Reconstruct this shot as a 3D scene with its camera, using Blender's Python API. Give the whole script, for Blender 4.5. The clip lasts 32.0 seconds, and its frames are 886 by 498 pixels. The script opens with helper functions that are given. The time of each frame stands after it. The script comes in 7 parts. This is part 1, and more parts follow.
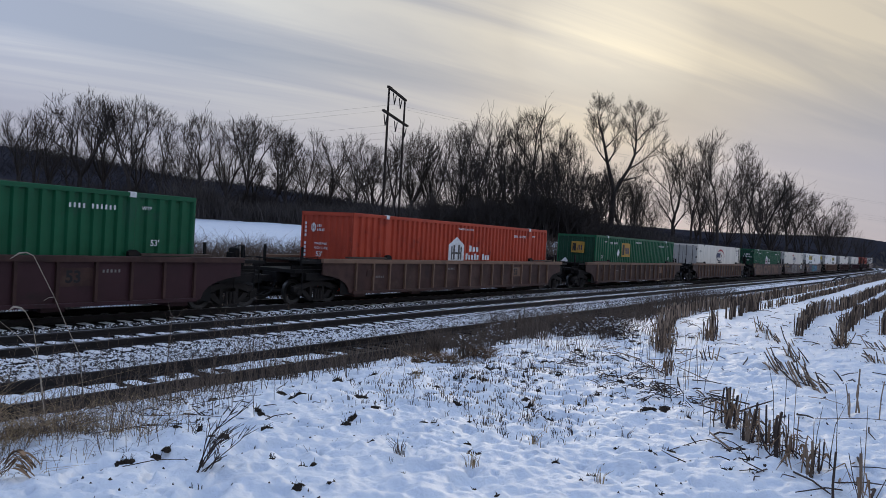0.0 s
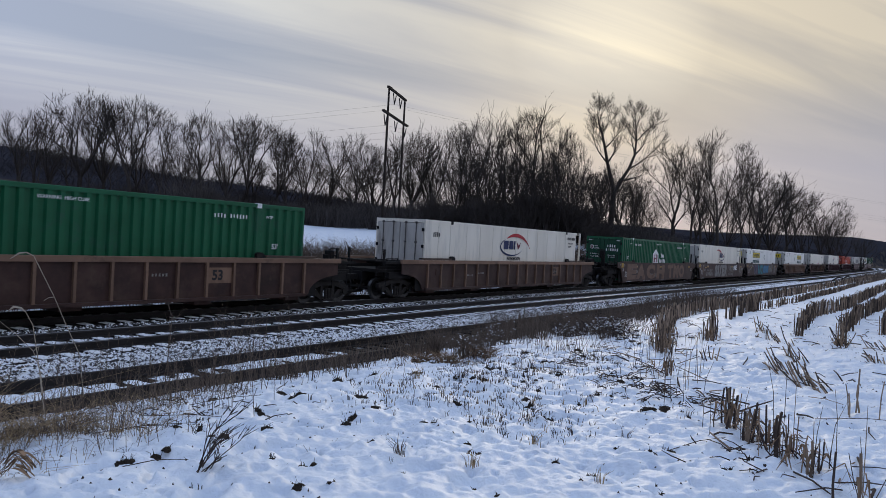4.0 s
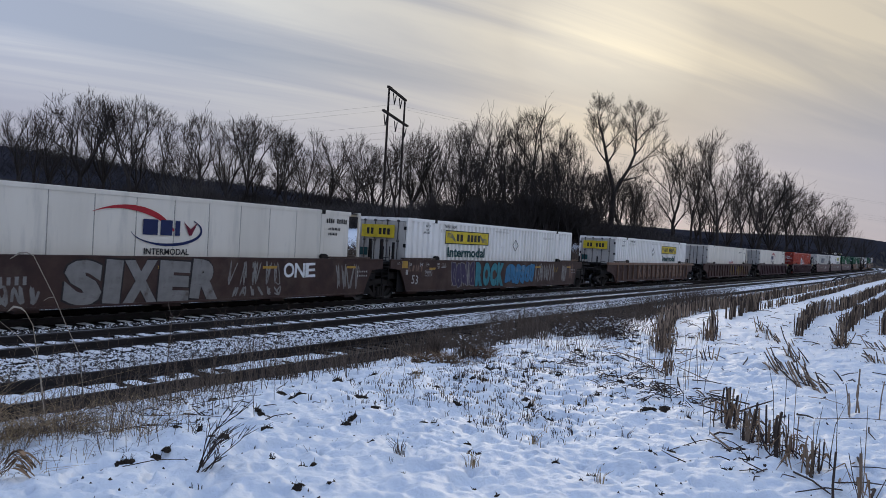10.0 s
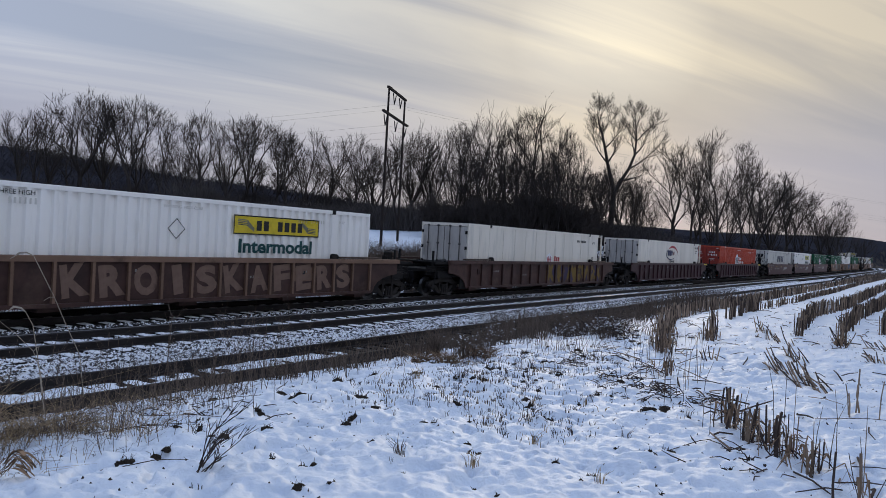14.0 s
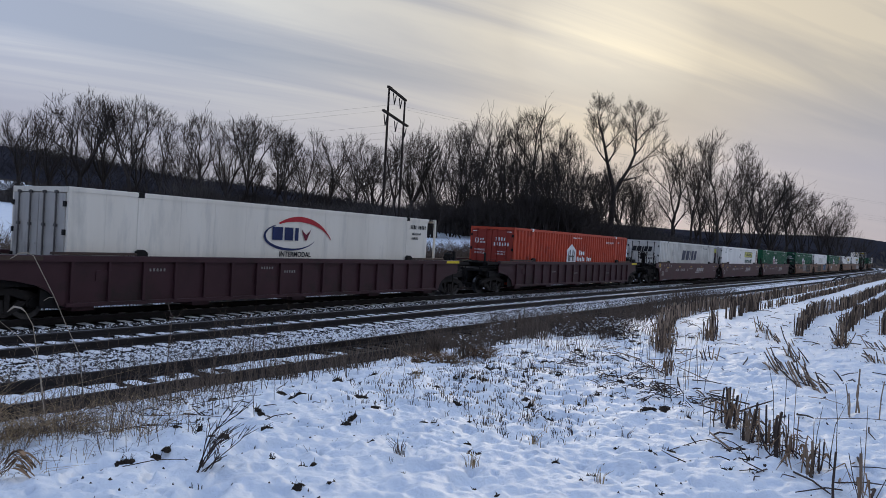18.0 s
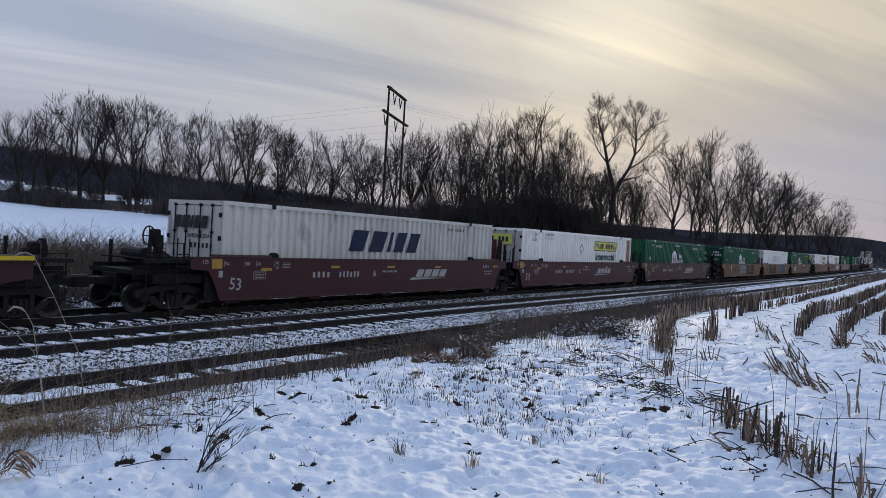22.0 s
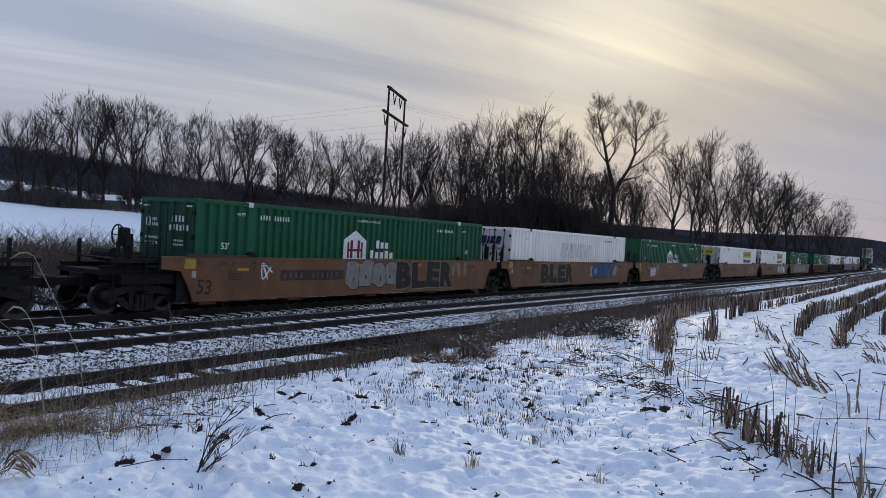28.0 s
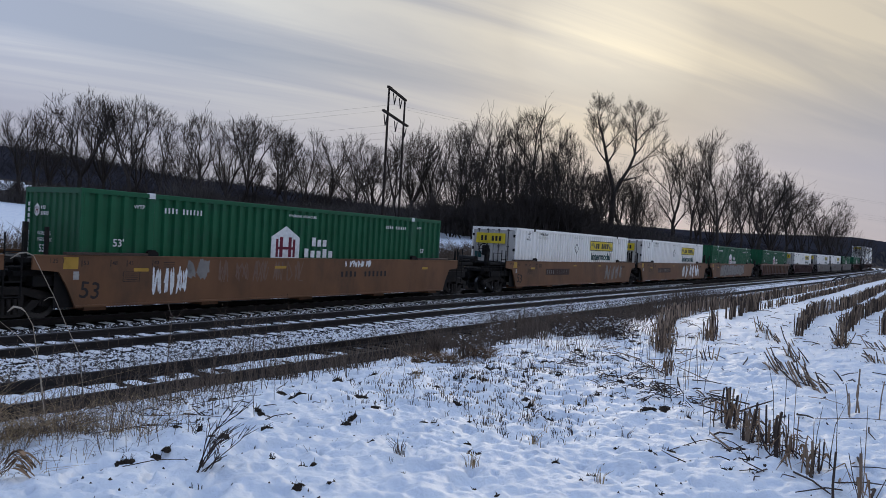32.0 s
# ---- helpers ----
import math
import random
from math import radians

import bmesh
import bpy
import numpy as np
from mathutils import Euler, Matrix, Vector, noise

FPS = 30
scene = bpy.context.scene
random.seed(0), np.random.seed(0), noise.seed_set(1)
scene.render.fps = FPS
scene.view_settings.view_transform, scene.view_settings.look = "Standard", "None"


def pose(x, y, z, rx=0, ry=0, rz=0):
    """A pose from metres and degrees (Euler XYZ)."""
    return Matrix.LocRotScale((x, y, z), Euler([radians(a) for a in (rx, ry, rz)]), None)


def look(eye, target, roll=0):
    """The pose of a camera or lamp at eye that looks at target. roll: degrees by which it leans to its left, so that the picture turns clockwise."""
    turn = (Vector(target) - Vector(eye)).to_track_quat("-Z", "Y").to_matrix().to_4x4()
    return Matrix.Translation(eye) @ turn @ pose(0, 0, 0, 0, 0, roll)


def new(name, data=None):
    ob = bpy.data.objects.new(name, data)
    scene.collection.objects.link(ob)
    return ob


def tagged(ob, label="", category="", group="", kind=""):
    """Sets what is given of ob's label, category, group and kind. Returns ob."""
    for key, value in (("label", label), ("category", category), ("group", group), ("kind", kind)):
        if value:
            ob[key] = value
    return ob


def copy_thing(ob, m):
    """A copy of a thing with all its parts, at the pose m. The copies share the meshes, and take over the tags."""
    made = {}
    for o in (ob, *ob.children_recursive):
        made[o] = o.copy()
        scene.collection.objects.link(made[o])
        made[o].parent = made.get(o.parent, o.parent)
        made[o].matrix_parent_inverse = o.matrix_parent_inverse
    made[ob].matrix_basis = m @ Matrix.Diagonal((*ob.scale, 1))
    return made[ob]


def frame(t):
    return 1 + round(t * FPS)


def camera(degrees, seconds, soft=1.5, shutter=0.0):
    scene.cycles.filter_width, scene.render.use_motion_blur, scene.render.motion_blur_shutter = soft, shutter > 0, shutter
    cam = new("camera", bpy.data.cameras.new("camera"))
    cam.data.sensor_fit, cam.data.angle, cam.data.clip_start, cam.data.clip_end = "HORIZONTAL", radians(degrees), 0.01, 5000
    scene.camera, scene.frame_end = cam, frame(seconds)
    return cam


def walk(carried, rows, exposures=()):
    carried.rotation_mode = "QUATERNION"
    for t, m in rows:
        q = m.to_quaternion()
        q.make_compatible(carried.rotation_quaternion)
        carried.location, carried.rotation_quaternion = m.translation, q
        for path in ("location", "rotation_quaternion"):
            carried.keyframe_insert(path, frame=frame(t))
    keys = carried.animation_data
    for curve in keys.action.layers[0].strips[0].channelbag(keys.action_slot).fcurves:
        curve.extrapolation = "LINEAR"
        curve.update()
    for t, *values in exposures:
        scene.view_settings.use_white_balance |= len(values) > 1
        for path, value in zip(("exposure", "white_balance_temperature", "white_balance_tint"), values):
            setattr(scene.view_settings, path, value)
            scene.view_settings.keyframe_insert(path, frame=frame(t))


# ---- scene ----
# Camera: standing in the snowy field beside the line, held still. Rail tops near the camera are z = 0.
EYE = (0.0, 0.0, 2.48)
cam = camera(60.7, 32.0, 0.6, 0.06)
AIM = pose(*EYE, 90 - 0.742, 0, 0) @ pose(0, 0, 0, 0, 0, 3.2)
walk(cam, [(0.0, AIM), (32.0, AIM)])

# World: thin overcast at sunset, streaked with cirrus; the sun glows through it.
SUN = Vector((0.190, 0.93, 0.262)).normalized()


def link(nt, a, b):
    nt.links.new(a, b)


def node(nt, kind, **kw):
    n = nt.nodes.new(kind)
    for k, v in kw.items():
        n.inputs[k].default_value = v
    return n


def math_node(nt, op, a, b=None, clamp=False):
    n = nt.nodes.new("ShaderNodeMath")
    n.operation, n.use_clamp = op, clamp
    for k, v in ((0, a), (1, b)):
        if v is None:
            continue
        if isinstance(v, (int, float)):
            n.inputs[k].default_value = v
        else:
            nt.links.new(v, n.inputs[k])
    return n.outputs[0]


def ramp(nt, fac, stops):
    n = nt.nodes.new("ShaderNodeValToRGB")
    el = n.color_ramp.elements
    while len(el) > len(stops):
        el.remove(el[-1])
    while len(el) < len(stops):
        el.new(0.5)
    for e, (p, c) in zip(el, stops):
        e.position = p
        e.color = (*c, 1) if len(c) == 3 else c
    nt.links.new(fac, n.inputs[0])
    return n.outputs[0]


def mix(nt, fac, a, b, how="MIX"):
    n = nt.nodes.new("ShaderNodeMix")
    n.data_type, n.blend_type = "RGBA", how
    for k, v in ((0, fac), (6, a), (7, b)):
        if isinstance(v, (int, float)):
            n.inputs[k].default_value = v
        elif isinstance(v, tuple):
            n.inputs[k].default_value = (*v, 1)
        else:
            nt.links.new(v, n.inputs[k])
    return n.outputs[2]


def make_world():
    w = bpy.data.worlds.new("sunset_overcast")
    scene.world = w
    w.use_nodes = True
    nt = w.node_tree
    nt.nodes.clear()
    co = nt.nodes.new("ShaderNodeTexCoord").outputs["Generated"]
    sep = nt.nodes.new("ShaderNodeSeparateXYZ")
    link(nt, co, sep.inputs[0])
    up = math_node(nt, "MAXIMUM", sep.outputs[2], 0.0)
    # angle to the sun
    dot = nt.nodes.new("ShaderNodeVectorMath")
    dot.operation = "DOT_PRODUCT"
    link(nt, co, dot.inputs[0])
    dot.inputs[1].default_value = SUN
    near = math_node(nt, "MULTIPLY_ADD", dot.outputs["Value"], 0.5)
    near.node.inputs[2].default_value = 0.5
    core = ramp(nt, near, SKY_CORE)
    # the wide warm light lies to the right of the sun, behind thinner cloud
    wide = nt.nodes.new("ShaderNodeVectorMath")
    wide.operation = "DOT_PRODUCT"
    link(nt, co, wide.inputs[0])
    wide.inputs[1].default_value = Vector((0.44, 0.88, 0.20)).normalized()
    far = math_node(nt, "MULTIPLY_ADD", wide.outputs["Value"], 0.5)
    far.node.inputs[2].default_value = 0.5
    base = mix(nt, 1.0, ramp(nt, far, SKY_GLOW), core, "MULTIPLY")
    # cloud sheet seen in perspective
    den = math_node(nt, "ADD", up, 0.10)
    comb = nt.nodes.new("ShaderNodeCombineXYZ")
    link(nt, math_node(nt, "DIVIDE", sep.outputs[0], den), comb.inputs[0])
    link(nt, math_node(nt, "DIVIDE", sep.outputs[1], den), comb.inputs[1])
    mp = nt.nodes.new("ShaderNodeMapping")
    mp.inputs["Rotation"].default_value = (0, 0, radians(STREAK))
    link(nt, comb.outputs[0], mp.inputs[0])
    sc = nt.nodes.new("ShaderNodeMapping")
    sc.inputs["Scale"].default_value = (0.30, 2.1, 1)
    link(nt, mp.outputs[0], sc.inputs[0])
    n1 = node(nt, "ShaderNodeTexNoise", Scale=0.9, Detail=6.0, Roughness=0.55, Distortion=0.6)
    link(nt, sc.outputs[0], n1.inputs["Vector"])
    sc2 = nt.nodes.new("ShaderNodeMapping")
    sc2.inputs["Scale"].default_value = (0.2, 0.42, 1)
    sc2.inputs["Location"].default_value = (3.1, 1.7, 0)
    link(nt, mp.outputs[0], sc2.inputs[0])
    n2 = node(nt, "ShaderNodeTexNoise", Scale=1.0, Detail=3.0, Roughness=0.5, Distortion=0.3)
    link(nt, sc2.outputs[0], n2.inputs["Vector"])
    both = math_node(nt, "ADD", math_node(nt, "MULTIPLY", n1.outputs[0], 0.5), math_node(nt, "MULTIPLY", n2.outputs[0], 0.6))
    shade = ramp(nt, both, [(0.44, (0.74, 0.78, 0.86)), (0.53, (0.97, 0.97, 0.985)), (0.61, (1.36, 1.30, 1.16))])
    col = mix(nt, 1.0, base, shade, "MULTIPLY")
    # paler, rosier haze low down
    low = ramp(nt, up, [(0.0, (1, 1, 1)), (0.11, (0.9, 0.9, 0.9)), (0.21, (0, 0, 0))])
    warm = mix(nt, ramp(nt, near, [(0.988, (0, 0, 0)), (0.997, (1, 1, 1))]), HAZE, HAZE_WARM)
    col = mix(nt, math_node(nt, "MULTIPLY", low, 0.88), col, warm)
    # an overcast sky brightens towards the zenith
    high = ramp(nt, up, SKY_RISE)
    col = mix(nt, 1.0, col, high, "MULTIPLY")
    sky = nt.nodes.new("ShaderNodeTexSky")
    sky.sky_type, sky.sun_disc = "NISHITA", False
    sky.sun_elevation = math.asin(SUN.z)
    sky.sun_rotation = math.atan2(SUN.x, SUN.y)
    b1 = node(nt, "ShaderNodeBackground", Strength=SKY_STRENGTH)
    link(nt, col, b1.inputs[0])
    b2 = node(nt, "ShaderNodeBackground", Strength=0.05)
    link(nt, sky.outputs[0], b2.inputs[0])
    add = nt.nodes.new("ShaderNodeMixShader")
    add.inputs[0].default_value = 0.9
    link(nt, b2.outputs[0], add.inputs[1])
    link(nt, b1.outputs[0], add.inputs[2])
    out = nt.nodes.new("ShaderNodeOutputWorld")
    link(nt, add.outputs[0], out.inputs[0])


SKY_GLOW = [(0.0, (0.41, 0.48, 0.64)), (0.5, (0.42, 0.475, 0.60)), (0.78, (0.58, 0.63, 0.745)), (0.88, (0.54, 0.57, 0.635)), (0.945, (0.485, 0.49, 0.515)), (0.98, (0.51, 0.485, 0.455)), (1.0, (0.53, 0.495, 0.445))]
SKY_CORE = [(0.90, (1, 1, 1)), (0.982, (1.0, 1.0, 1.0)), (0.9955, (1.06, 1.06, 1.04)), (0.9985, (1.24, 1.24, 1.18)), (1.0, (1.45, 1.45, 1.36))]
SKY_RISE = [(0.0, (1, 1, 1)), (0.3, (1.02, 1.02, 1.02)), (0.7, (1.12, 1.25, 1.46)), (1.0, (1.2, 1.40, 1.75))]
HAZE = (0.42, 0.42, 0.53)
HAZE_WARM = (0.52, 0.455, 0.42)
STREAK = -29
SKY_STRENGTH = 0.94
make_world()
sun_lamp = new("sun", bpy.data.lights.new("sun", "SUN"))
sun_lamp.data.energy, sun_lamp.data.angle, sun_lamp.data.color = 0.88, radians(12), (1.0, 0.86, 0.66)
sun_lamp.matrix_world = look(SUN * 50, (0, 0, 0))
scene.view_settings.exposure = 0.0


# Materials.
def material(name, base, rough=0.6, metal=0.0, stops=None, scale=3.0, detail=5.0, bump=0.0, bump_scale=40.0, dirt=None, dirt_at=(0.55, 0.7), dirt_scale=0.8, stretch=(1, 1, 1), island=0.0, rand=0.0, spec=0.25, depth=0.02):
    """Paint or earth: a base colour that varies by noise between stops, dirt of its own colour in patches, fine relief."""
    m = bpy.data.materials.new(name)
    m.use_nodes = True
    nt = m.node_tree
    b = nt.nodes["Principled BSDF"]
    b.inputs["Roughness"].default_value, b.inputs["Metallic"].default_value = rough, metal
    b.inputs["Specular IOR Level"].default_value = spec
    co = nt.nodes.new("ShaderNodeTexCoord").outputs["Object"]
    mp = nt.nodes.new("ShaderNodeMapping")
    mp.inputs["Scale"].default_value = stretch
    link(nt, co, mp.inputs[0])
    n = node(nt, "ShaderNodeTexNoise", Scale=scale, Detail=detail, Roughness=0.6)
    link(nt, mp.outputs[0], n.inputs["Vector"])
    lo, hi = stops or (tuple(c * 0.8 for c in base), tuple(min(1, c * 1.15) for c in base))
    col = ramp(nt, n.outputs[0], [(0.3, lo), (0.5, base), (0.7, hi)])
    if dirt:
        d = node(nt, "ShaderNodeTexNoise", Scale=dirt_scale, Detail=7.0, Roughness=0.65)
        link(nt, mp.outputs[0], d.inputs["Vector"])
        f = ramp(nt, d.outputs[0], [(dirt_at[0], (0, 0, 0)), (dirt_at[1], (1, 1, 1))])
        col = mix(nt, f, col, dirt)
    if island:
        g = nt.nodes.new("ShaderNodeNewGeometry").outputs["Random Per Island"]
        v = ramp(nt, g, [(0.0, (1 - island,) * 3), (1.0, (1 + island,) * 3)])
        col = mix(nt, 1.0, col, v, "MULTIPLY")
    if rand:
        g = nt.nodes.new("ShaderNodeObjectInfo").outputs["Random"]
        v = ramp(nt, g, [(0.0, (1 - rand,) * 3), (1.0, (1 + rand,) * 3)])
        col = mix(nt, 1.0, col, v, "MULTIPLY")
    link(nt, col, b.inputs["Base Color"])
    if bump:
        k = node(nt, "ShaderNodeTexNoise", Scale=bump_scale, Detail=6.0, Roughness=0.6)
        link(nt, co, k.inputs["Vector"])
        bp = node(nt, "ShaderNodeBump", Strength=bump, Distance=depth)
        link(nt, k.outputs[0], bp.inputs["Height"])
        link(nt, bp.outputs[0], b.inputs["Normal"])
    return m


# The far hill's colour is lifted and blued to carry distance haze.
FARHILL = material("hazed_far_hill", (0.030, 0.031, 0.040), 1.0, scale=0.05, dirt=(0.042, 0.042, 0.050), dirt_scale=0.02, spec=0.0)
SNOW = material("snow", (0.72, 0.775, 0.85), 0.55, stops=((0.64, 0.705, 0.795), (0.80, 0.84, 0.885)), scale=2.0, bump=0.55, bump_scale=22, depth=0.03)
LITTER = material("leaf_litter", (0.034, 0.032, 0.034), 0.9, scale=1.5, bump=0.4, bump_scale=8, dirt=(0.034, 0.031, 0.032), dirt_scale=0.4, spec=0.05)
BALLAST = material("snowy_ballast", (0.10, 0.10, 0.105), 0.9, stops=((0.05, 0.05, 0.055), (0.20, 0.20, 0.21)), scale=14, dirt=(0.81, 0.83, 0.87), dirt_at=(0.40, 0.46), dirt_scale=13, bump=1.0, bump_scale=30, spec=0.05)
# Snow-free ballast under the train, its colour darkened for the cars' shade.
BALLAST_DARK = material("shaded_bare_ballast", (0.032, 0.030, 0.029), 0.95, stops=((0.015, 0.015, 0.015), (0.065, 0.06, 0.058)), scale=14, bump=1.0, bump_scale=30, spec=0.05)
BED = material("cinder_bed", (0.050, 0.044, 0.040), 0.95, scale=6, dirt=(0.66, 0.72, 0.80), dirt_at=(0.56, 0.63), dirt_scale=2.2, bump=0.8, bump_scale=25, spec=0.05)
STONE = material("ballast_stone", (0.105, 0.103, 0.106), 0.9, scale=20, island=0.6, spec=0.05)
STONE_SNOW = material("snow_crust", (0.80, 0.815, 0.85), 0.6, scale=12)
TIE = material("tie_wood", (0.022, 0.0185, 0.0172), 0.9, scale=8, stretch=(8, 1, 1), rand=0.3, spec=0.05)
RAIL = material("rail_steel", (0.022, 0.019, 0.019), 0.6, 0.0, scale=6, bump=0.2, spec=0.15)
RAILTOP = material("rail_head", (0.13, 0.13, 0.14), 0.42, 0.9, scale=10)
IRON = material("black_iron", (0.012, 0.0112, 0.0115), 0.6, 0.1, scale=5, dirt=(0.026, 0.020, 0.017), dirt_scale=3, spec=0.15)
WHEEL = material("wheel_steel", (0.0150, 0.0135, 0.0125), 0.5, 0.4, scale=5)
WHEELRIM = material("worn_tread", (0.0700, 0.0680, 0.0660), 0.3, 0.9, scale=10)
CAR_BROWN = material("dusty_brown_paint", (0.052, 0.026, 0.022), 0.56, scale=1.6, stops=((0.030, 0.016, 0.014), (0.074, 0.038, 0.031)), dirt=(0.086, 0.052, 0.040), dirt_scale=0.9, bump=0.15, rand=0.2, spec=0.26)
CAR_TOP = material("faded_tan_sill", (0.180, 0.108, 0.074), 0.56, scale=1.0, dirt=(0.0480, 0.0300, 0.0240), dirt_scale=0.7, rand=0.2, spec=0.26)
CAR_MAROON = material("dark_maroon_paint", (0.046, 0.019, 0.023), 0.52, scale=1.2, dirt=(0.0250, 0.0175, 0.0150), dirt_scale=0.7, bump=0.1, spec=0.26)
CAR_RED = material("oxide_red_paint", (0.056, 0.018, 0.021), 0.5, scale=1.0, dirt=(0.0413, 0.0248, 0.0193), dirt_scale=0.8, bump=0.1, spec=0.26)
CAR_TAN = material("weathered_tan_paint", (0.165, 0.080, 0.040), 0.56, scale=0.9, dirt=(0.0770, 0.0455, 0.0294), dirt_at=(0.5, 0.75), dirt_scale=0.7, bump=0.1, stretch=(1, 1, 0.5), spec=0.26)
CAR_RUSTY = material("rusty_brown_paint", (0.050, 0.027, 0.023), 0.6, scale=1.3, stops=((0.032, 0.018, 0.017), (0.07, 0.04, 0.032)), dirt=(0.082, 0.054, 0.044), dirt_at=(0.5, 0.7), dirt_scale=0.9, bump=0.15, spec=0.26)
CAR_GREY = material("grimy_grey_paint", (0.0980, 0.0910, 0.0875), 0.6, scale=0.9, dirt=(0.0560, 0.0455, 0.0385), dirt_at=(0.45, 0.7), dirt_scale=0.8, spec=0.26)
GREEN = material("green_container_paint", (0.009, 0.098, 0.044), 0.45, scale=0.8, stops=((0.007, 0.08, 0.035), (0.012, 0.112, 0.052)), dirt=(0.02, 0.08, 0.05), dirt_scale=1.2)
ORANGE = material("orange_container_paint", (0.45, 0.062, 0.030), 0.5, scale=0.8, stops=((0.38, 0.050, 0.025), (0.50, 0.072, 0.034)), dirt=(0.21, 0.034, 0.025), dirt_scale=1.1)
WHITE = material("white_container_paint", (0.75, 0.70, 0.61), 0.45, scale=0.7, stops=((0.66, 0.615, 0.53), (0.80, 0.75, 0.66)), dirt=(0.50, 0.48, 0.43), dirt_at=(0.52, 0.80), dirt_scale=2.2, stretch=(1, 1, 0.16))
WHITE_RIBBED = material("bright_white_steel_paint", (0.90, 0.875, 0.83), 0.45, scale=0.7, stops=((0.80, 0.775, 0.73), (0.95, 0.93, 0.89)), dirt=(0.62, 0.60, 0.55), dirt_at=(0.55, 0.85), dirt_scale=2.2, stretch=(1, 1, 0.16))
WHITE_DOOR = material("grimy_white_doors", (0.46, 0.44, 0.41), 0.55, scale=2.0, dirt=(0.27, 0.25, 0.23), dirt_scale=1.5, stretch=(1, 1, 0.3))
GREY = material("grey_container_paint", (0.62, 0.60, 0.55), 0.5, scale=0.7, dirt=(0.24, 0.23, 0.22), dirt_scale=1.4, stretch=(1, 1, 0.3))
SEAM = material("grimy_panel_joint", (0.20, 0.19, 0.18), 0.7, scale=3)
GRIME = material("dusty_cast_steel", (0.021, 0.018, 0.017), 0.65, 0.1, scale=7, dirt=(0.040, 0.033, 0.029), dirt_scale=4, spec=0.2)
RUSTED = material("rusty_step_plate", (0.070, 0.046, 0.036), 0.7, scale=3, dirt=(0.030, 0.022, 0.019), dirt_scale=2)
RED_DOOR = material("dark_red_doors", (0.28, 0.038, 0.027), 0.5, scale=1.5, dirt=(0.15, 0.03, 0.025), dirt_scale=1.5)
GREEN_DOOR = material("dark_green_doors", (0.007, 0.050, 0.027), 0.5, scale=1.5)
PAINT_WHITE = material("white_lettering", (0.72, 0.73, 0.74), 0.5, scale=6)
STENCIL = material("worn_stencil", (0.38, 0.37, 0.36), 0.6, scale=9, dirt=(0.2, 0.17, 0.16), dirt_scale=6)
PAINT_BLACK = material("black_lettering", (0.02, 0.02, 0.022), 0.5)
PAINT_NAVY = material("navy_graphic", (0.012, 0.022, 0.085), 0.45)
PAINT_BLUE = material("blue_graphic", (0.007, 0.017, 0.05), 0.45)
PAINT_RED = material("red_graphic", (0.38, 0.02, 0.03), 0.45)
PAINT_MAROON = material("dark_red_graphic", (0.14, 0.012, 0.03), 0.45)
PAINT_YELLOW = material("yellow_panel", (0.62, 0.47, 0.03), 0.5, scale=4)
PAINT_LIME = material("pale_yellow_panel", (0.60, 0.58, 0.14), 0.5, scale=4)
PAINT_GOLD = material("gold_panel", (0.42, 0.25, 0.045), 0.5, scale=4)
PAINT_PINE = material("pine_lettering", (0.012, 0.06, 0.06), 0.5)
PAINT_RAW = material("rust_streak", (0.30, 0.14, 0.08), 0.8, scale=2, stretch=(1, 1, 0.2))
SPRAY_GREY = material("silver_spray", (0.22, 0.21, 0.20), 0.6, scale=3, dirt=(0.12, 0.10, 0.09), dirt_scale=2)
SPRAY_TAN = material("cream_spray", (0.18, 0.115, 0.088), 0.7, scale=3, dirt=(0.11, 0.066, 0.052), dirt_scale=2)
SPRAY_BLUE = material("blue_spray", (0.035, 0.16, 0.30), 0.6, scale=3, dirt=(0.16, 0.25, 0.32), dirt_scale=2)
SPRAY_TEAL = material("teal_spray", (0.04, 0.20, 0.24), 0.6, scale=3, dirt=(0.02, 0.12, 0.15), dirt_scale=2)
SPRAY_PINK = material("pale_pink_spray", (0.30, 0.235, 0.225), 0.6, scale=3, dirt=(0.24, 0.17, 0.16), dirt_scale=3)
SPRAY_NAVY = material("deep_blue_spray", (0.022, 0.085, 0.19), 0.6, scale=3, dirt=(0.04, 0.13, 0.25), dirt_scale=2)
SPRAY_DARK = material("dark_spray", (0.03, 0.026, 0.026), 0.7, scale=3)
SPRAY_OLIVE = material("olive_spray", (0.20, 0.19, 0.13), 0.7, scale=3, dirt=(0.05, 0.045, 0.04), dirt_scale=2)
SPRAY_GOLD = material("mustard_spray", (0.18, 0.115, 0.03), 0.7, scale=3, dirt=(0.14, 0.09, 0.03), dirt_scale=2)
SPRAY_PURPLE = material("purple_spray", (0.055, 0.042, 0.085), 0.7, scale=3)
BARK = material("bark", (0.048, 0.041, 0.038), 0.95, scale=4, stretch=(1, 1, 0.2), rand=0.25, spec=0.05)
TWIG = material("twig", (0.050, 0.042, 0.038), 0.95, scale=3, rand=0.25, spec=0.05)
BRUSH = material("winter_brush", (0.078, 0.068, 0.064), 0.95, scale=3, island=0.4, spec=0.05)
# Paler and bluer than near brush: distance haze mixed into the colour.
FARWOOD = material("hazed_far_woods", (0.042, 0.042, 0.052), 1.0, scale=0.3, island=0.3, spec=0.05)
STRAW = material("dry_grass", (0.36, 0.265, 0.16), 0.85, scale=4, island=0.4, spec=0.05)
PALE = material("pale_stem", (0.36, 0.31, 0.25), 0.85, scale=6, spec=0.05)
WEED = material("dead_weed", (0.115, 0.088, 0.070), 0.9, scale=4, island=0.5, spec=0.05)
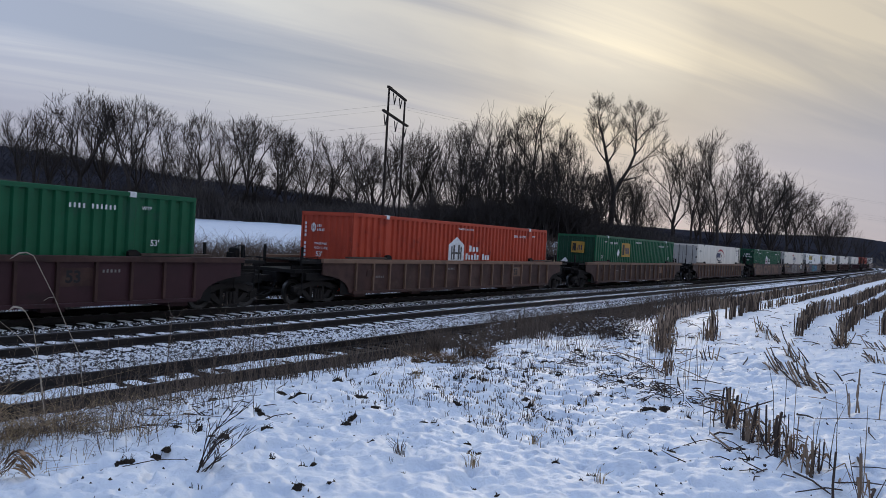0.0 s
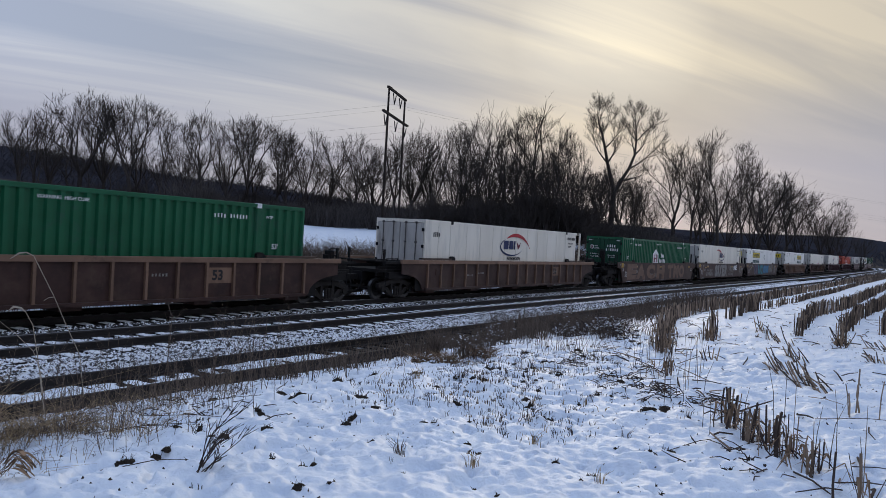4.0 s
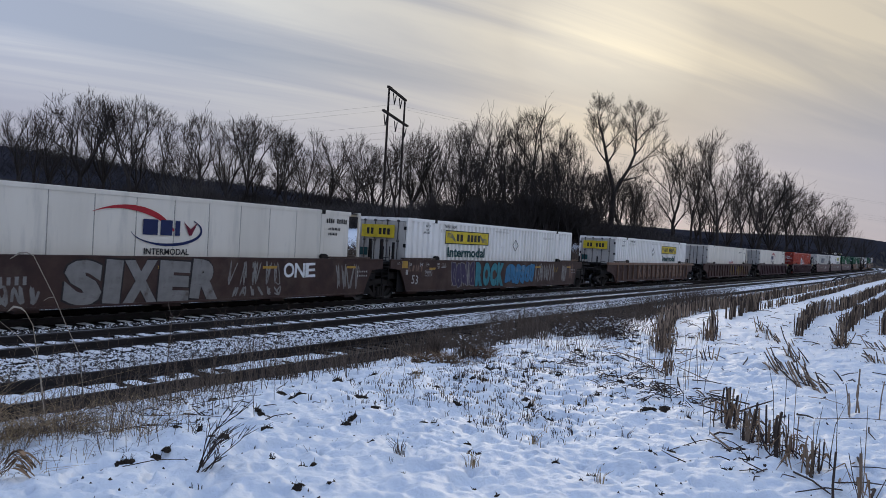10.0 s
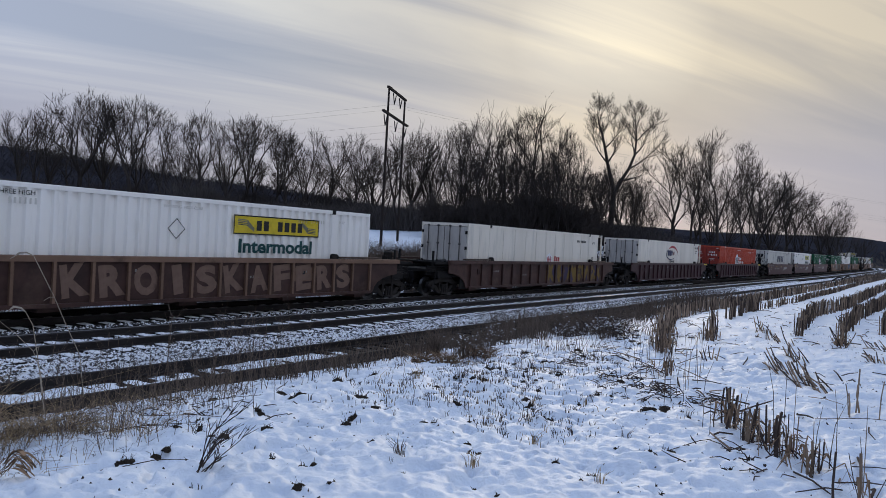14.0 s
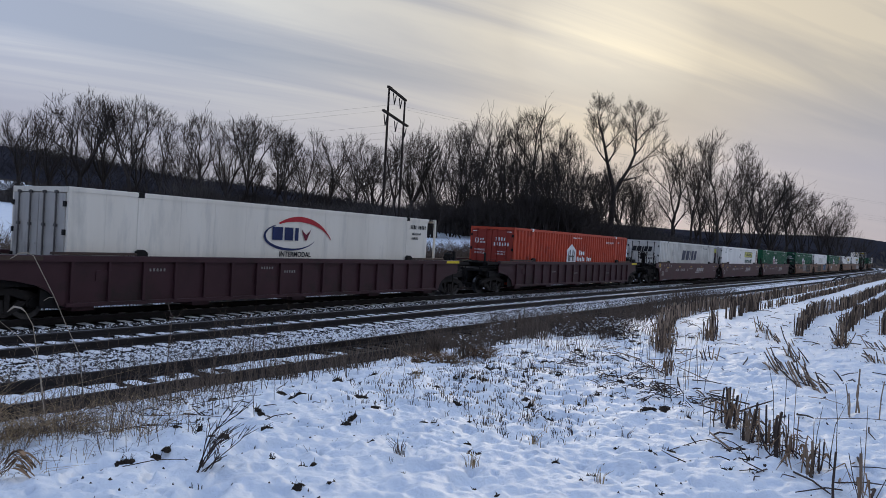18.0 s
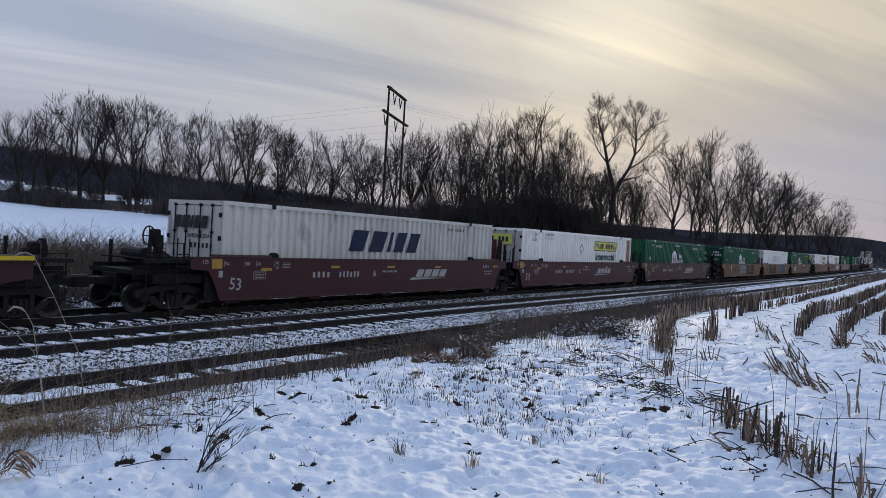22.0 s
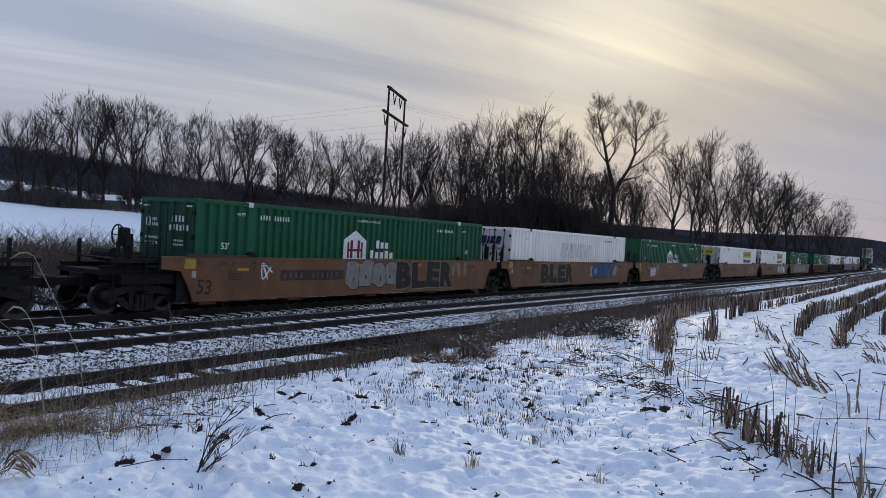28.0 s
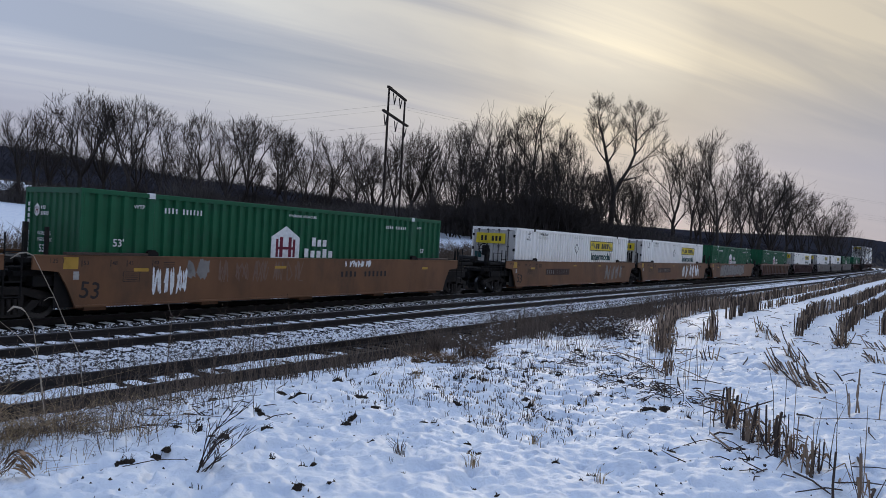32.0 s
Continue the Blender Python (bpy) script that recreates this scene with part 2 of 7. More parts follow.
CORN = material("corn_stubble", (0.25, 0.185, 0.135), 0.85, scale=14, stretch=(1, 1, 0.3), dirt=(0.085, 0.062, 0.048), dirt_at=(0.5, 0.65), dirt_scale=5, island=0.5, rand=0.25, bump=0.3, spec=0.05)
CORN_LEAF = material("corn_leaf", (0.215, 0.145, 0.095), 0.85, scale=20, stretch=(1, 1, 0.3), island=0.55, spec=0.05)
CORN_DARK = material("wet_corn_stalk", (0.062, 0.048, 0.042), 0.85, scale=14, island=0.5, spec=0.05)
CLOD = material("wet_clod", (0.035, 0.028, 0.022), 0.9, scale=10, bump=0.6, spec=0.05)
POLE = material("creosote_pole", (0.030, 0.024, 0.022), 0.85, scale=3, stretch=(1, 1, 0.1), spec=0.05)
WIRE = material("conductor", (0.05, 0.05, 0.055), 0.5, 0.3)
CONCRETE = material("grey_concrete", (0.30, 0.30, 0.30), 0.85, scale=5)


# Mesh helpers.
class Shape:
    """Collects the vertices and faces of one mesh."""

    def __init__(self):
        self.v, self.f, self.m, self.n = [], [], [], 0

    def add(self, verts, faces, slot=0):
        k = self.n
        self.v.extend(verts)
        self.f.extend([tuple(i + k for i in q) for q in faces])
        self.m.extend([slot] * len(faces))
        self.n += len(verts)
        return self

    def box(self, x0, x1, y0, y1, z0, z1, slot=0, top=None):
        v = [(x0, y0, z0), (x1, y0, z0), (x1, y1, z0), (x0, y1, z0), (x0, y0, z1), (x1, y0, z1), (x1, y1, z1), (x0, y1, z1)]
        f = [(0, 3, 2, 1), (0, 1, 5, 4), (1, 2, 6, 5), (2, 3, 7, 6), (3, 0, 4, 7)]
        self.add(v, f + [(4, 5, 6, 7)] if top is None else f, slot)
        if top is not None:
            self.f.append(tuple(i + self.n - 8 for i in (4, 5, 6, 7)))
            self.m.append(top)
        return self

    def chamfer(self, x0, x1, y0, y1, z0, z1, c=0.02, slot=0):
        """A box with its upright and top edges cut at c."""
        ring = lambda e, z: [(x0 + e, y0, z), (x1 - e, y0, z), (x1, y0 + e, z), (x1, y1 - e, z), (x1 - e, y1, z), (x0 + e, y1, z), (x0, y1 - e, z), (x0, y0 + e, z)]
        top = [(min(max(x, x0 + c), x1 - c), min(max(y, y0 + c), y1 - c), z1) for x, y, _ in ring(c * 1.5, z1)]
        v = ring(c, z0) + ring(c, z1 - c) + top
        f = [tuple(range(7, -1, -1)), tuple(range(16, 24))]
        for k in (0, 8):
            f += [(k + i, k + (i + 1) % 8, k + 8 + (i + 1) % 8, k + 8 + i) for i in range(8)]
        return self.add(v, f, slot)

    def plate(self, outline, y0, y1, slot=0):
        """An outline in x and z (anticlockwise seen from -y), given thickness from y0 to y1."""
        n = len(outline)
        v = [(x, y0, z) for x, z in outline] + [(x, y1, z) for x, z in outline]
        f = [tuple(range(n)), tuple(range(2 * n - 1, n - 1, -1))] + [((i + 1) % n, i, n + i, n + (i + 1) % n) for i in range(n)]
        return self.add(v, f, slot)

    def tube(self, pts, radii, sides=6, slot=0, caps=True):
        pts = [Vector(p) for p in pts]
        v, f = [], []
        for i, p in enumerate(pts):
            d = (pts[min(i + 1, len(pts) - 1)] - pts[max(i - 1, 0)]).normalized()
            a = d.orthogonal().normalized() if i == 0 else (a - d * a.dot(d)).normalized()
            b = d.cross(a)
            r = radii[i] if isinstance(radii, (list, tuple)) else radii
            v += [tuple(p + (a * math.cos(2 * math.pi * k / sides) + b * math.sin(2 * math.pi * k / sides)) * r) for k in range(sides)]
        for i in range(len(pts) - 1):
            k = i * sides
            f += [(k + j, k + (j + 1) % sides, k + sides + (j + 1) % sides, k + sides + j) for j in range(sides)]
        if caps:
            f += [tuple(range(sides - 1, -1, -1)), tuple(range(len(v) - sides, len(v)))]
        return self.add(v, f, slot)

    def disc(self, c, axis, r, half, sides=20, slot=0):
        a = Vector(axis).normalized() * half
        return self.tube([Vector(c) - a, Vector(c) + a], r, sides, slot)

    def mesh(self, name, *mats, smooth=False):
        me = bpy.data.meshes.new(name)
        me.from_pydata(self.v, [], self.f)
        for m in mats:
            me.materials.append(m)
        if len(mats) > 1:
            me.polygons.foreach_set("material_index", self.m)
        if smooth:
            me.polygons.foreach_set("use_smooth", [True] * len(self.f))
        me.update()
        return me


def part(name, shape, mats, parent, label="", at=None, smooth=False):
    """Links a shape (or a mesh) as one mesh object under a thing or a part."""
    mats = mats if isinstance(mats, (list, tuple)) else [mats]
    me = shape.mesh(name, *mats, smooth=smooth) if isinstance(shape, Shape) else shape
    ob = new(name, me)
    ob.parent = parent
    if at is not None:
        ob.matrix_basis = at
    return tagged(ob, label) if label else ob


def thing(name, label, category, group="", kind="", at=None):
    ob = new(name)
    ob.empty_display_size = 0.3
    if at is not None:
        ob.matrix_basis = at
    return tagged(ob, label, category, group, kind)


def solo(name, shape, mats, label, category="", group="", kind="", at=None, smooth=False):
    mats = mats if isinstance(mats, (list, tuple)) else [mats]
    ob = new(name, shape.mesh(name, *mats, smooth=smooth) if isinstance(shape, Shape) else shape)
    if at is not None:
        ob.matrix_basis = at
    return tagged(ob, label, category, group, kind)


# The line of the far track: nearly straight past the camera, then a long bend away.
SIDE0 = (0.0, 32.46)
AXIS = np.linspace(-450, 700, 4601)


def make_line():
    step = AXIS[1] - AXIS[0]
    th = np.interp(AXIS, [0, 60, 120, 180, 205, 240, 330, 560], [33.205, 33.80, 33.33, 33.67, 33.9, 30.5, 27.0, 5.0])
    th = np.radians(np.convolve(np.pad(th, 60, mode="edge"), np.ones(121) / 121, "valid"))
    x, y = np.cumsum(np.sin(th)) * step, np.cumsum(np.cos(th)) * step
    k = np.argmin(abs(AXIS))
    x, y = x - x[k] + SIDE0[0] - 1.3 * math.cos(th[k]), y - y[k] + SIDE0[1] + 1.3 * math.sin(th[k])
    return th, x, y


LINE_TH, LINE_X, LINE_Y = make_line()


def rise(s):
    return 0.1408 * (np.clip(s, 0, 240) / 100) ** 2


def line_at(s, off=0.0):
    """A place on the far track's centre line at s metres along it; off metres towards the camera's side."""
    t = np.interp(s, AXIS, LINE_TH)
    return np.interp(s, AXIS, LINE_X) + off * np.cos(t), np.interp(s, AXIS, LINE_Y) - off * np.sin(t), rise(s), t


def on_line(s, off=0.0, z=0.0):
    """The pose of a thing on the track: x runs along the line, -y faces the camera's side."""
    x, y, up, t = line_at(s, off)
    return pose(float(x), float(y), float(up) + z, 0, 0, 90 - math.degrees(float(t)))


# Ground.
HEAD = radians(33.35)
ALONG, ACROSS = np.array([math.sin(HEAD), math.cos(HEAD)]), np.array([math.cos(HEAD), -math.sin(HEAD)])


def sq(x, y):
    """Distance along the far track and off its centre towards the camera's side."""
    dx, dy = np.asarray(x) - SIDE0[0] + 1.3 * ACROSS[0], np.asarray(y) - SIDE0[1] + 1.3 * ACROSS[1]
    return dx * ALONG[0] + dy * ALONG[1], dx * ACROSS[0] + dy * ACROSS[1]


def xy(s, q):
    return SIDE0[0] - 1.3 * ACROSS[0] + s * ALONG[0] + q * ACROSS[0], SIDE0[1] - 1.3 * ACROSS[1] + s * ALONG[1] + q * ACROSS[1]


GRID = np.random.RandomState(7).rand(256, 256)


def lumps(x, y, size):
    """Smooth value noise, 0 to 1, with lumps of that size in metres."""
    u, v = np.asarray(x) / size + 1000.3, np.asarray(y) / size + 1000.7
    i, j = np.floor(u).astype(int), np.floor(v).astype(int)
    a, b = u - i, v - j
    a, b = a * a * (3 - 2 * a), b * b * (3 - 2 * b)
    g = lambda p, r: GRID[p % 256, r % 256]
    return (g(i, j) * (1 - a) + g(i + 1, j) * a) * (1 - b) + (g(i, j + 1) * (1 - a) + g(i + 1, j + 1) * a) * b


def smooth_step(v, a, b):
    t = np.clip((v - a) / (b - a), 0, 1)
    return t * t * (3 - 2 * t)


def ground_z(x, y):
    x, y = np.asarray(x, float), np.asarray(y, float)
    s, q = sq(x, y)
    far = np.hypot(x, y)
    # towards the camera: cinder bed, ditch, bank and field
    z = np.interp(q, [-60, -9, -4.5, -2.9, 9.3, 9.9, 10.6, 11.4, 12.2, 13.4, 14.8, 19, 40, 400], [0.3, 0.3, -0.55, -0.62, -0.62, -0.25, 0.18, 0.40, 0.55, 0.73, 0.85, 0.92, 0.95, 0.6])
    z = z + np.where((q > -9) & (q < 10), rise(s), rise(s) * 0.5)
    # beyond the line: meadow that climbs to the woods, then the wooded hill
    back = smooth_step(-q, 8, 16)
    meadow = 0.4 + 3.2 * smooth_step(y, 48, 105) + 1.6 * smooth_step(-x, 25, 90) * smooth_step(y, 60, 110) + 2.5 * smooth_step(y, 104, 130) * smooth_step(-x, 18, 45)
    ridge = np.interp(x / np.maximum(y, 1), [-0.62, -0.5, -0.4, -0.34, -0.1, 0.2, 0.35, 0.5, 0.62], [16.5, 14.0, 11.5, 10.0, 8.5, 6.5, 2.6, 3.6, 4.0])
    hill = smooth_step(far, 125, 280) * (ridge + 1.2 * (lumps(x, y, 60) - 0.5))
    hill = hill * smooth_step(-q, 14, 60) + 20 * smooth_step(far, 420, 900) * smooth_step(y, 0, 300)
    z = z * (1 - back) + (meadow + hill) * back
    # uneven snow
    near = np.clip(1 - far / 60, 0, 1)
    field = smooth_step(q, 10, 12) * near
    fine = 1 - smooth_step(abs(np.arctan2(x, y)), 0.68, 0.95)
    z = z + field * ((lumps(x, y, 1.4) - 0.5) * 0.08 + (lumps(x, y, 0.42) - 0.5) * 0.06 + fine * ((lumps(x, y, 0.17) - 0.5) * 0.06 + (lumps(x, y, 0.085) - 0.5) * 0.045 + (lumps(x + 5, y, 0.05) - 0.5) * 0.022 - 0.05 * smooth_step(lumps(x + 31, y + 17, 0.23), 0.68, 0.85) - 0.05 * smooth_step(lumps(x + 7, y + 3, 0.085), 0.72, 0.86) * smooth_step(lumps(x, y, 0.9), 0.35, 0.6)))
    z = z + back * (lumps(x, y, 6) - 0.5) * 0.5 * np.clip(1 - far / 250, 0, 1)
    return z


def build_ground():
    rad = np.concatenate([[0.0], 0.6 * 1.05 ** np.arange(0, 36), 3.5 * 1.0042 ** np.arange(0, 331), 14.02 * 1.01 ** np.arange(0, 104), 39.5 * 1.025 ** np.arange(0, 190)])
    rad = np.unique(rad[rad < 4400])
    fine = np.radians(np.linspace(-38, 38, 640))
    rest = np.radians(np.linspace(38, 322, 240))[1:-1]
    ang = np.concatenate([fine, rest])
    R, A = np.meshgrid(rad, ang, indexing="ij")
    X, Y = R * np.sin(A), R * np.cos(A)
    Z = ground_z(X, Y)
    nr, na = R.shape
    idx = np.arange(nr * na).reshape(nr, na)
    nxt = np.roll(idx, -1, axis=1)
    quads = np.stack([idx[1:-1], nxt[1:-1], nxt[2:], idx[2:]], -1).reshape(-1, 4)
    me = bpy.data.meshes.new("ground")
    verts = np.stack([X, Y, Z], -1).reshape(-1, 3)
    tris = [(int(idx[0, 0]), int(b), int(a)) for a, b in zip(idx[1], nxt[1])]
    me.from_pydata(verts.tolist(), [], [tuple(q) for q in quads.tolist()] + tris)
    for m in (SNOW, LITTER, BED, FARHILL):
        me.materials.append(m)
    c = verts[quads].mean(axis=1)
    s, q = sq(c[:, 0], c[:, 1])
    far = np.hypot(c[:, 0], c[:, 1])
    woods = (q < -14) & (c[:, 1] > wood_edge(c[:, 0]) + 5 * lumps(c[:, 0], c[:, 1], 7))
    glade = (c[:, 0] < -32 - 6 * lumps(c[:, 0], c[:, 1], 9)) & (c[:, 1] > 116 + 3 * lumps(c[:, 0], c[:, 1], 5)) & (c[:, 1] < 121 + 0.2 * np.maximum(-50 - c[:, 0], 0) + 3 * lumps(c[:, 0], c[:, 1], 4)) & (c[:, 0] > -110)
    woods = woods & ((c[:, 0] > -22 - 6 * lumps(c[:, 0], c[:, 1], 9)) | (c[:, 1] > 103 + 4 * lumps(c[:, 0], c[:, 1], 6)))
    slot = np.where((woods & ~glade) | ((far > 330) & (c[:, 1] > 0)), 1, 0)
    # beyond 150 m the woods' ground takes the haze-tinted colour
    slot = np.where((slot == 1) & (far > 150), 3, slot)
    slot = np.where((q > -6.0) & (q < -2.7) & (lumps(c[:, 0], c[:, 1], 0.8) > 0.55), 1, slot)
    slot = np.where((q >= -2.7) & (q < -1.5), 1, slot)
    slot = np.where((q > -17.0) & (q <= -6.0) & (lumps(c[:, 0], c[:, 1], 0.55) + 0.35 * lumps(c[:, 0], c[:, 1], 2.5) > 0.62 + 0.03 * (-q - 6)), 1, slot)
    slot = np.where((q > -1.5) & (q < 10.2 + 0.9 * lumps(c[:, 0], c[:, 1], 0.9)), 2, slot)
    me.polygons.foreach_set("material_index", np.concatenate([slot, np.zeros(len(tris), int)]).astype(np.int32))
    me.polygons.foreach_set("use_smooth", [True] * len(me.polygons))
    me.update()
    tagged(new("ground", me), "snow-covered field, cinder bed and wooded hill in winter", "ground", kind="structure")


def wood_edge(x):
    """How far ahead the edge of the woods lies, across the view."""
    return np.interp(x, [-90, -45, -15, 15, 45, 75, 120], [90, 93, 92, 84, 100, 128, 165])


build_ground()


# Tracks: ballast shoulder, ties and rails.
TRACKS = (("far", 0.0, 0.0), ("middle", 3.95, 0.0), ("near", 7.575, -0.18))


def sweep(profile, s_list, off, z):
    """A profile of (across, up) swept along the line."""
    sh = Shape()
    s_arr = np.asarray(s_list)
    n = len(profile)
    rows = []
    for a, b in profile:
        x, y, up, _ = line_at(s_arr, off + a)
        rows.append(np.stack([x, y, up + b + z], -1))
    v = np.stack(rows, 1).reshape(-1, 3).tolist()
    f = [(i * n + j, i * n + j + 1, (i + 1) * n + j + 1, (i + 1) * n + j) for i in range(len(s_arr) - 1) for j in range(n - 1)]
    return sh.add(v, f)


def tie_mesh():
    sh = Shape()
    sh.box(-0.115, 0.115, -1.3, 1.3, -0.36, -0.185)
    # thin wind-packed snow on its top, uneven at the ends
    for y0, y1 in ((-1.27, -0.86), (-0.66, 0.64), (0.86, 1.24)):
        sh.box(-0.105, 0.10, y0, y1, -0.186, -0.168, 1)
    return sh.mesh("tie", TIE, STONE_SNOW)


TIE_MESH = tie_mesh()


def snow_strip(a0, a1, s0, s1, off, z, bare):
    """Patchy thin snow between the rails, that gives out past s = bare."""
    s, a = np.meshgrid(np.arange(s0, s1, 0.07), np.linspace(a0, a1, 18), indexing="ij")
    x, y, up, _ = line_at(s, off + a)
    edge = np.minimum(a - a0, a1 - a)
    h = (lumps(s, a, 0.55) - 0.42) * 0.07 + (lumps(s, a + 9, 0.16) - 0.5) * 0.05 - 0.05 * np.clip(1 - edge / 0.12, 0, 1) - 0.075 * smooth_step(s, bare - 1.5, bare + 1.5)
    slope = np.where(abs(a) > 1.3, (abs(a) - 1.3) * 0.30, 0.0)
    v = np.stack([x, y, up + z - 0.188 - slope + h], -1).reshape(-1, 3)
    n, m = s.shape
    i = np.arange(n * m).reshape(n, m)
    f = np.stack([i[:-1, :-1], i[:-1, 1:], i[1:, 1:], i[1:, :-1]], -1).reshape(-1, 4)
    return Shape().add([tuple(p) for p in v.tolist()], f.tolist())


def build_track(name, off, z, ends, parts):
    label = {"far": "railway track under the train, snow-dusted ballast", "middle": "empty railway track with snow on its ties", "near": "weedy siding track beside the field"}[name]
    track = thing("railway_track", label, "railway track", kind="structure")
    s_list = np.arange(ends[0], ends[1] + 1, 4.0)
    bal = sweep([(-2.4, -0.75), (-1.62, -0.235), (-1.3, -0.215), (1.3, -0.215), (1.62, -0.235), (2.4, -0.75)], s_list, off, z)
    # the far bed's colour includes the shade under the train
    part("ballast_bed", bal, {"far": BALLAST_DARK, "middle": BALLAST, "near": BED}[name], track)
    bare = Shape().box(-0.115, 0.115, -1.3, 1.3, -0.36, -0.185).mesh("tie", TIE, STONE_SNOW)
    if name == "near":
        part("drifted_snow", snow_strip(-0.69, 0.69, -40, 30, off, z, -13.5), SNOW, track, smooth=True)
        part("drifted_snow", snow_strip(0.85, 2.2, -40, 30, off, z, -12.5), SNOW, track, smooth=True)
        part("drifted_snow", snow_strip(-2.0, -0.85, -40, 40, off, z, 6.0), SNOW, track, smooth=True)
    head = [(0.037, -0.05), (0.037, -0.012), (0.03, 0.0), (-0.03, 0.0), (-0.037, -0.012), (-0.037, -0.05)]
    web = [(0.075, -0.185), (0.075, -0.165), (0.012, -0.145), (0.012, -0.052), (0.037, -0.05)]
    for side in (-0.755, 0.755):
        rail = sweep(web[::1] + head[1:5] + [(-0.037, -0.05), (-0.012, -0.052), (-0.012, -0.145), (-0.075, -0.165), (-0.075, -0.185)], s_list, off + side, z)
        ob = part("rail", rail, [RAIL, RAILTOP], track)
        # bright running surface
        k = len(web) + len(head) - 2 + 5 - 1
        ob.data.polygons.foreach_set("material_index", [1 if (name != "near" and i % k in (5, 6)) else 0 for i in range(len(ob.data.polygons))])
    pitch = 0.545
    near_s = np.arange(parts[0], parts[1], pitch)
    rng = random.Random(name)
    for s in near_s:
        ob = part("tie", bare if name == "near" else TIE_MESH, TIE, track)
        ob.matrix_basis = on_line(float(s) + rng.uniform(-0.02, 0.02), off + rng.uniform(-0.05, 0.05), z + rng.uniform(-0.01, 0.006)) @ pose(0, 0, 0, 0, 0, rng.uniform(-1.2, 1.2))
    rest = Shape()
    for s in list(np.arange(ends[0], parts[0], pitch)) + list(np.arange(near_s[-1] + pitch, ends[1], pitch)):
        m = on_line(float(s), off, z)
        for y0, y1, z0, z1, sl in ((-1.3, 1.3, -0.34, -0.185, 0), (-0.66, 0.66, -0.185, -0.168, 1)):
            sub = Shape().box(-0.11, 0.11, y0, y1, z0, z1)
            rest.add([tuple(m @ Vector(v)) for v in sub.v], sub.f, sl)
    tagged(part("ties", rest, [TIE, STONE_SNOW], track), "far ties, too many to count", kind="stuff")
    return track


def build_stones():
    """Loose ballast, half of the stones capped with snow."""
    rng = np.random.RandomState(3)
    n = 62000
    s = -34 + 70 * rng.rand(n) ** 1.5
    q = np.where(rng.rand(n) < 0.5, rng.uniform(1.25, 3.2, n), rng.uniform(4.6, 6.6, n))
    q = np.where(rng.rand(n) < 0.12, rng.uniform(3.3, 4.6, n), q)
    x, y, up, t = line_at(s, q)
    prof = np.interp(q, [0, 1.3, 1.62, 1.98, 2.33, 2.65, 5.25, 5.57, 5.7, 6.0, 6.6], [-0.215, -0.215, -0.235, -0.40, -0.235, -0.215, -0.215, -0.235, -0.3, -0.36, -0.39])
    r = rng.uniform(0.016, 0.046, n)
    base = np.array([(1, 0, 0), (0, 1, 0), (-1, 0, 0), (0, -1, 0), (0, 0, 0.8), (0, 0, -0.6)])
    tri = np.array([(0, 1, 4), (1, 2, 4), (2, 3, 4), (3, 0, 4), (1, 0, 5), (2, 1, 5), (3, 2, 5), (0, 3, 5)])
    a = rng.rand(n) * 6.3
    rot = np.stack([np.stack([np.cos(a), -np.sin(a), 0 * a], -1), np.stack([np.sin(a), np.cos(a), 0 * a], -1), np.stack([0 * a, 0 * a, 1 + 0 * a], -1)], 1)
    jit = base[None] * (1 + rng.uniform(-0.35, 0.35, (n, 6, 3))) * r[:, None, None]
    v = np.einsum("nij,nkj->nki", rot, jit) + np.stack([x, y, up + prof + r * 0.3], -1)[:, None]
    f = (tri[None] + 6 * np.arange(n)[:, None, None]).reshape(-1, 3)
    me = bpy.data.meshes.new("ballast_stones")
    me.from_pydata(v.reshape(-1, 3).tolist(), [], f.tolist())
    me.materials.append(STONE)
    me.materials.append(STONE_SNOW)
    snowy = rng.rand(n) < 0.48
    top = np.tile(np.array([1, 1, 1, 1, 0, 0, 0, 0]), (n, 1)) * snowy[:, None]
    me.polygons.foreach_set("material_index", top.reshape(-1).astype(np.int32))
    me.update()
    tagged(new("ballast_stones", me), "grey crushed stone dusted with snow", "gravel", kind="stuff")


build_stones()


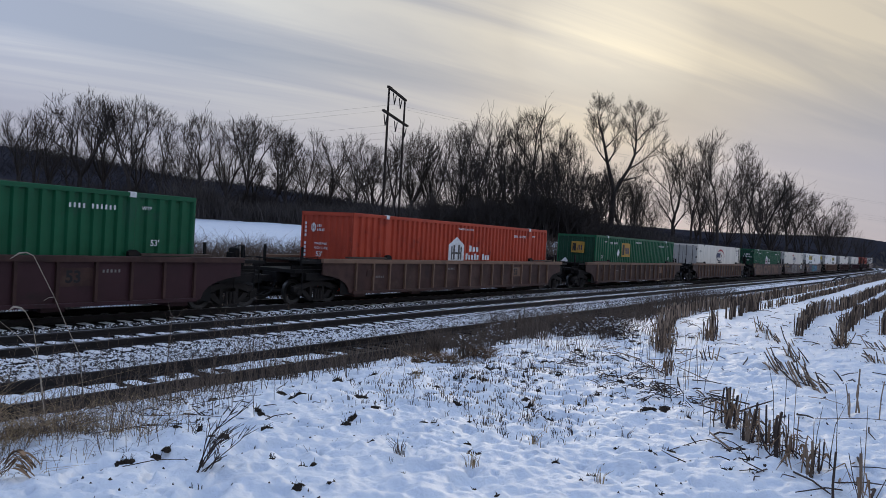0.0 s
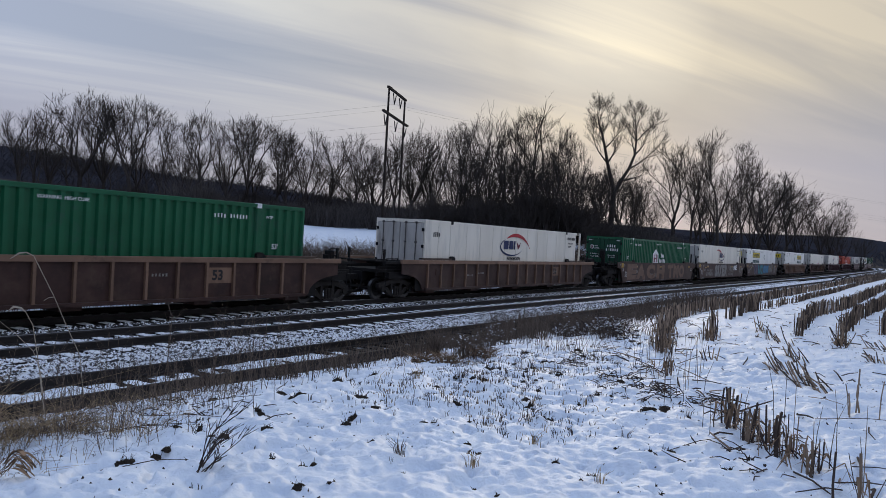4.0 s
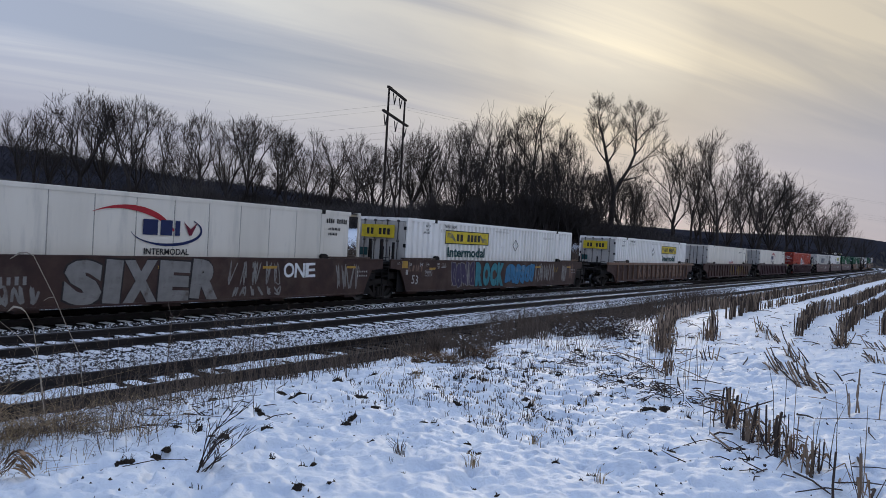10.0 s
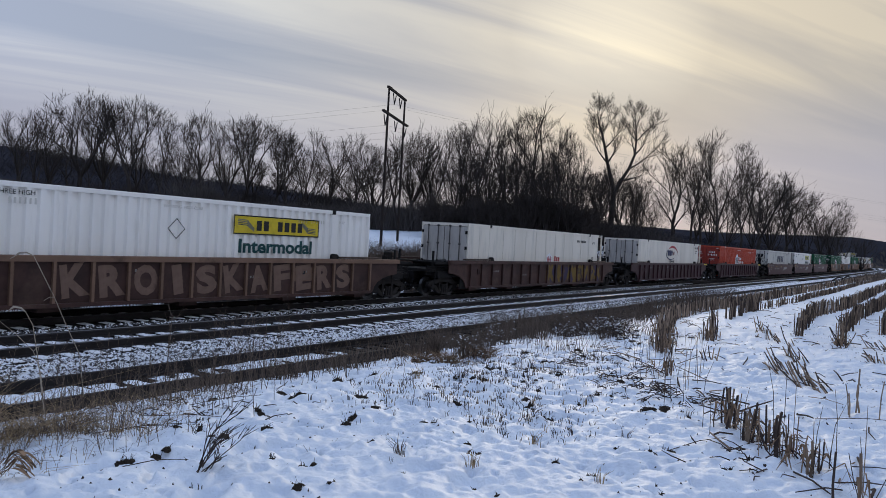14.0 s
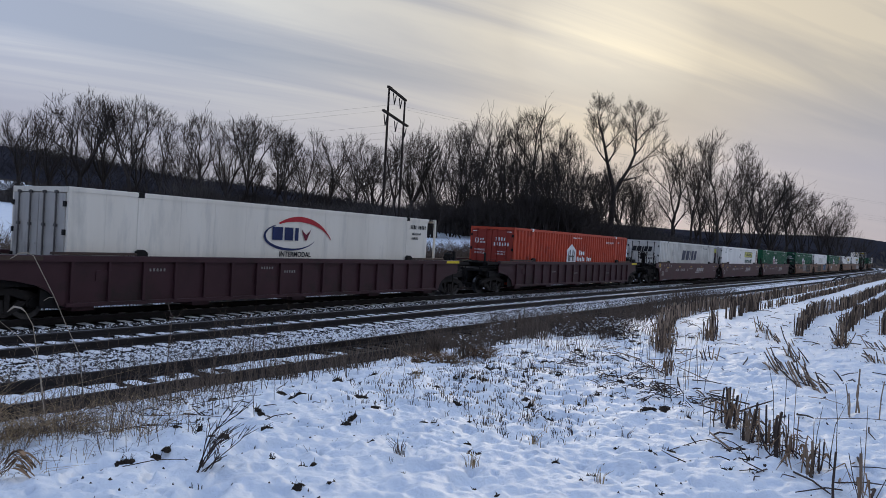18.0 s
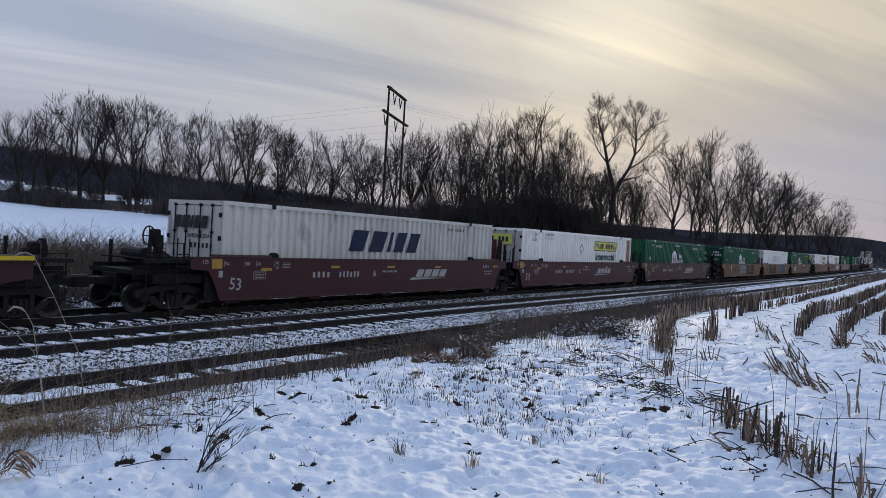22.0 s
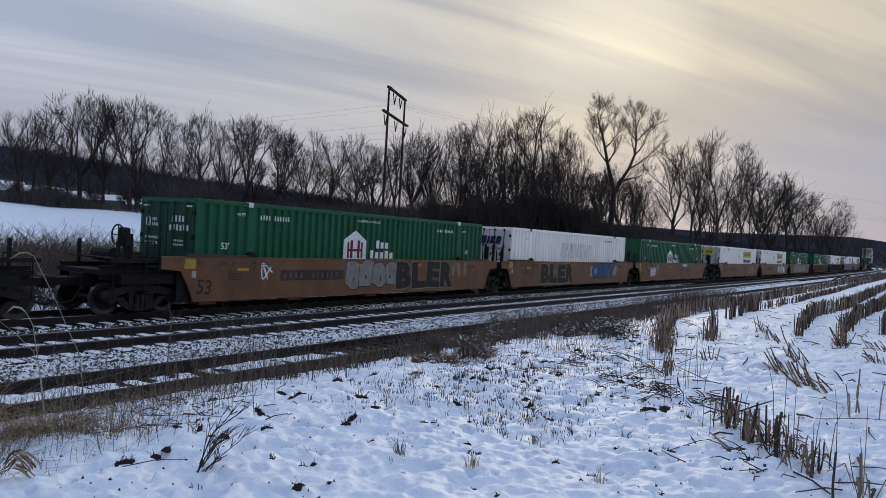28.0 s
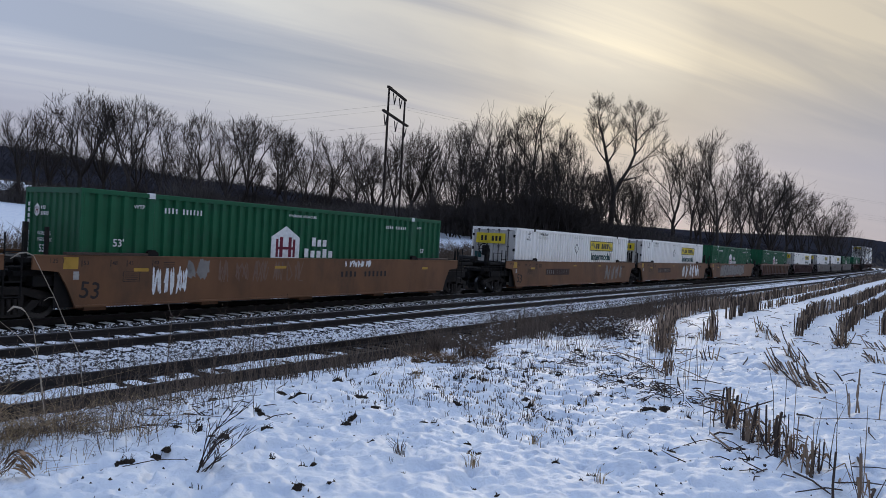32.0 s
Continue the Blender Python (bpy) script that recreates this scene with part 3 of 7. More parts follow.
# Bare trees.
def grow(rng, height, spread, fork, lean=0.0, leaders=3, orders=7, sway=1.0):
    """A bare tree that forks again and again into a rounded crown: the shapes of its trunk, limbs and twigs."""
    trunk, limbs, twigs = Shape(), [], Shape()
    middle, broad = height * (0.55 + 0.25 * fork), height * 0.30 * spread
    sides = (8, 6, 5, 4, 3, 3, 3, 3, 3)

    def turned(d, angle, about):
        a = d.orthogonal().normalized()
        side = a * math.cos(about) + d.cross(a) * math.sin(about)
        return (d * math.cos(angle) + side * math.sin(angle)).normalized()

    def branch(p, d, length, r, level):
        pts, rad, n = [p], [r], 4 if level < 3 else 3
        for i in range(n):
            wob = Vector((rng.gauss(0, 1), rng.gauss(0, 1), rng.gauss(0, 0.5))) * (0.05, 0.08, 0.10, 0.11, 0.12, 0.13, 0.14, 0.14, 0.14)[level] * sway
            d = (d + wob + Vector((0, 0, 0.0 if level == 0 else 0.06))).normalized()
            pts.append(pts[-1] + d * length / n)
            rad.append(r * (1 - 0.15 * (i + 1) / n))
        if level == 1:
            limbs.append(Shape())
        shape = trunk if level == 0 else limbs[-1] if level < 4 else twigs
        shape.tube(pts, rad, sides[level], caps=level == 0)
        # short side shoots
        if 1 <= level:
            for k in range(3 if level < 4 else 1):
                j = rng.randrange(1, n + 1)
                e = turned(d, rng.uniform(0.55, 1.1), rng.uniform(0, 6.3))
                e = (e + Vector((0, 0, 0.2))).normalized()
                if level < orders - 2 and rng.random() < 0.75:
                    branch(pts[j], e, length * rng.uniform(0.35, 0.7), max(rad[j] * 0.38, 0.016), max(level + 2, orders - 2))
                else:
                    shoot(pts[j], e, rng.uniform(0.5, 1.0))
        # growth gives out at the rounded outline of the crown
        z = (pts[-1].z - middle) / (height - middle)
        out = (pts[-1].x - lean * pts[-1].z) ** 2 / broad ** 2 + pts[-1].y ** 2 / broad ** 2 + z * abs(z) > 1.0
        if level >= orders or level > 2 and out:
            for k in range(2):
                shoot(pts[rng.randrange(1, n + 1)], turned(d, rng.uniform(0.15, 0.75), rng.uniform(0, 6.3)), rng.uniform(0.45, 0.95))
            return
        about = rng.uniform(0, 6.3)
        kids = leaders if level == 0 else 3 if rng.random() < 0.30 else 2
        for k in range(kids):
            main = k == 0 and level > 0
            angle = rng.uniform(0.08, 0.26) if main else rng.uniform(0.22, 0.50) if level == 0 else rng.uniform(0.34, 0.66)
            kd = turned(d, angle * spread, about + 6.283 * k / kids + rng.gauss(0, 0.3))
            kl = (height * (1 - fork) * 0.31 if level == 0 else length * 0.80) * rng.uniform(0.82, 1.18) * (1.0 if main or level == 0 else 0.9)
            branch(pts[-1], kd, kl, max(rad[-1] * (rng.uniform(0.60, 0.72) if level == 0 else 0.82 if main else rng.uniform(0.58, 0.70)), 0.016), level + 1)

    def shoot(a, d, length):
        m = a + d * length * 0.55
        e = m + (d + Vector((rng.gauss(0, 0.2), rng.gauss(0, 0.2), 0.25))).normalized() * length * 0.45
        n1 = Vector((rng.gauss(0, 1), rng.gauss(0, 1), 0.2)).normalized() * 0.013
        twigs.add([tuple(a - n1), tuple(a + n1), tuple(m + n1 * 0.8), tuple(m - n1 * 0.8), tuple(e)], [(0, 1, 2, 3), (3, 2, 4)])

    branch(Vector((0, 0, -0.3)), Vector((lean, 0, 1)).normalized(), height * fork + 0.3, height * 0.0135 + 0.05, 0)
    return trunk, limbs, twigs


def tree_kind(seed, height, spread, fork, label, lean=0.0, leaders=3, orders=7, sway=1.0):
    """One tree with its own height and the breadth of its crown."""
    tree = thing("tree", label, "tree", "bare trees along the wood's edge")
    a, b, c = grow(random.Random(seed), height, spread, fork, lean, leaders, orders, sway)
    part("trunk", a, BARK, tree)
    for limb in b:
        part("limb", limb, BARK, tree)
    part("crown", c, TWIG, tree)
    v = np.array(c.v)
    return tree, float(np.percentile(v[:, 2], 99.7)), float(np.percentile(v[:, 0], 96) - np.percentile(v[:, 0], 4))


def shrub_kind(seed, height, stems):
    """A thicket of stems that fan out from one root."""
    rng = random.Random(seed)
    bush = thing("thicket", "dense dark many-stemmed thicket before the trees", "thicket", "thickets before the trees")
    crown = Shape()
    for i in range(stems):
        a, limbs, c = grow(rng, height * rng.uniform(0.65, 1.0), 1.0, 0.22, abs(rng.gauss(0.2, 0.22)), 3, 5)
        m = Matrix.Rotation(rng.uniform(0, 6.28), 4, "Z") @ Matrix.Translation((rng.uniform(0, 1.4), 0, 0))
        me = a.mesh("stem", BARK)
        me.transform(m)
        part("stem", me, BARK, bush)
        for q in limbs + [c]:
            crown.add([tuple(m @ Vector(v)) for v in q.v], q.f)
    part("crown", crown, TWIG, bush)
    return bush


def thickets():
    rng = random.Random(15)
    kinds = [shrub_kind(61, 7.0, 5), shrub_kind(62, 7.0, 5), shrub_kind(63, 7.0, 4)]
    used = set()
    for i in range(40):
        b = -0.03 + 0.25 * (i + rng.random()) / 24 if i < 24 else rng.uniform(-0.60, -0.03)
        d = rng.uniform(84, 94) if i < 24 else rng.uniform(100, 108)
        h = float(np.interp(b, [-0.6, -0.3, -0.03, 0.0, 0.06, 0.14, 0.19, 0.22], [3.2, 4.6, 4.6, 5.0, 6.4, 6.4, 5.6, 3.4])) * rng.uniform(0.7, 1.1)
        x, y = b * d, d
        m = pose(x, y, float(ground_z(x, y)), 0, 0, rng.uniform(0, 360))
        k = i % 3
        ob = copy_thing(kinds[k], m) if k in used else kinds[k]
        ob.matrix_basis = m
        used.add(k)
        ob.scale = (h / 7.0 * 1.15, h / 7.0 * 1.15, h / 7.0)


def plant():
    kinds = [
        tree_kind(11, 16, 1.0, 0.30, "tall bare deciduous tree with a dense domed crown", leaders=4),
        tree_kind(12, 17, 0.85, 0.26, "tall bare deciduous tree with upswept limbs", leaders=4),
        tree_kind(13, 16, 1.15, 0.24, "bare spreading tree with crooked limbs", leaders=3, sway=1.3),
        tree_kind(14, 16, 0.62, 0.22, "slender bare tree with upright stems", leaders=3, orders=6),
        tree_kind(15, 15, 1.2, 0.30, "bare crooked tree with an open crown", leaders=3, orders=6, sway=1.5),
        tree_kind(16, 12, 0.95, 0.06, "bushy bare tree branching near the ground", leaders=5, orders=6),
        tree_kind(17, 16, 0.95, 0.36, "tall bare tree on a clear straight trunk", leaders=3),
        tree_kind(18, 16, 1.05, 0.20, "bare tree dividing low into several stems", leaders=5, orders=6),
    ]
    spent = set()
    rng = random.Random(5)
    # bearing (x over y), distance ahead, height of the crown's top over the eye's level and its breadth per metre ahead
    spots = GROVE_WEST + GROVE_MIDDLE + GROVE_EAST
    # a looser rank between and behind those
    for i in range(40):
        b = -0.58 + 1.02 * (i + rng.uniform(0.2, 0.8)) / 40
        if 0.19 < b < 0.30:
            continue
        d = float(np.interp(b, [-0.6, 0.1, 0.2, 0.3, 0.45], [116, 106, 108, 138, 170])) + rng.uniform(0, 10)
        h = float(np.interp(b, [-0.6, -0.48, -0.36, -0.2, -0.1, 0.04, 0.12, 0.18, 0.3, 0.38, 0.45], [0.11, 0.135, 0.12, 0.12, 0.105, 0.13, 0.15, 0.12, 0.11, 0.10, 0.07]))
        spots.append((b, d, h * rng.uniform(0.7, 1.0), rng.uniform(0.035, 0.055), rng.randrange(8)))
    for b, d, h, w, k in spots:
        x, y = b * d, d
        z = float(ground_z(x, y))
        tree, tall, broad = kinds[k]
        up = (EYE[2] + h * d - z) / tall * 0.97
        wide = min(max(w * d / broad, up * 0.7), up * 1.3)
        m = pose(x, y, z - 0.05, 0, 0, rng.uniform(0, 360))
        if k in spent:
            tree = copy_thing(tree, m)
        else:
            tree.matrix_basis = m
            spent.add(k)
        tree.scale = (wide * rng.uniform(0.92, 1.08), wide * rng.uniform(0.92, 1.08), up)


def forked_tree():
    """The tall tree that stands by itself, forked into two spreading stems."""
    rng = random.Random(79)
    b, d = 0.221, 104.0
    x, y = b * d, d
    z = float(ground_z(x, y))
    tree = thing("tree", "tall bare tree forked low into two spreading stems", "tree", "bare trees along the wood's edge", at=pose(x, y, z))
    part("trunk", Shape().tube([(0.1, 0, -0.3), (-0.2, 0.1, 2.0), (-0.1, 0, 4.0), (-0.05, 0.1, 5.6), (0.0, 0, 6.6)], [0.52, 0.44, 0.41, 0.38, 0.35], 10), BARK, tree)
    twigs = Shape()

    def sprout(shape, p, d, length, r, level):
        """A crooked branch that turns upward and breaks into finer ones."""
        pts, rad = [p], [r]
        for i in range(4):
            d = (d + Vector((rng.gauss(0, 0.10), rng.gauss(0, 0.10), rng.gauss(0.07, 0.06)))).normalized()
            pts.append(pts[-1] + d * length / 4)
            rad.append(max(r * (1 - 0.17 * (i + 1)), 0.012))
        shape.tube(pts, rad, 5 if level < 2 else 3, caps=False)
        if level == 4:
            return
        for k in range((5, 4, 3, 3)[level]):
            f = rng.uniform(0.3, 1.0) if k else 1.0
            j = min(3, int(f * 4))
            b = pts[j].lerp(pts[j + 1], f * 4 - j)
            side = Vector((rng.gauss(0, 1), rng.gauss(0, 0.8), rng.gauss(0.15, 0.5))).normalized()
            e = (d * (0.8 if k else 1.6) + side * 0.62).normalized()
            sprout(twigs if level >= 1 else shape, b, e, max(length * rng.uniform(0.5, 0.7), 0.55), max(rad[j] * 0.52, 0.012), level + 1)

    stems = [
        ([(0, 0, 6.5), (-0.5, 0.1, 8.6), (-1.1, 0, 10.6), (-1.6, -0.2, 12.6), (-2.1, -0.1, 14.6), (-2.6, 0.2, 16.2)], 0.30, [(2, (-1, 0.2, 0.9), 3.6), (3, (1, -0.3, 0.9), 3.2), (2, (1, 0.5, 0.9), 3.4), (4, (0.5, 0.3, 1), 2.8), (4, (-0.8, -0.5, 0.8), 2.3), (5, (-0.2, 0, 1), 2.4), (5, (0.5, -0.4, 1), 2.2), (3, (-0.6, -0.8, 0.8), 2.8)]),
        ([(0, 0, 6.4), (0.9, -0.1, 8.3), (1.9, 0, 10.0), (2.6, 0.2, 11.9), (2.7, 0.1, 13.8), (2.5, -0.1, 15.6)], 0.28, [(1, (1, 0.2, 0.12), 3.8), (2, (1, -0.3, 0.35), 4.2), (3, (1, 0.3, 0.5), 4.4), (3, (-0.4, -0.4, 1), 3.0), (4, (0.9, -0.3, 0.9), 3.2), (4, (-0.7, 0.4, 0.9), 2.5), (5, (-0.2, 0.1, 1), 2.6), (5, (0.5, 0.3, 1), 2.4)]),
    ]
    for pts, r, limbs in stems:
        part("stem", Shape().tube([Vector(v) for v in pts], [r * (1 - 0.13 * i) for i in range(6)], 8), BARK, tree)
        for at, way, length in limbs:
            sh = Shape()
            sprout(sh, Vector(pts[at]), Vector(way).normalized(), length * 0.76, r * (0.62 - 0.07 * at), 0)
            part("limb", sh, BARK, tree)
    part("crown", twigs, TWIG, tree)


forked_tree()
GROVE_WEST = [
    (-0.566, 114, 0.143, 0.036, 3),
    (-0.545, 116, 0.148, 0.040, 3),
    (-0.526, 112, 0.152, 0.042, 7),
    (-0.484, 108, 0.173, 0.078, 1),
    (-0.452, 112, 0.170, 0.056, 7),
    (-0.416, 104, 0.168, 0.080, 0),
    (-0.374, 108, 0.154, 0.060, 2),
    (-0.347, 114, 0.122, 0.045, 4),
    (-0.320, 110, 0.158, 0.056, 6),
    (-0.290, 112, 0.148, 0.050, 7),
    (-0.266, 108, 0.155, 0.056, 0),
    (-0.228, 112, 0.145, 0.052, 1),
    (-0.208, 106, 0.136, 0.045, 6),
    (-0.187, 106, 0.139, 0.064, 2),
]
GROVE_MIDDLE = [
    (-0.154, 116, 0.130, 0.042, 3),
    (-0.116, 104, 0.136, 0.076, 2),
    (-0.095, 112, 0.124, 0.050, 7),
    (-0.071, 112, 0.133, 0.048, 6),
    (-0.045, 108, 0.144, 0.052, 1),
    (-0.018, 110, 0.153, 0.050, 7),
    (0.013, 104, 0.160, 0.048, 1),
    (0.040, 98, 0.180, 0.085, 5),
    (0.081, 100, 0.162, 0.060, 5),
    (0.121, 98, 0.192, 0.078, 6),
    (0.145, 104, 0.160, 0.060, 2),
    (0.163, 96, 0.152, 0.050, 5),
    (0.064, 92, 0.133, 0.066, 5),
    (0.138, 92, 0.128, 0.070, 5),
    (0.102, 90, 0.110, 0.070, 7),
    (0.015, 94, 0.120, 0.060, 5),
]
GROVE_EAST = [
    (0.186, 100, 0.110, 0.050, 5),
    (0.200, 100, 0.110, 0.045, 7),
    (0.212, 112, 0.112, 0.045, 5),
    (0.230, 110, 0.118, 0.045, 7),
    (0.250, 116, 0.104, 0.045, 5),
    (0.276, 124, 0.060, 0.045, 5),
    (0.240, 112, 0.098, 0.045, 5),
    (0.262, 120, 0.078, 0.045, 5),
    (0.301, 128, 0.152, 0.066, 4),
    (0.326, 132, 0.155, 0.052, 2),
    (0.340, 138, 0.120, 0.045, 6),
    (0.362, 128, 0.168, 0.076, 2),
    (0.393, 134, 0.138, 0.045, 4),
    (0.414, 140, 0.123, 0.056, 0),
    (0.432, 150, 0.105, 0.045, 7),
    (0.449, 146, 0.101, 0.052, 0),
    (0.473, 150, 0.085, 0.042, 5),
    (0.498, 156, 0.092, 0.062, 2),
    (0.510, 162, 0.070, 0.045, 5),
    (0.524, 165, 0.058, 0.040, 5),
    (0.553, 190, 0.037, 0.035, 5),
]
plant()
thickets()


# Lettering and graphics.
TEXTS = {}


def letters(text, size, bold=0.0):
    """Raised lettering as a mesh in the x-z plane that faces -y; its lower left corner at the origin."""
    key = (text, size, bold)
    if key not in TEXTS:
        cu = bpy.data.curves.new("lettering", "FONT")
        cu.body, cu.size, cu.extrude, cu.offset, cu.resolution_u = text, size * 1.38, 0.002, bold, 3
        ob = bpy.data.objects.new("lettering", cu)
        scene.collection.objects.link(ob)
        bpy.context.view_layer.update()
        me = bpy.data.meshes.new_from_object(ob.evaluated_get(bpy.context.evaluated_depsgraph_get()))
        me.transform(Matrix.Rotation(radians(90), 4, "X"))
        me.name = "lettering"
        scene.collection.objects.unlink(ob)
        bpy.data.objects.remove(ob)
        TEXTS[key] = me
    return TEXTS[key]


def write(parent, text, x, y, z, size, mat, bold=0.0, turn=0.0, squeeze=1.0, lean=0.0):
    me = letters(text, size, bold).copy()
    me.materials.clear()
    me.materials.append(mat)
    return part("lettering", me, mat, parent, at=pose(x, y, z, 0, 0, turn) @ Matrix(((squeeze, 0, lean, 0), (0, 1, 0, 0), (0, 0, 1, 0), (0, 0, 0, 1))))


def bars(x, z, n, w, h, gap, y, skip=()):
    """A row of n thin bars of one character's size, for writing that is not spelt out."""
    gap, w = gap + w * 0.35, w * 0.65
    sh = Shape()
    for i in range(n):
        if i in skip:
            continue
        sh.box(x + i * (w + gap), x + i * (w + gap) + w, y - 0.003, y, z, z + h * (1 if i % 3 else 0.92))
    return sh


def blocks(box, mat, x, z, n, w, h, gap, y, skip=()):
    """Such bars as parts of their own."""
    for i in range(n):
        if i not in skip:
            a, top = x + i * (w + gap), z + h * (1 if i % 3 == 0 else 0.78)
            sh = Shape().chamfer(a, a + w * 0.82, y - 0.004, y, z, top, 0.0015)
            part("word_block", sh, mat, box)


def arc(cx, cz, rx, rz, a0, a1, w0, w1, y, n=14):
    """A crescent in the x-z plane, tapering from w0 to w1 in width."""
    out, back = [], []
    for i in range(n + 1):
        f = i / n
        a = radians(a0 + (a1 - a0) * f)
        w = (w0 + (w1 - w0) * f) * (0.15 + 0.85 * math.sin(math.pi * min(max(f, 0.02), 0.98))) / 2
        out.append((cx + (rx + w) * math.cos(a), cz + (rz + w) * math.sin(a)))
        back.append((cx + (rx - w) * math.cos(a), cz + (rz - w) * math.sin(a)))
    sh = Shape()
    v = [(x, yy, z) for yy in (y - 0.003, y) for x, z in out + back]
    k, m = n + 1, 2 * n + 2
    f = []
    for i in range(n):
        f += [(i, i + 1, k + i + 1, k + i), (m + i, m + k + i, m + k + i + 1, m + i + 1), (i, m + i, m + i + 1, i + 1), (k + i, k + i + 1, m + k + i + 1, m + k + i)]
    return sh.add(v, f)


def slants(x, z, widths, h, lean, gap, y):
    """Leaning blocks of a mark that is not spelt out, one shape each."""
    made = []
    for w in widths:
        k = lean * h
        made.append(Shape().plate([(x, z), (x + w, z), (x + w + k, z + h), (x + k, z + h)], y - 0.003, y))
        x += w + gap
    return made


def scrawl(rng, x0, x1, z0, z1, y, strokes, w, wild=1.0):
    """Sprayed strokes: bent ribbons with no letters in them, one shape each."""
    made = []
    for k in range(strokes):
        sh = Shape()
        made.append(sh)
        cx = x0 + (x1 - x0) * (k + rng.uniform(0.2, 0.8)) / strokes
        span = (x1 - x0) / strokes * 0.95 * wild
        pts = [Vector((cx + rng.uniform(-0.5, 0.5) * span, 0, z0 + (z1 - z0) * rng.random()))]
        for i in range(5):
            pts.append(Vector((cx + rng.uniform(-0.5, 0.5) * span, 0, z0 + (z1 - z0) * (0.05 if (i + k) % 2 else 0.95) + rng.uniform(-0.08, 0.08) * (z1 - z0))))
        fine = []
        for i in range(len(pts) - 1):
            a, b, c, d = pts[max(i - 1, 0)], pts[i], pts[i + 1], pts[min(i + 2, len(pts) - 1)]
            for j in range(4):
                t = j / 4
                fine.append(0.5 * ((2 * b) + (c - a) * t + (2 * a - 5 * b + 4 * c - d) * t * t + (3 * b - a - 3 * c + d) * t ** 3))
        for p in fine:
            p.z = min(max(p.z, z0), z1)
        e = y - 0.0006 * (k % 4) - w * 0.004
        v, f = [], []
        for i, p in enumerate(fine):
            u = fine[min(i + 1, len(fine) - 1)] - fine[max(i - 1, 0)]
            u = u.normalized() if u.length > 1e-6 else Vector((1, 0, 0))
            nrm = Vector((-u.z, 0, u.x)) * w / 2
            v += [(p.x - nrm.x, e - 0.00005 * i, p.z - nrm.z), (p.x + nrm.x, e - 0.00005 * i, p.z + nrm.z)]
            if i:
                f.append((2 * i - 2, 2 * i, 2 * i + 1, 2 * i - 1))
        sh.add(v, f)
    return made


def blob(rng, cx, cz, rx, rz, y, grow=0.0, wave=None, tilt=0.0):
    """A rounded bulging outline as thin sprayed paint; wave keeps its outline for a second, larger coat."""
    n = 22
    wave = wave or [(rng.uniform(0.03, 0.11) / k ** 0.4, rng.uniform(0, 6.3)) for k in range(2, 7)]
    ring = []
    for i in range(n):
        t = 2 * math.pi * i / n
        r = 1 + sum(a * math.sin((k + 2) * t + b) for k, (a, b) in enumerate(wave))
        c, s = math.cos(t), math.sin(t)
        ring.append((cx + (rx * r + grow) * math.copysign(abs(c) ** 0.58, c) + 0.22 * rz * math.sin(t) * tilt, y, cz + (rz * r + grow) * math.copysign(abs(s) ** 0.55, s)))
    return Shape().add(ring + [(cx, y, cz)], [(i, (i + 1) % n, n) for i in range(n)]), wave


def bubbles(rng, car, x0, x1, z0, z1, y, n, fill, edge):
    """A row of fat sprayed shapes with dark rims and small slots, overlapping like a tag's letters."""
    p = (x1 - x0) / n
    for k in range(n):
        cx, cz = x0 + p * (k + 0.5), (z0 + z1) / 2 + rng.uniform(-0.06, 0.06)
        rx, rz = p * rng.uniform(0.50, 0.60), (z1 - z0) * rng.uniform(0.43, 0.48)
        e = y - 0.0012 * (k % 3)
        tilt = rng.uniform(-1, 1.4)
        body, wave = blob(rng, cx, cz, rx, rz, e - 0.0015, 0, None, tilt)
        part("graffiti", blob(rng, cx, cz, rx, rz, e - 0.001, 0.03, wave, tilt)[0], edge, car)
        part("graffiti", body, fill, car)
        for j in range(rng.randint(1, 2)):
            a, b = cx + rng.uniform(-0.3, 0.3) * rx, cz + (rng.uniform(0.15, 0.45) if j else rng.uniform(-0.5, -0.1)) * rz
            part("graffiti", blob(rng, a, b, rx * rng.uniform(0.05, 0.12), rz * rng.uniform(0.12, 0.30), e - 0.002, 0, None, rng.uniform(-2, 2))[0], edge, car)


def tag(rng, car, text, x0, x1, z, h, y, fill, edge=None, bold=0.03, lean=0.0, places=()):
    """Sprayed block lettering, character by character, with a darker rim where edge is given."""
    share = [0.5 if ch == "I" else 1.0 for ch in text]
    for i, ch in enumerate(text):
        unit = (x1 - x0) / sum(share)
        left = x0 + unit * sum(share[:i])
        a, b = (places[i] - 0.5 * x1, places[i] + 0.5 * x1) if places else (left, left + unit * (share[i] - 0.05))
        tilt, drop = rng.uniform(-3, 3), rng.uniform(-0.02, 0.02) * h
        for mat, fat, e, rim in ((edge, bold, 0.0035, 0.09), (fill, bold, 0.0085, 0.0)):
            if mat is None:
                continue
            me = letters(ch, h, fat).copy()
            xs = [v.co.x for v in me.vertices]
            zs = [v.co.z for v in me.vertices]
            slot = (b - a) * (0.45 if ch == "I" and places else 1.0)
            grow_x, grow_z = (slot + rim) / (max(xs) - min(xs)), (h + rim) / (max(zs) - min(zs))
            me.materials.clear()
            me.materials.append(mat)
            mid = Matrix.Translation((-(max(xs) + min(xs)) / 2, 0, -(max(zs) + min(zs)) / 2))
            size = Matrix.Diagonal((grow_x, 1, grow_z, 1))
            slope = Matrix(((1, 0, lean, 0), (0, 1, 0, 0), (0, 0, 1, 0), (0, 0, 0, 1)))
            part("graffiti_letter", me, mat, car, at=pose((a + b) / 2, y - e, z + h / 2 + drop, 0, tilt, 0) @ slope @ size @ mid)


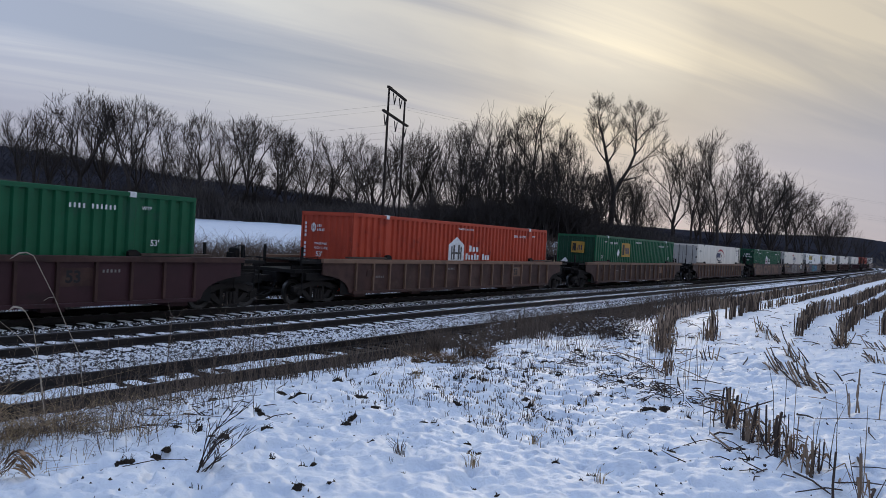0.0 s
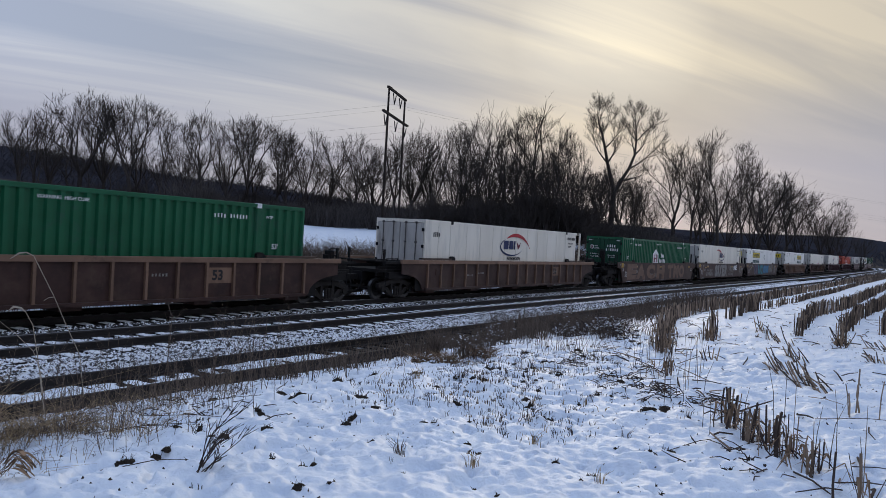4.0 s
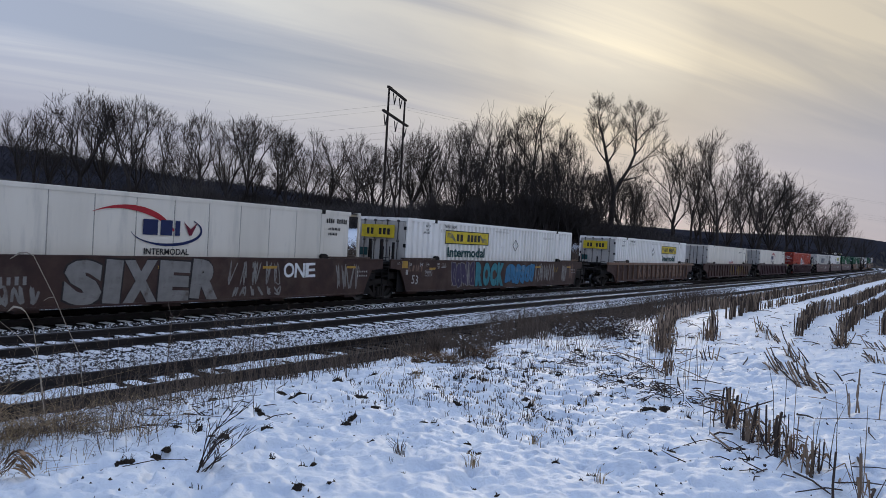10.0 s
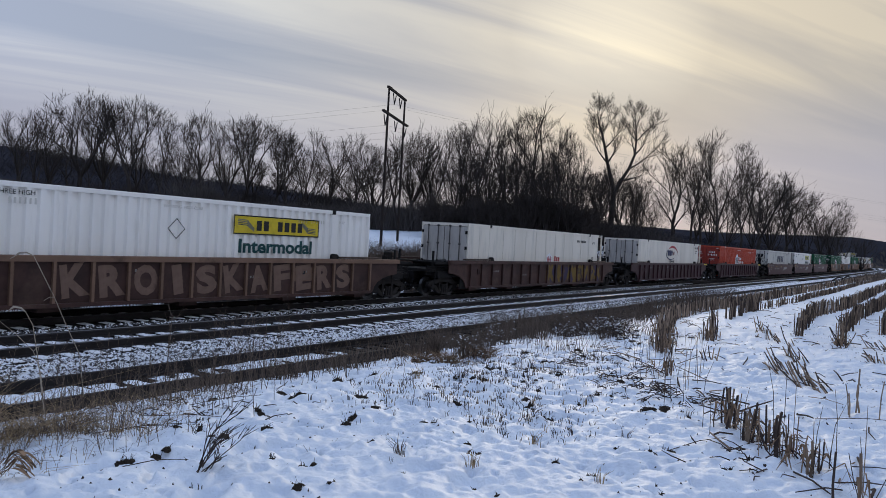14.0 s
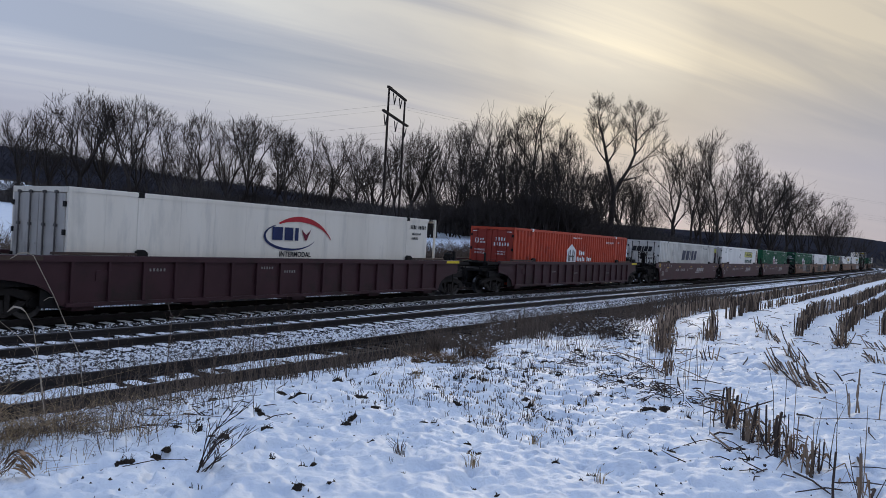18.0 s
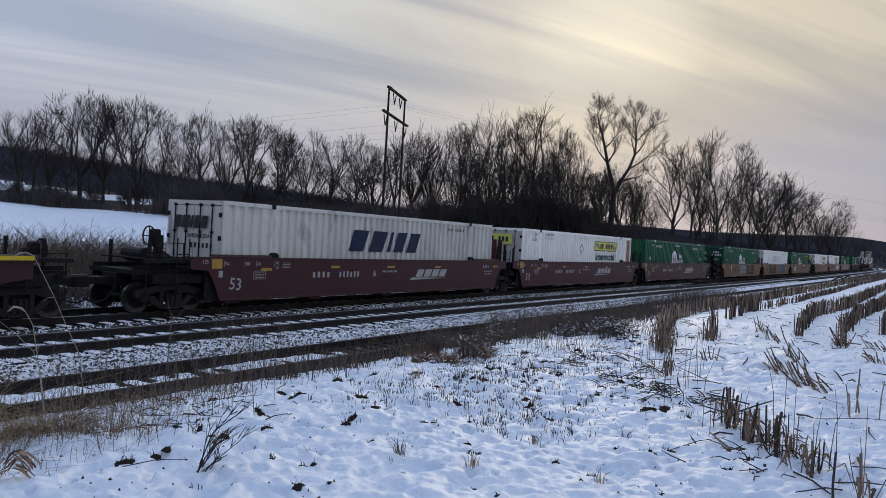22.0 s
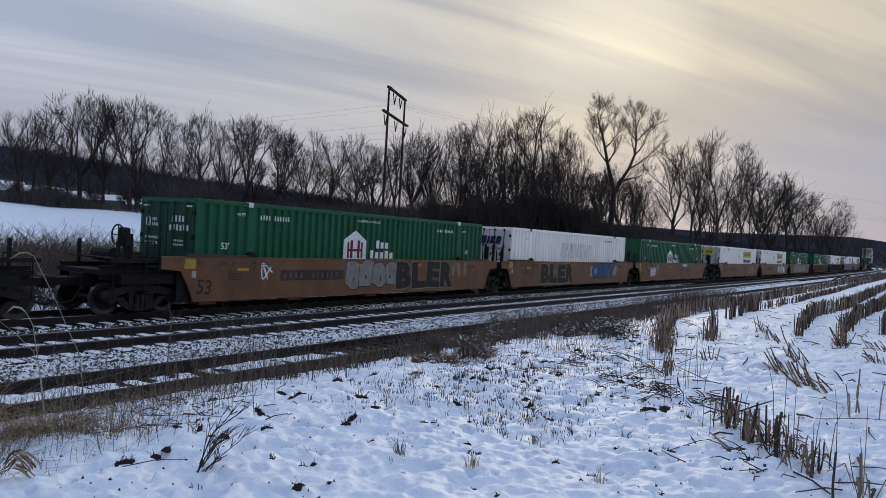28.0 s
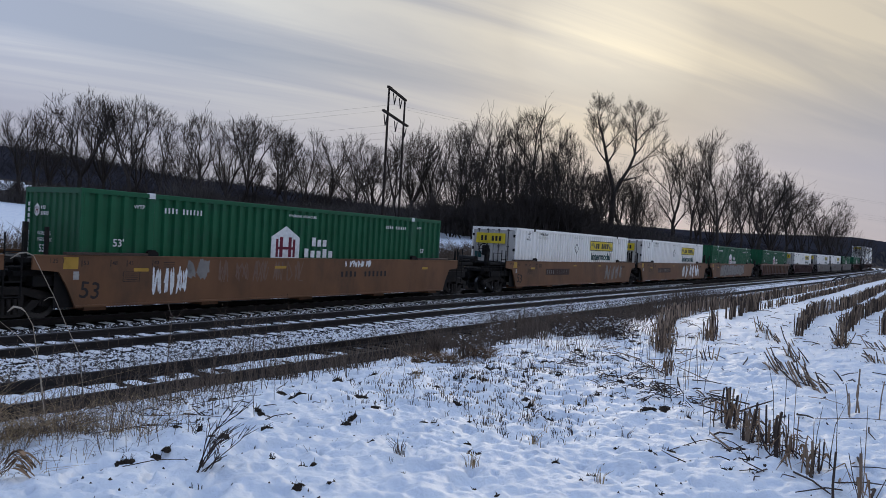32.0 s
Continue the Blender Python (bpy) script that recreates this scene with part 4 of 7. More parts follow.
def spray(rng, car, y, mat, x0, x1, z0, z1, n, w):
    if w >= 0.26:
        bubbles(rng, car, x0, x1, z0, z1, y, n, mat, SPRAY_GREY if mat in (SPRAY_DARK, SPRAY_PURPLE) else SPRAY_DARK)
    else:
        for stroke in scrawl(rng, x0, x1, z0, z1, y, n, w):
            part("graffiti", stroke, mat, car)


# Containers, 53 feet long: x from the leading end, -y faces the camera's side, z from the floor.
CL, CW, CH = 16.15, 1.3, 2.90
POST = (2.02, 14.13)


def corrugated(x0, x1, z0, z1, y, depth, pitch, sign):
    """A wall panel with trapezoid folds, facing sign * y."""
    n = max(1, round((x1 - x0) / pitch))
    p = (x1 - x0) / n
    xs, ys = [], []
    for i in range(n):
        a = x0 + i * p
        xs += [a, a + 0.36 * p, a + 0.48 * p, a + 0.88 * p]
        ys += [y, y, y - sign * depth, y - sign * depth]
    xs.append(x1)
    ys.append(y)
    k = len(xs)
    v = [(a, b, z0) for a, b in zip(xs, ys)] + [(a, b, z1) for a, b in zip(xs, ys)]
    f = [(i, i + 1, k + i + 1, k + i) if sign < 0 else (i + 1, i, k + i, k + i + 1) for i in range(k - 1)]
    return Shape().add(v, f)


def door_end(box, paint, bar_paint, gear):
    """Two doors with locking bars at the end x = 0."""
    for side in (-1, 1):
        y0, y1 = (-1.2, -0.02) if side < 0 else (0.02, 1.2)
        d = Shape().box(-0.02, 0.03, y0, y1, 0.18, 2.74)
        for z in (0.78, 1.40, 2.02):
            d.box(-0.035, -0.0201, y0 + 0.06, y1 - 0.06, z, z + 0.07)
        door = part("door", d, paint, box)
        for yy in (side * 0.32, side * 0.86):
            bar = Shape().tube([(-0.06, yy, 0.10), (-0.06, yy, 2.80)], 0.022, 6)
            for z in (0.14, 0.95, 1.9, 2.72):
                bar.box(-0.085, -0.03, yy - 0.05, yy + 0.05, z, z + 0.07)
            part("locking_bar", bar, bar_paint, door)
        for z in (0.4, 1.05, 1.7, 2.4):
            part("hinge", Shape().box(-0.05, 0.0, side * 1.19 - 0.05, side * 1.19 + 0.05, z, z + 0.14), gear, door)
        handle = Shape().box(-0.09, -0.06, side * 0.32 - (0.0 if side < 0 else 0.35), side * 0.32 + (0.35 if side < 0 else 0.0), 1.12, 1.16)
        part("handle", handle, bar_paint, door)


def front_end(box, paint, x=0.0, sign=-1):
    panel = corrugated(-1.18, 1.18, 0.16, 2.76, 0, 0.04, 0.30, -1)
    me = panel.mesh("front_wall", paint)
    me.transform(Matrix.Translation((x, 0, 0)) @ Matrix.Rotation(radians(-90 if sign < 0 else 90), 4, "Z"))
    part("front_wall", me, paint, box)


def container(label, paint, door_paint, smooth=False, doors_lead=True, post_white=False, bar_paint=None, frame_tail=False, joints=True):
    box = thing("container", label, "shipping container", "containers on the train")
    floor = Shape().box(0.02, CL - 0.02, -CW + 0.03, CW - 0.03, 0.0, 0.14)
    part("floor_frame", floor, paint, box)
    body_end = CL - (0.55 if frame_tail else 0.0)
    stations = [0.09, POST[0] - 0.09, POST[0] + 0.09, POST[1] - 0.09, POST[1] + 0.09, body_end - 0.09]
    for sign in (-1, 1):
        for a, b in ((0, 1), (2, 3), (4, 5)):
            sh, seam = Shape(), False
            if smooth:
                x = stations[a]
                n = max(1, round((stations[b] - x) / 1.22))
                w = (stations[b] - x) / n
                for i in range(n):
                    y = sign * (CW - 0.018)
                    part("panel", Shape().box(x + i * w + (0.012 if joints else 0.002), x + (i + 1) * w - (0.012 if joints else 0.002), min(y, y - sign * 0.012), max(y, y - sign * 0.012), 0.14, 2.78), paint, box)
                sh.box(x, stations[b], min(sign * (CW - 0.03), sign * (CW - 0.06)), max(sign * (CW - 0.03), sign * (CW - 0.06)), 0.14, 2.78)
                seam = True
            else:
                sub = corrugated(stations[a], stations[b], 0.14, 2.80, sign * (CW - 0.012), 0.080, 0.335, sign)
                sh.add(sub.v, sub.f)
            part("side_wall", sh, SEAM if seam else paint, box)
        rail = Shape().chamfer(0.0, body_end, min(sign * (CW - 0.06), sign * CW), max(sign * (CW - 0.06), sign * CW), 2.78, CH, 0.012)
        part("top_rail", rail, paint, box)
        for x in (POST[0], POST[1]):
            part("stacking_post", Shape().chamfer(x - 0.09, x + 0.09, min(sign * (CW - 0.07), sign * (CW - 0.004)), max(sign * (CW - 0.07), sign * (CW - 0.004)), 0.1, 2.82, 0.01), paint, box)
            part("corner_casting", Shape().chamfer(x - 0.10, x + 0.10, min(sign * (CW - 0.14), sign * (CW + 0.006)), max(sign * (CW - 0.14), sign * (CW + 0.006)), CH - 0.135, CH + 0.012, 0.012), PAINT_WHITE if post_white else IRON, box)
        for x in (0.0, CL):
            part("corner_post", Shape().chamfer(max(x - 0.09, 0.0) if x else -0.0, x + 0.09 if not x else x, min(sign * (CW - 0.09), sign * (CW - 0.002)), max(sign * (CW - 0.09), sign * (CW - 0.002)), 0.0, CH - 0.002, 0.012), paint, box)
    roof = corrugated(0.1, body_end - 0.05, -CW + 0.06, CW - 0.06, 0, 0.02, 0.4, 1)
    me = roof.mesh("roof", paint)
    me.transform(Matrix.Translation((0, 0, CH - 0.03)) @ Matrix.Rotation(radians(90), 4, "X"))
    part("roof", me, paint, box)
    for x, s in ((0.0, 1), (CL, -1)):
        part("end_header", Shape().box(min(x, x + s * 0.1), max(x, x + s * 0.1), -CW + 0.09, CW - 0.09, 2.76, CH - 0.005), paint, box)
        part("end_sill", Shape().box(min(x, x + s * 0.1), max(x, x + s * 0.1), -CW + 0.09, CW - 0.09, 0.0, 0.17), paint, box)
    if doors_lead:
        door_end(box, door_paint, bar_paint or door_paint, IRON)
        front_end(box, paint, body_end - 0.02, 1)
    else:
        front_end(box, door_paint, 0.03, -1)
        part("rear_doors", Shape().box(body_end - 0.05, body_end, -1.2, 1.2, 0.17, 2.76), door_paint, box)
    if frame_tail:
        part("roof_lip", Shape().box(body_end, CL, -CW + 0.1, CW - 0.1, CH - 0.06, CH - 0.02), IRON, box)
    return box


Y = -CW - 0.002


def house_mark(box, x, z, w, h, inner):
    """A white gabled shield with dark bars in it."""
    part("emblem", Shape().plate([(x, z), (x + w, z), (x + w, z + h * 0.66), (x + w / 2, z + h), (x, z + h * 0.66)], Y - 0.003, Y), PAINT_WHITE, box)
    e = Shape()
    for a, b, c, d in ((0.16, 0.24, 0.05, 0.6), (0.29, 0.40, 0.05, 0.66), (0.60, 0.71, 0.05, 0.66), (0.76, 0.84, 0.05, 0.6), (0.40, 0.60, 0.28, 0.36), (0.24, 0.29, 0.28, 0.36), (0.71, 0.76, 0.28, 0.36)):
        e.box(x + a * w, x + b * w, Y - 0.007, Y - 0.004, z + c * h, z + d * h)
    part("emblem_inlay", e, inner, box)


def small_print(box, mat, lead=True, number=(2.42, 2.40, 0.15)):
    """Marks that every container wears: registration bars, size and height notes."""
    x, z, h = number
    if lead:
        tagged(part("registration", bars(x, z, 11, 0.075, h, 0.045, Y, (4,)), mat, box), "row of small painted characters", kind="stuff")
    tagged(part("registration", bars(12.38, 2.40, 11, 0.075, 0.12, 0.045, Y, (4,)), mat, box), "row of small painted characters", kind="stuff")
    if lead and mat is not GREY:
        write(box, "WTP", 1.47, Y, 2.47, 0.11, mat)
    write(box, "WTP", 14.4, Y, 2.45, 0.1, mat)
    write(box, "WARNING  HIGH CUBE", 7.15, Y, 2.57, 0.09, mat)


def hub_green(doors_lead=True):
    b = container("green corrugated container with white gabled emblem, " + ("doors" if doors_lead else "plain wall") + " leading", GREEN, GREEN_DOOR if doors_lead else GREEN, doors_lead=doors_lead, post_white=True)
    small_print(b, PAINT_WHITE)
    house_mark(b, 6.43, 1.2, 1.27, 1.06, PAINT_MAROON)
    blocks(b, PAINT_WHITE, 8.3, 1.63, 3, 0.22, 0.30, 0.05, Y)
    blocks(b, PAINT_WHITE, 7.95, 1.25, 5, 0.24, 0.30, 0.06, Y)
    write(b, "53'", 0.9, Y, 1.46, 0.2, PAINT_WHITE, 0.003)
    write(b, "53'", 14.7, Y, 1.50, 0.17, PAINT_WHITE, 0.003)
    end_print(b, PAINT_WHITE, PAINT_MAROON, doors_lead)
    return b


def end_print(b, mat, inner, doors):
    """Writing on the end that faces along the track: on the doors, or on the closed wall."""
    m = pose(-0.042, 0, 0, 0, 0, -90)
    cx, cz = (-0.86, 2.18) if doors else (-0.62, 2.30)
    hexa = [(0.13 * math.cos(radians(a + 30)), 0.18 * math.sin(radians(a + 30))) for a in range(0, 360, 60)]
    part("end_emblem", Shape().plate([(cx + a, cz + c) for a, c in hexa], -0.003, 0), mat, b, at=m)
    part("end_emblem_inlay", Shape().box(cx - 0.06, cx - 0.035, -0.007, -0.004, cz - 0.09, cz + 0.09).box(cx + 0.035, cx + 0.06, -0.007, -0.004, cz - 0.09, cz + 0.09).box(cx - 0.035, cx + 0.035, -0.007, -0.004, cz - 0.018, cz + 0.018), inner, b, at=m)
    line = lambda x, z, n, w, h: tagged(part("end_print", bars(x, z, n, w, h, w * 0.3, 0), mat, b, at=m), "row of small painted characters", kind="stuff")
    line(cx + 0.19, cz + 0.02, 3, 0.06, 0.10)
    line(cx + 0.19, cz - 0.13, 5, 0.06, 0.10)
    if doors:
        line(0.24, 2.20, 4, 0.12, 0.18)
        line(0.14, 1.94, 6, 0.12, 0.18)
        line(0.28, 1.62, 8, 0.06, 0.06)
        line(0.28, 1.50, 8, 0.06, 0.06)
        for y0, y1 in ((-1.12, -0.82), (0.82, 1.12)):
            part("corner_mark", Shape().box(y0, y1, -0.003, 0, 2.64, 2.68), mat, b, at=m)
    else:
        for i in range(11):
            if i != 4:
                part("end_character", Shape().box(-1.06, -0.97, -0.003, 0, 2.40 - i * 0.15, 2.50 - i * 0.15), mat, b, at=m)
    for text, z in (("WARNING", 1.66), ("HIGH CUBE", 1.50)):
        ob = write(b, text, 0, 0, 0, 0.095, mat)
        ob.matrix_basis = m @ pose(-1.0 if doors else -0.55, -0.003, z)
    if not doors:
        ob = write(b, "53'", 0, 0, 0, 0.2, mat, 0.004)
        ob.matrix_basis = m @ pose(-0.45, -0.003, 1.22)


def hub_orange(doors_lead=True):
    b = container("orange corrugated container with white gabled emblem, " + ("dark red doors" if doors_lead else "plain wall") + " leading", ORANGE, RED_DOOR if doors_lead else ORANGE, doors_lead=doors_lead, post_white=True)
    small_print(b, PAINT_WHITE, False)
    house_mark(b, 6.42, 1.2, 1.27, 1.06, CAR_GREY)
    blocks(b, PAINT_WHITE, 8.14, 1.62, 3, 0.24, 0.28, 0.06, Y)
    blocks(b, PAINT_WHITE, 7.85, 1.26, 9, 0.20, 0.28, 0.045, Y, (5,))
    end_print(b, PAINT_WHITE, RED_DOOR, doors_lead)
    return b


def gold_green():
    b = container("green corrugated 53-foot container with a gold panel and white diamond", GREEN, GREEN_DOOR, doors_lead=False, post_white=True)
    small_print(b, PAINT_WHITE)
    part("panel", Shape().box(4.53, 6.12, Y - 0.003, Y, 1.60, 2.52), PAINT_GOLD, b)
    part("panel_blocks", Shape().box(4.65, 5.02, Y - 0.007, Y - 0.004, 1.72, 2.42), PAINT_BLACK, b)
    part("panel_blocks", bars(5.16, 1.78, 4, 0.16, 0.46, 0.05, Y - 0.004), PAINT_NAVY, b)
    part("diamond", Shape().plate([(3.62, 1.8), (3.88, 1.58), (4.14, 1.87), (3.90, 2.10)], Y - 0.003, Y), PAINT_WHITE, b)
    write(b, "53'", 0.9, Y, 1.46, 0.2, PAINT_WHITE, 0.003)
    write(b, "53'", 14.7, Y, 1.50, 0.17, PAINT_WHITE, 0.003)
    m = pose(-0.042, 0, 0, 0, 0, -90)
    part("end_panel", Shape().box(-0.32, 0.55, -0.004, 0, 1.75, 2.45), PAINT_GOLD, b, at=m)
    part("end_panel_block", Shape().box(-0.24, -0.16, -0.008, -0.005, 1.86, 2.34).box(-0.15, 0.0, -0.008, -0.005, 1.86, 2.34), PAINT_BLACK, b, at=m)
    part("end_panel_block", Shape().box(0.1, 0.16, -0.008, -0.005, 1.92, 2.24).box(0.2, 0.25, -0.008, -0.005, 1.92, 2.24).box(0.33, 0.39, -0.008, -0.005, 1.92, 2.24), PAINT_NAVY, b, at=m)
    part("end_diamond", Shape().plate([(-1.0, 1.15), (-0.8, 0.95), (-0.5, 1.2), (-0.7, 1.42)], -0.004, 0), PAINT_WHITE, b, at=m)
    ob = write(b, "53", 0, 0, 0, 0.26, PAINT_WHITE, 0.004)
    ob.matrix_basis = m @ pose(-0.15, -0.003, 0.35)
    return b


def white_arc(shifted=False, joints=True):
    b = container("smooth white 53-foot container with a red and blue arc emblem", WHITE, WHITE_DOOR, smooth=True, frame_tail=True, bar_paint=CAR_GREY, joints=joints)
    if shifted:
        part("red_arc", arc(6.55, 1.35, 1.75, 1.16, 122, 30, 0.06, 0.24, Y, 18), PAINT_RED, b)
        part("blue_arc", arc(7.85, 1.96, 1.15, 0.42, 190, 400, 0.05, 0.12, Y, 24), PAINT_NAVY, b)
    else:
        part("red_arc", arc(8.0, 1.35, 1.75, 1.16, 122, 26, 0.26, 0.08, Y, 18), PAINT_RED, b)
        part("blue_arc", arc(7.62, 1.93, 1.16, 0.43, 128, 345, 0.14, 0.05, Y, 24), PAINT_NAVY, b)
    k = 0.3 if shifted else 0.0
    for sh in slants(6.78 + k, 1.80, (0.46, 0.38, 0.16), 0.42, 0.0, 0.09, Y - 0.005):
        part("mark_block", sh, PAINT_NAVY, b)
    part("sprig", Shape().plate([(8.28 + k, 1.82), (8.36 + k, 1.82), (8.56 + k, 2.2), (8.32 + k, 2.0), (8.08 + k, 2.2)], Y - 0.008, Y - 0.005), PAINT_MAROON, b)
    write(b, "INTERMODAL", 7.13, Y, 1.27, 0.17, PAINT_BLACK, 0.004)
    tagged(part("registration", bars(14.30, 2.46, 10, 0.095, 0.16, 0.015, Y, (4,)), PAINT_BLACK, b), "row of small painted characters", kind="stuff")
    for z, n in ((2.22, 8), (2.04, 6)):
        tagged(part("registration", bars(14.42, z, n, 0.06, 0.09, 0.02, Y), PAINT_BLACK, b), "row of small painted characters", kind="stuff")
    if joints:
        tagged(part("registration", bars(0.6, 2.2, 4, 0.1, 0.2, 0.04, Y), PAINT_BLACK, b), "row of small painted characters", kind="stuff")
    return b


def white_plain():
    b = container("smooth white 53-foot container with small black lettering", WHITE, WHITE_DOOR, smooth=True, frame_tail=True, bar_paint=CAR_GREY)
    tagged(part("registration", bars(12.2, 2.36, 11, 0.09, 0.14, 0.035, Y, (4,)), PAINT_BLACK, b), "row of small painted characters", kind="stuff")
    write(b, "WTP", 14.5, Y, 2.3, 0.14, PAINT_BLACK)
    write(b, "53'", 14.5, Y, 1.33, 0.19, PAINT_BLACK, 0.004)
    house_mark(b, 8.2, 1.14, 0.7, 0.55, PAINT_RED)
    blocks(b, PAINT_RED, 9.2, 1.25, 3, 0.2, 0.28, 0.05, Y)
    return b


def yellow_panel_white(lime=False, x=9.63, word=True, rust=False):
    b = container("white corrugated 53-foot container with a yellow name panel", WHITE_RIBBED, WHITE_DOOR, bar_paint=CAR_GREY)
    small_print(b, GREY)
    for text, u, z, h in (("WTP", 1.26, 2.57, 0.12), ("OR", 1.31, 2.43, 0.09), ("PIN LIFT", 1.12, 2.30, 0.10), ("THREE HIGH", 2.7, 2.61, 0.12)):
        write(b, text, u, Y, z, h, PAINT_BLACK)
    p = PAINT_LIME if lime else PAINT_YELLOW
    part("name_panel", Shape().box(x, x + 3.74, Y - 0.003, Y, 1.93, 2.52), p, b)
    for i in (0, 1, 3, 4, 5, 6):
        part("panel_block", Shape().chamfer(x + 0.92 + i * 0.30, x + 1.13 + i * 0.30, Y - 0.008, Y - 0.004, 2.06, 2.37, 0.0015), PAINT_BLACK if i != 1 else SPRAY_DARK, b)
    for k in range(4):
        # ribbons that curl at either end of the panel
        d = 0.05 * k
        part("panel_scroll", Shape().plate([(x + 0.16, 2.40 - d), (x + 0.16, 2.37 - d), (x + 0.52, 2.35 - d), (x + 0.80, 2.10 - d * 0.5), (x + 0.84, 2.12 - d * 0.5), (x + 0.55, 2.38 - d)], Y - 0.007, Y - 0.004), SPRAY_OLIVE, b)
        part("panel_scroll", Shape().plate([(x + 3.58, 2.03 + d), (x + 3.58, 2.06 + d), (x + 3.22, 2.08 + d), (x + 2.94, 2.33 + d * 0.5), (x + 2.90, 2.31 + d * 0.5), (x + 3.19, 2.05 + d)], Y - 0.007, Y - 0.004), SPRAY_OLIVE, b)
    u = 7.6 if x > 5 else 9.25
    holder = Shape()
    ring = [(u, Y, 1.72), (u + 0.28, Y, 2.0), (u, Y, 2.28), (u - 0.28, Y, 2.0)]
    for k in range(4):
        holder.tube([ring[k], ring[(k + 1) % 4]], 0.012, 4)
    part("placard_holder", holder, CAR_GREY, b)
    if word:
        part("panel_border", Shape().box(x, x + 3.74, Y - 0.006, Y - 0.004, 1.93, 1.97).box(x, x + 3.74, Y - 0.006, Y - 0.004, 2.48, 2.52).box(x, x + 0.04, Y - 0.006, Y - 0.004, 1.97, 2.48).box(x + 3.70, x + 3.74, Y - 0.006, Y - 0.004, 1.97, 2.48), PAINT_BLACK, b)
        write(b, "Intermodal", x + 0.2, Y, 1.38, 0.42, PAINT_PINE, 0.018, squeeze=1.27)
    m = pose(-0.06, 0, 0, 0, 0, -90)
    part("end_panel", Shape().box(-0.98, 0.72, -0.004, 0, 2.06, 2.58), p, b, at=pose(-0.095, 0, 0, 0, 0, -90))
    for i in (0, 1, 3, 4, 5):
        part("end_panel_block", bars(-0.70 + i * 0.21, 2.18, 1, 0.20, 0.28, 0.05, 0), PAINT_BLACK, b, at=pose(-0.102, 0, 0, 0, 0, -90))
    part("notice", Shape().box(-1.05, -0.65, -0.004, 0, 1.3, 1.62), PAINT_PINE, b, at=m)
    if rust:
        for x0, w, z0, z1 in ((15.30, 0.10, 1.35, 2.72), (15.44, 0.06, 0.4, 2.74), (15.56, 0.16, 0.6, 2.74), (15.78, 0.07, 1.1, 2.70)):
            part("rust_streak", Shape().plate([(x0, z0 + 0.1), (x0 + w * 0.5, z0), (x0 + w, z0 + 0.2), (x0 + w, z1), (x0, z1)], Y - 0.003, Y), PAINT_RAW, b)
    return b


def slanted_mark(blue=True):
    b = container("pale grey corrugated 53-foot container with a " + ("blue" if blue else "faded white") + " slanted mark", GREY if blue else WHITE_RIBBED, GREY, bar_paint=IRON)
    tagged(part("registration", bars(12.25, 2.48, 11, 0.08, 0.12, 0.045, Y, (4,)), PAINT_BLACK, b), "row of small painted characters", kind="stuff")
    write(b, "WTP", 1.45, Y, 2.30, 0.12, GREY)
    mat = PAINT_BLUE if blue else GREY
    # leaning blocks, narrower towards the foot
    for x, w in ((5.75, 0.95), (6.9, 0.95), (8.0, 0.24), (8.42, 0.7), (9.28, 0.75)):
        part("mark_block", Shape().plate([(x, 1.5), (x + w * 0.86, 1.5), (x + w + 0.2, 2.28), (x + 0.28, 2.28)], Y - 0.003, Y), mat, b)
    ob = write(b, "INTERMODAL", 0, 0, 0, 0.13, PAINT_BLACK)
    ob.matrix_basis = pose(-0.04, 0, 0, 0, 0, -90) @ pose(-0.25, -0.003, 1.75)
    for sh in slants(-0.85, 2.05, (0.28, 0.34, 0.12, 0.26, 0.26), 0.38, 0.25, 0.06, 0):
        part("end_mark_block", sh, PAINT_BLACK if blue else PAINT_BLUE, b, at=pose(-0.095, 0, 0, 0, 0, -90))
    tagged(part("end_print", bars(-0.1, 1.45, 6, 0.13, 0.16, 0.05, 0), PAINT_BLACK, b, at=pose(-0.04, 0, 0, 0, 0, -90)), "row of small painted characters", kind="stuff")
    return b


# Rail cars. x runs along the car from its middle; the container's middle stands over it.
def wheelset():
    sh = Shape()
    sh.disc((0, 0, 0), (0, 1, 0), 0.08, 1.02, 10)
    for s in (-1, 1):
        sh.disc((0, s * 0.755, 0), (0, 1, 0), 0.30, 0.035, 20)
        # rim: ring with depth, spokes of shade where the plate is pressed
        ring = []
        for a in range(24):
            t = a / 24 * 2 * math.pi
            ring.append((math.cos(t), math.sin(t)))
        v, f = [], []
        for r, dy in ((0.30, 0.055), (0.42, 0.065), (0.42, -0.065), (0.30, -0.055)):
            v += [(c * r, s * 0.755 + dy, e * r) for c, e in ring]
        for k in range(4):
            f += [(k * 24 + i, k * 24 + (i + 1) % 24, (k + 1) % 4 * 24 + (i + 1) % 24, (k + 1) % 4 * 24 + i) for i in range(24)]
        sh.add(v, f, 1)
        for a in range(3):
            t = a * 2.094
            sh.box(math.cos(t) * 0.2 - 0.03, math.cos(t) * 0.2 + 0.03, s * 0.80 - 0.03, s * 0.80 + 0.02, math.sin(t) * 0.2 - 0.03, math.sin(t) * 0.2 + 0.03)
    for s in (-1, 1):
        sh.disc((0, s * 1.07, 0), (0, 1, 0), 0.12, 0.08, 12)
    return sh.mesh("wheelset", WHEEL, WHEELRIM)


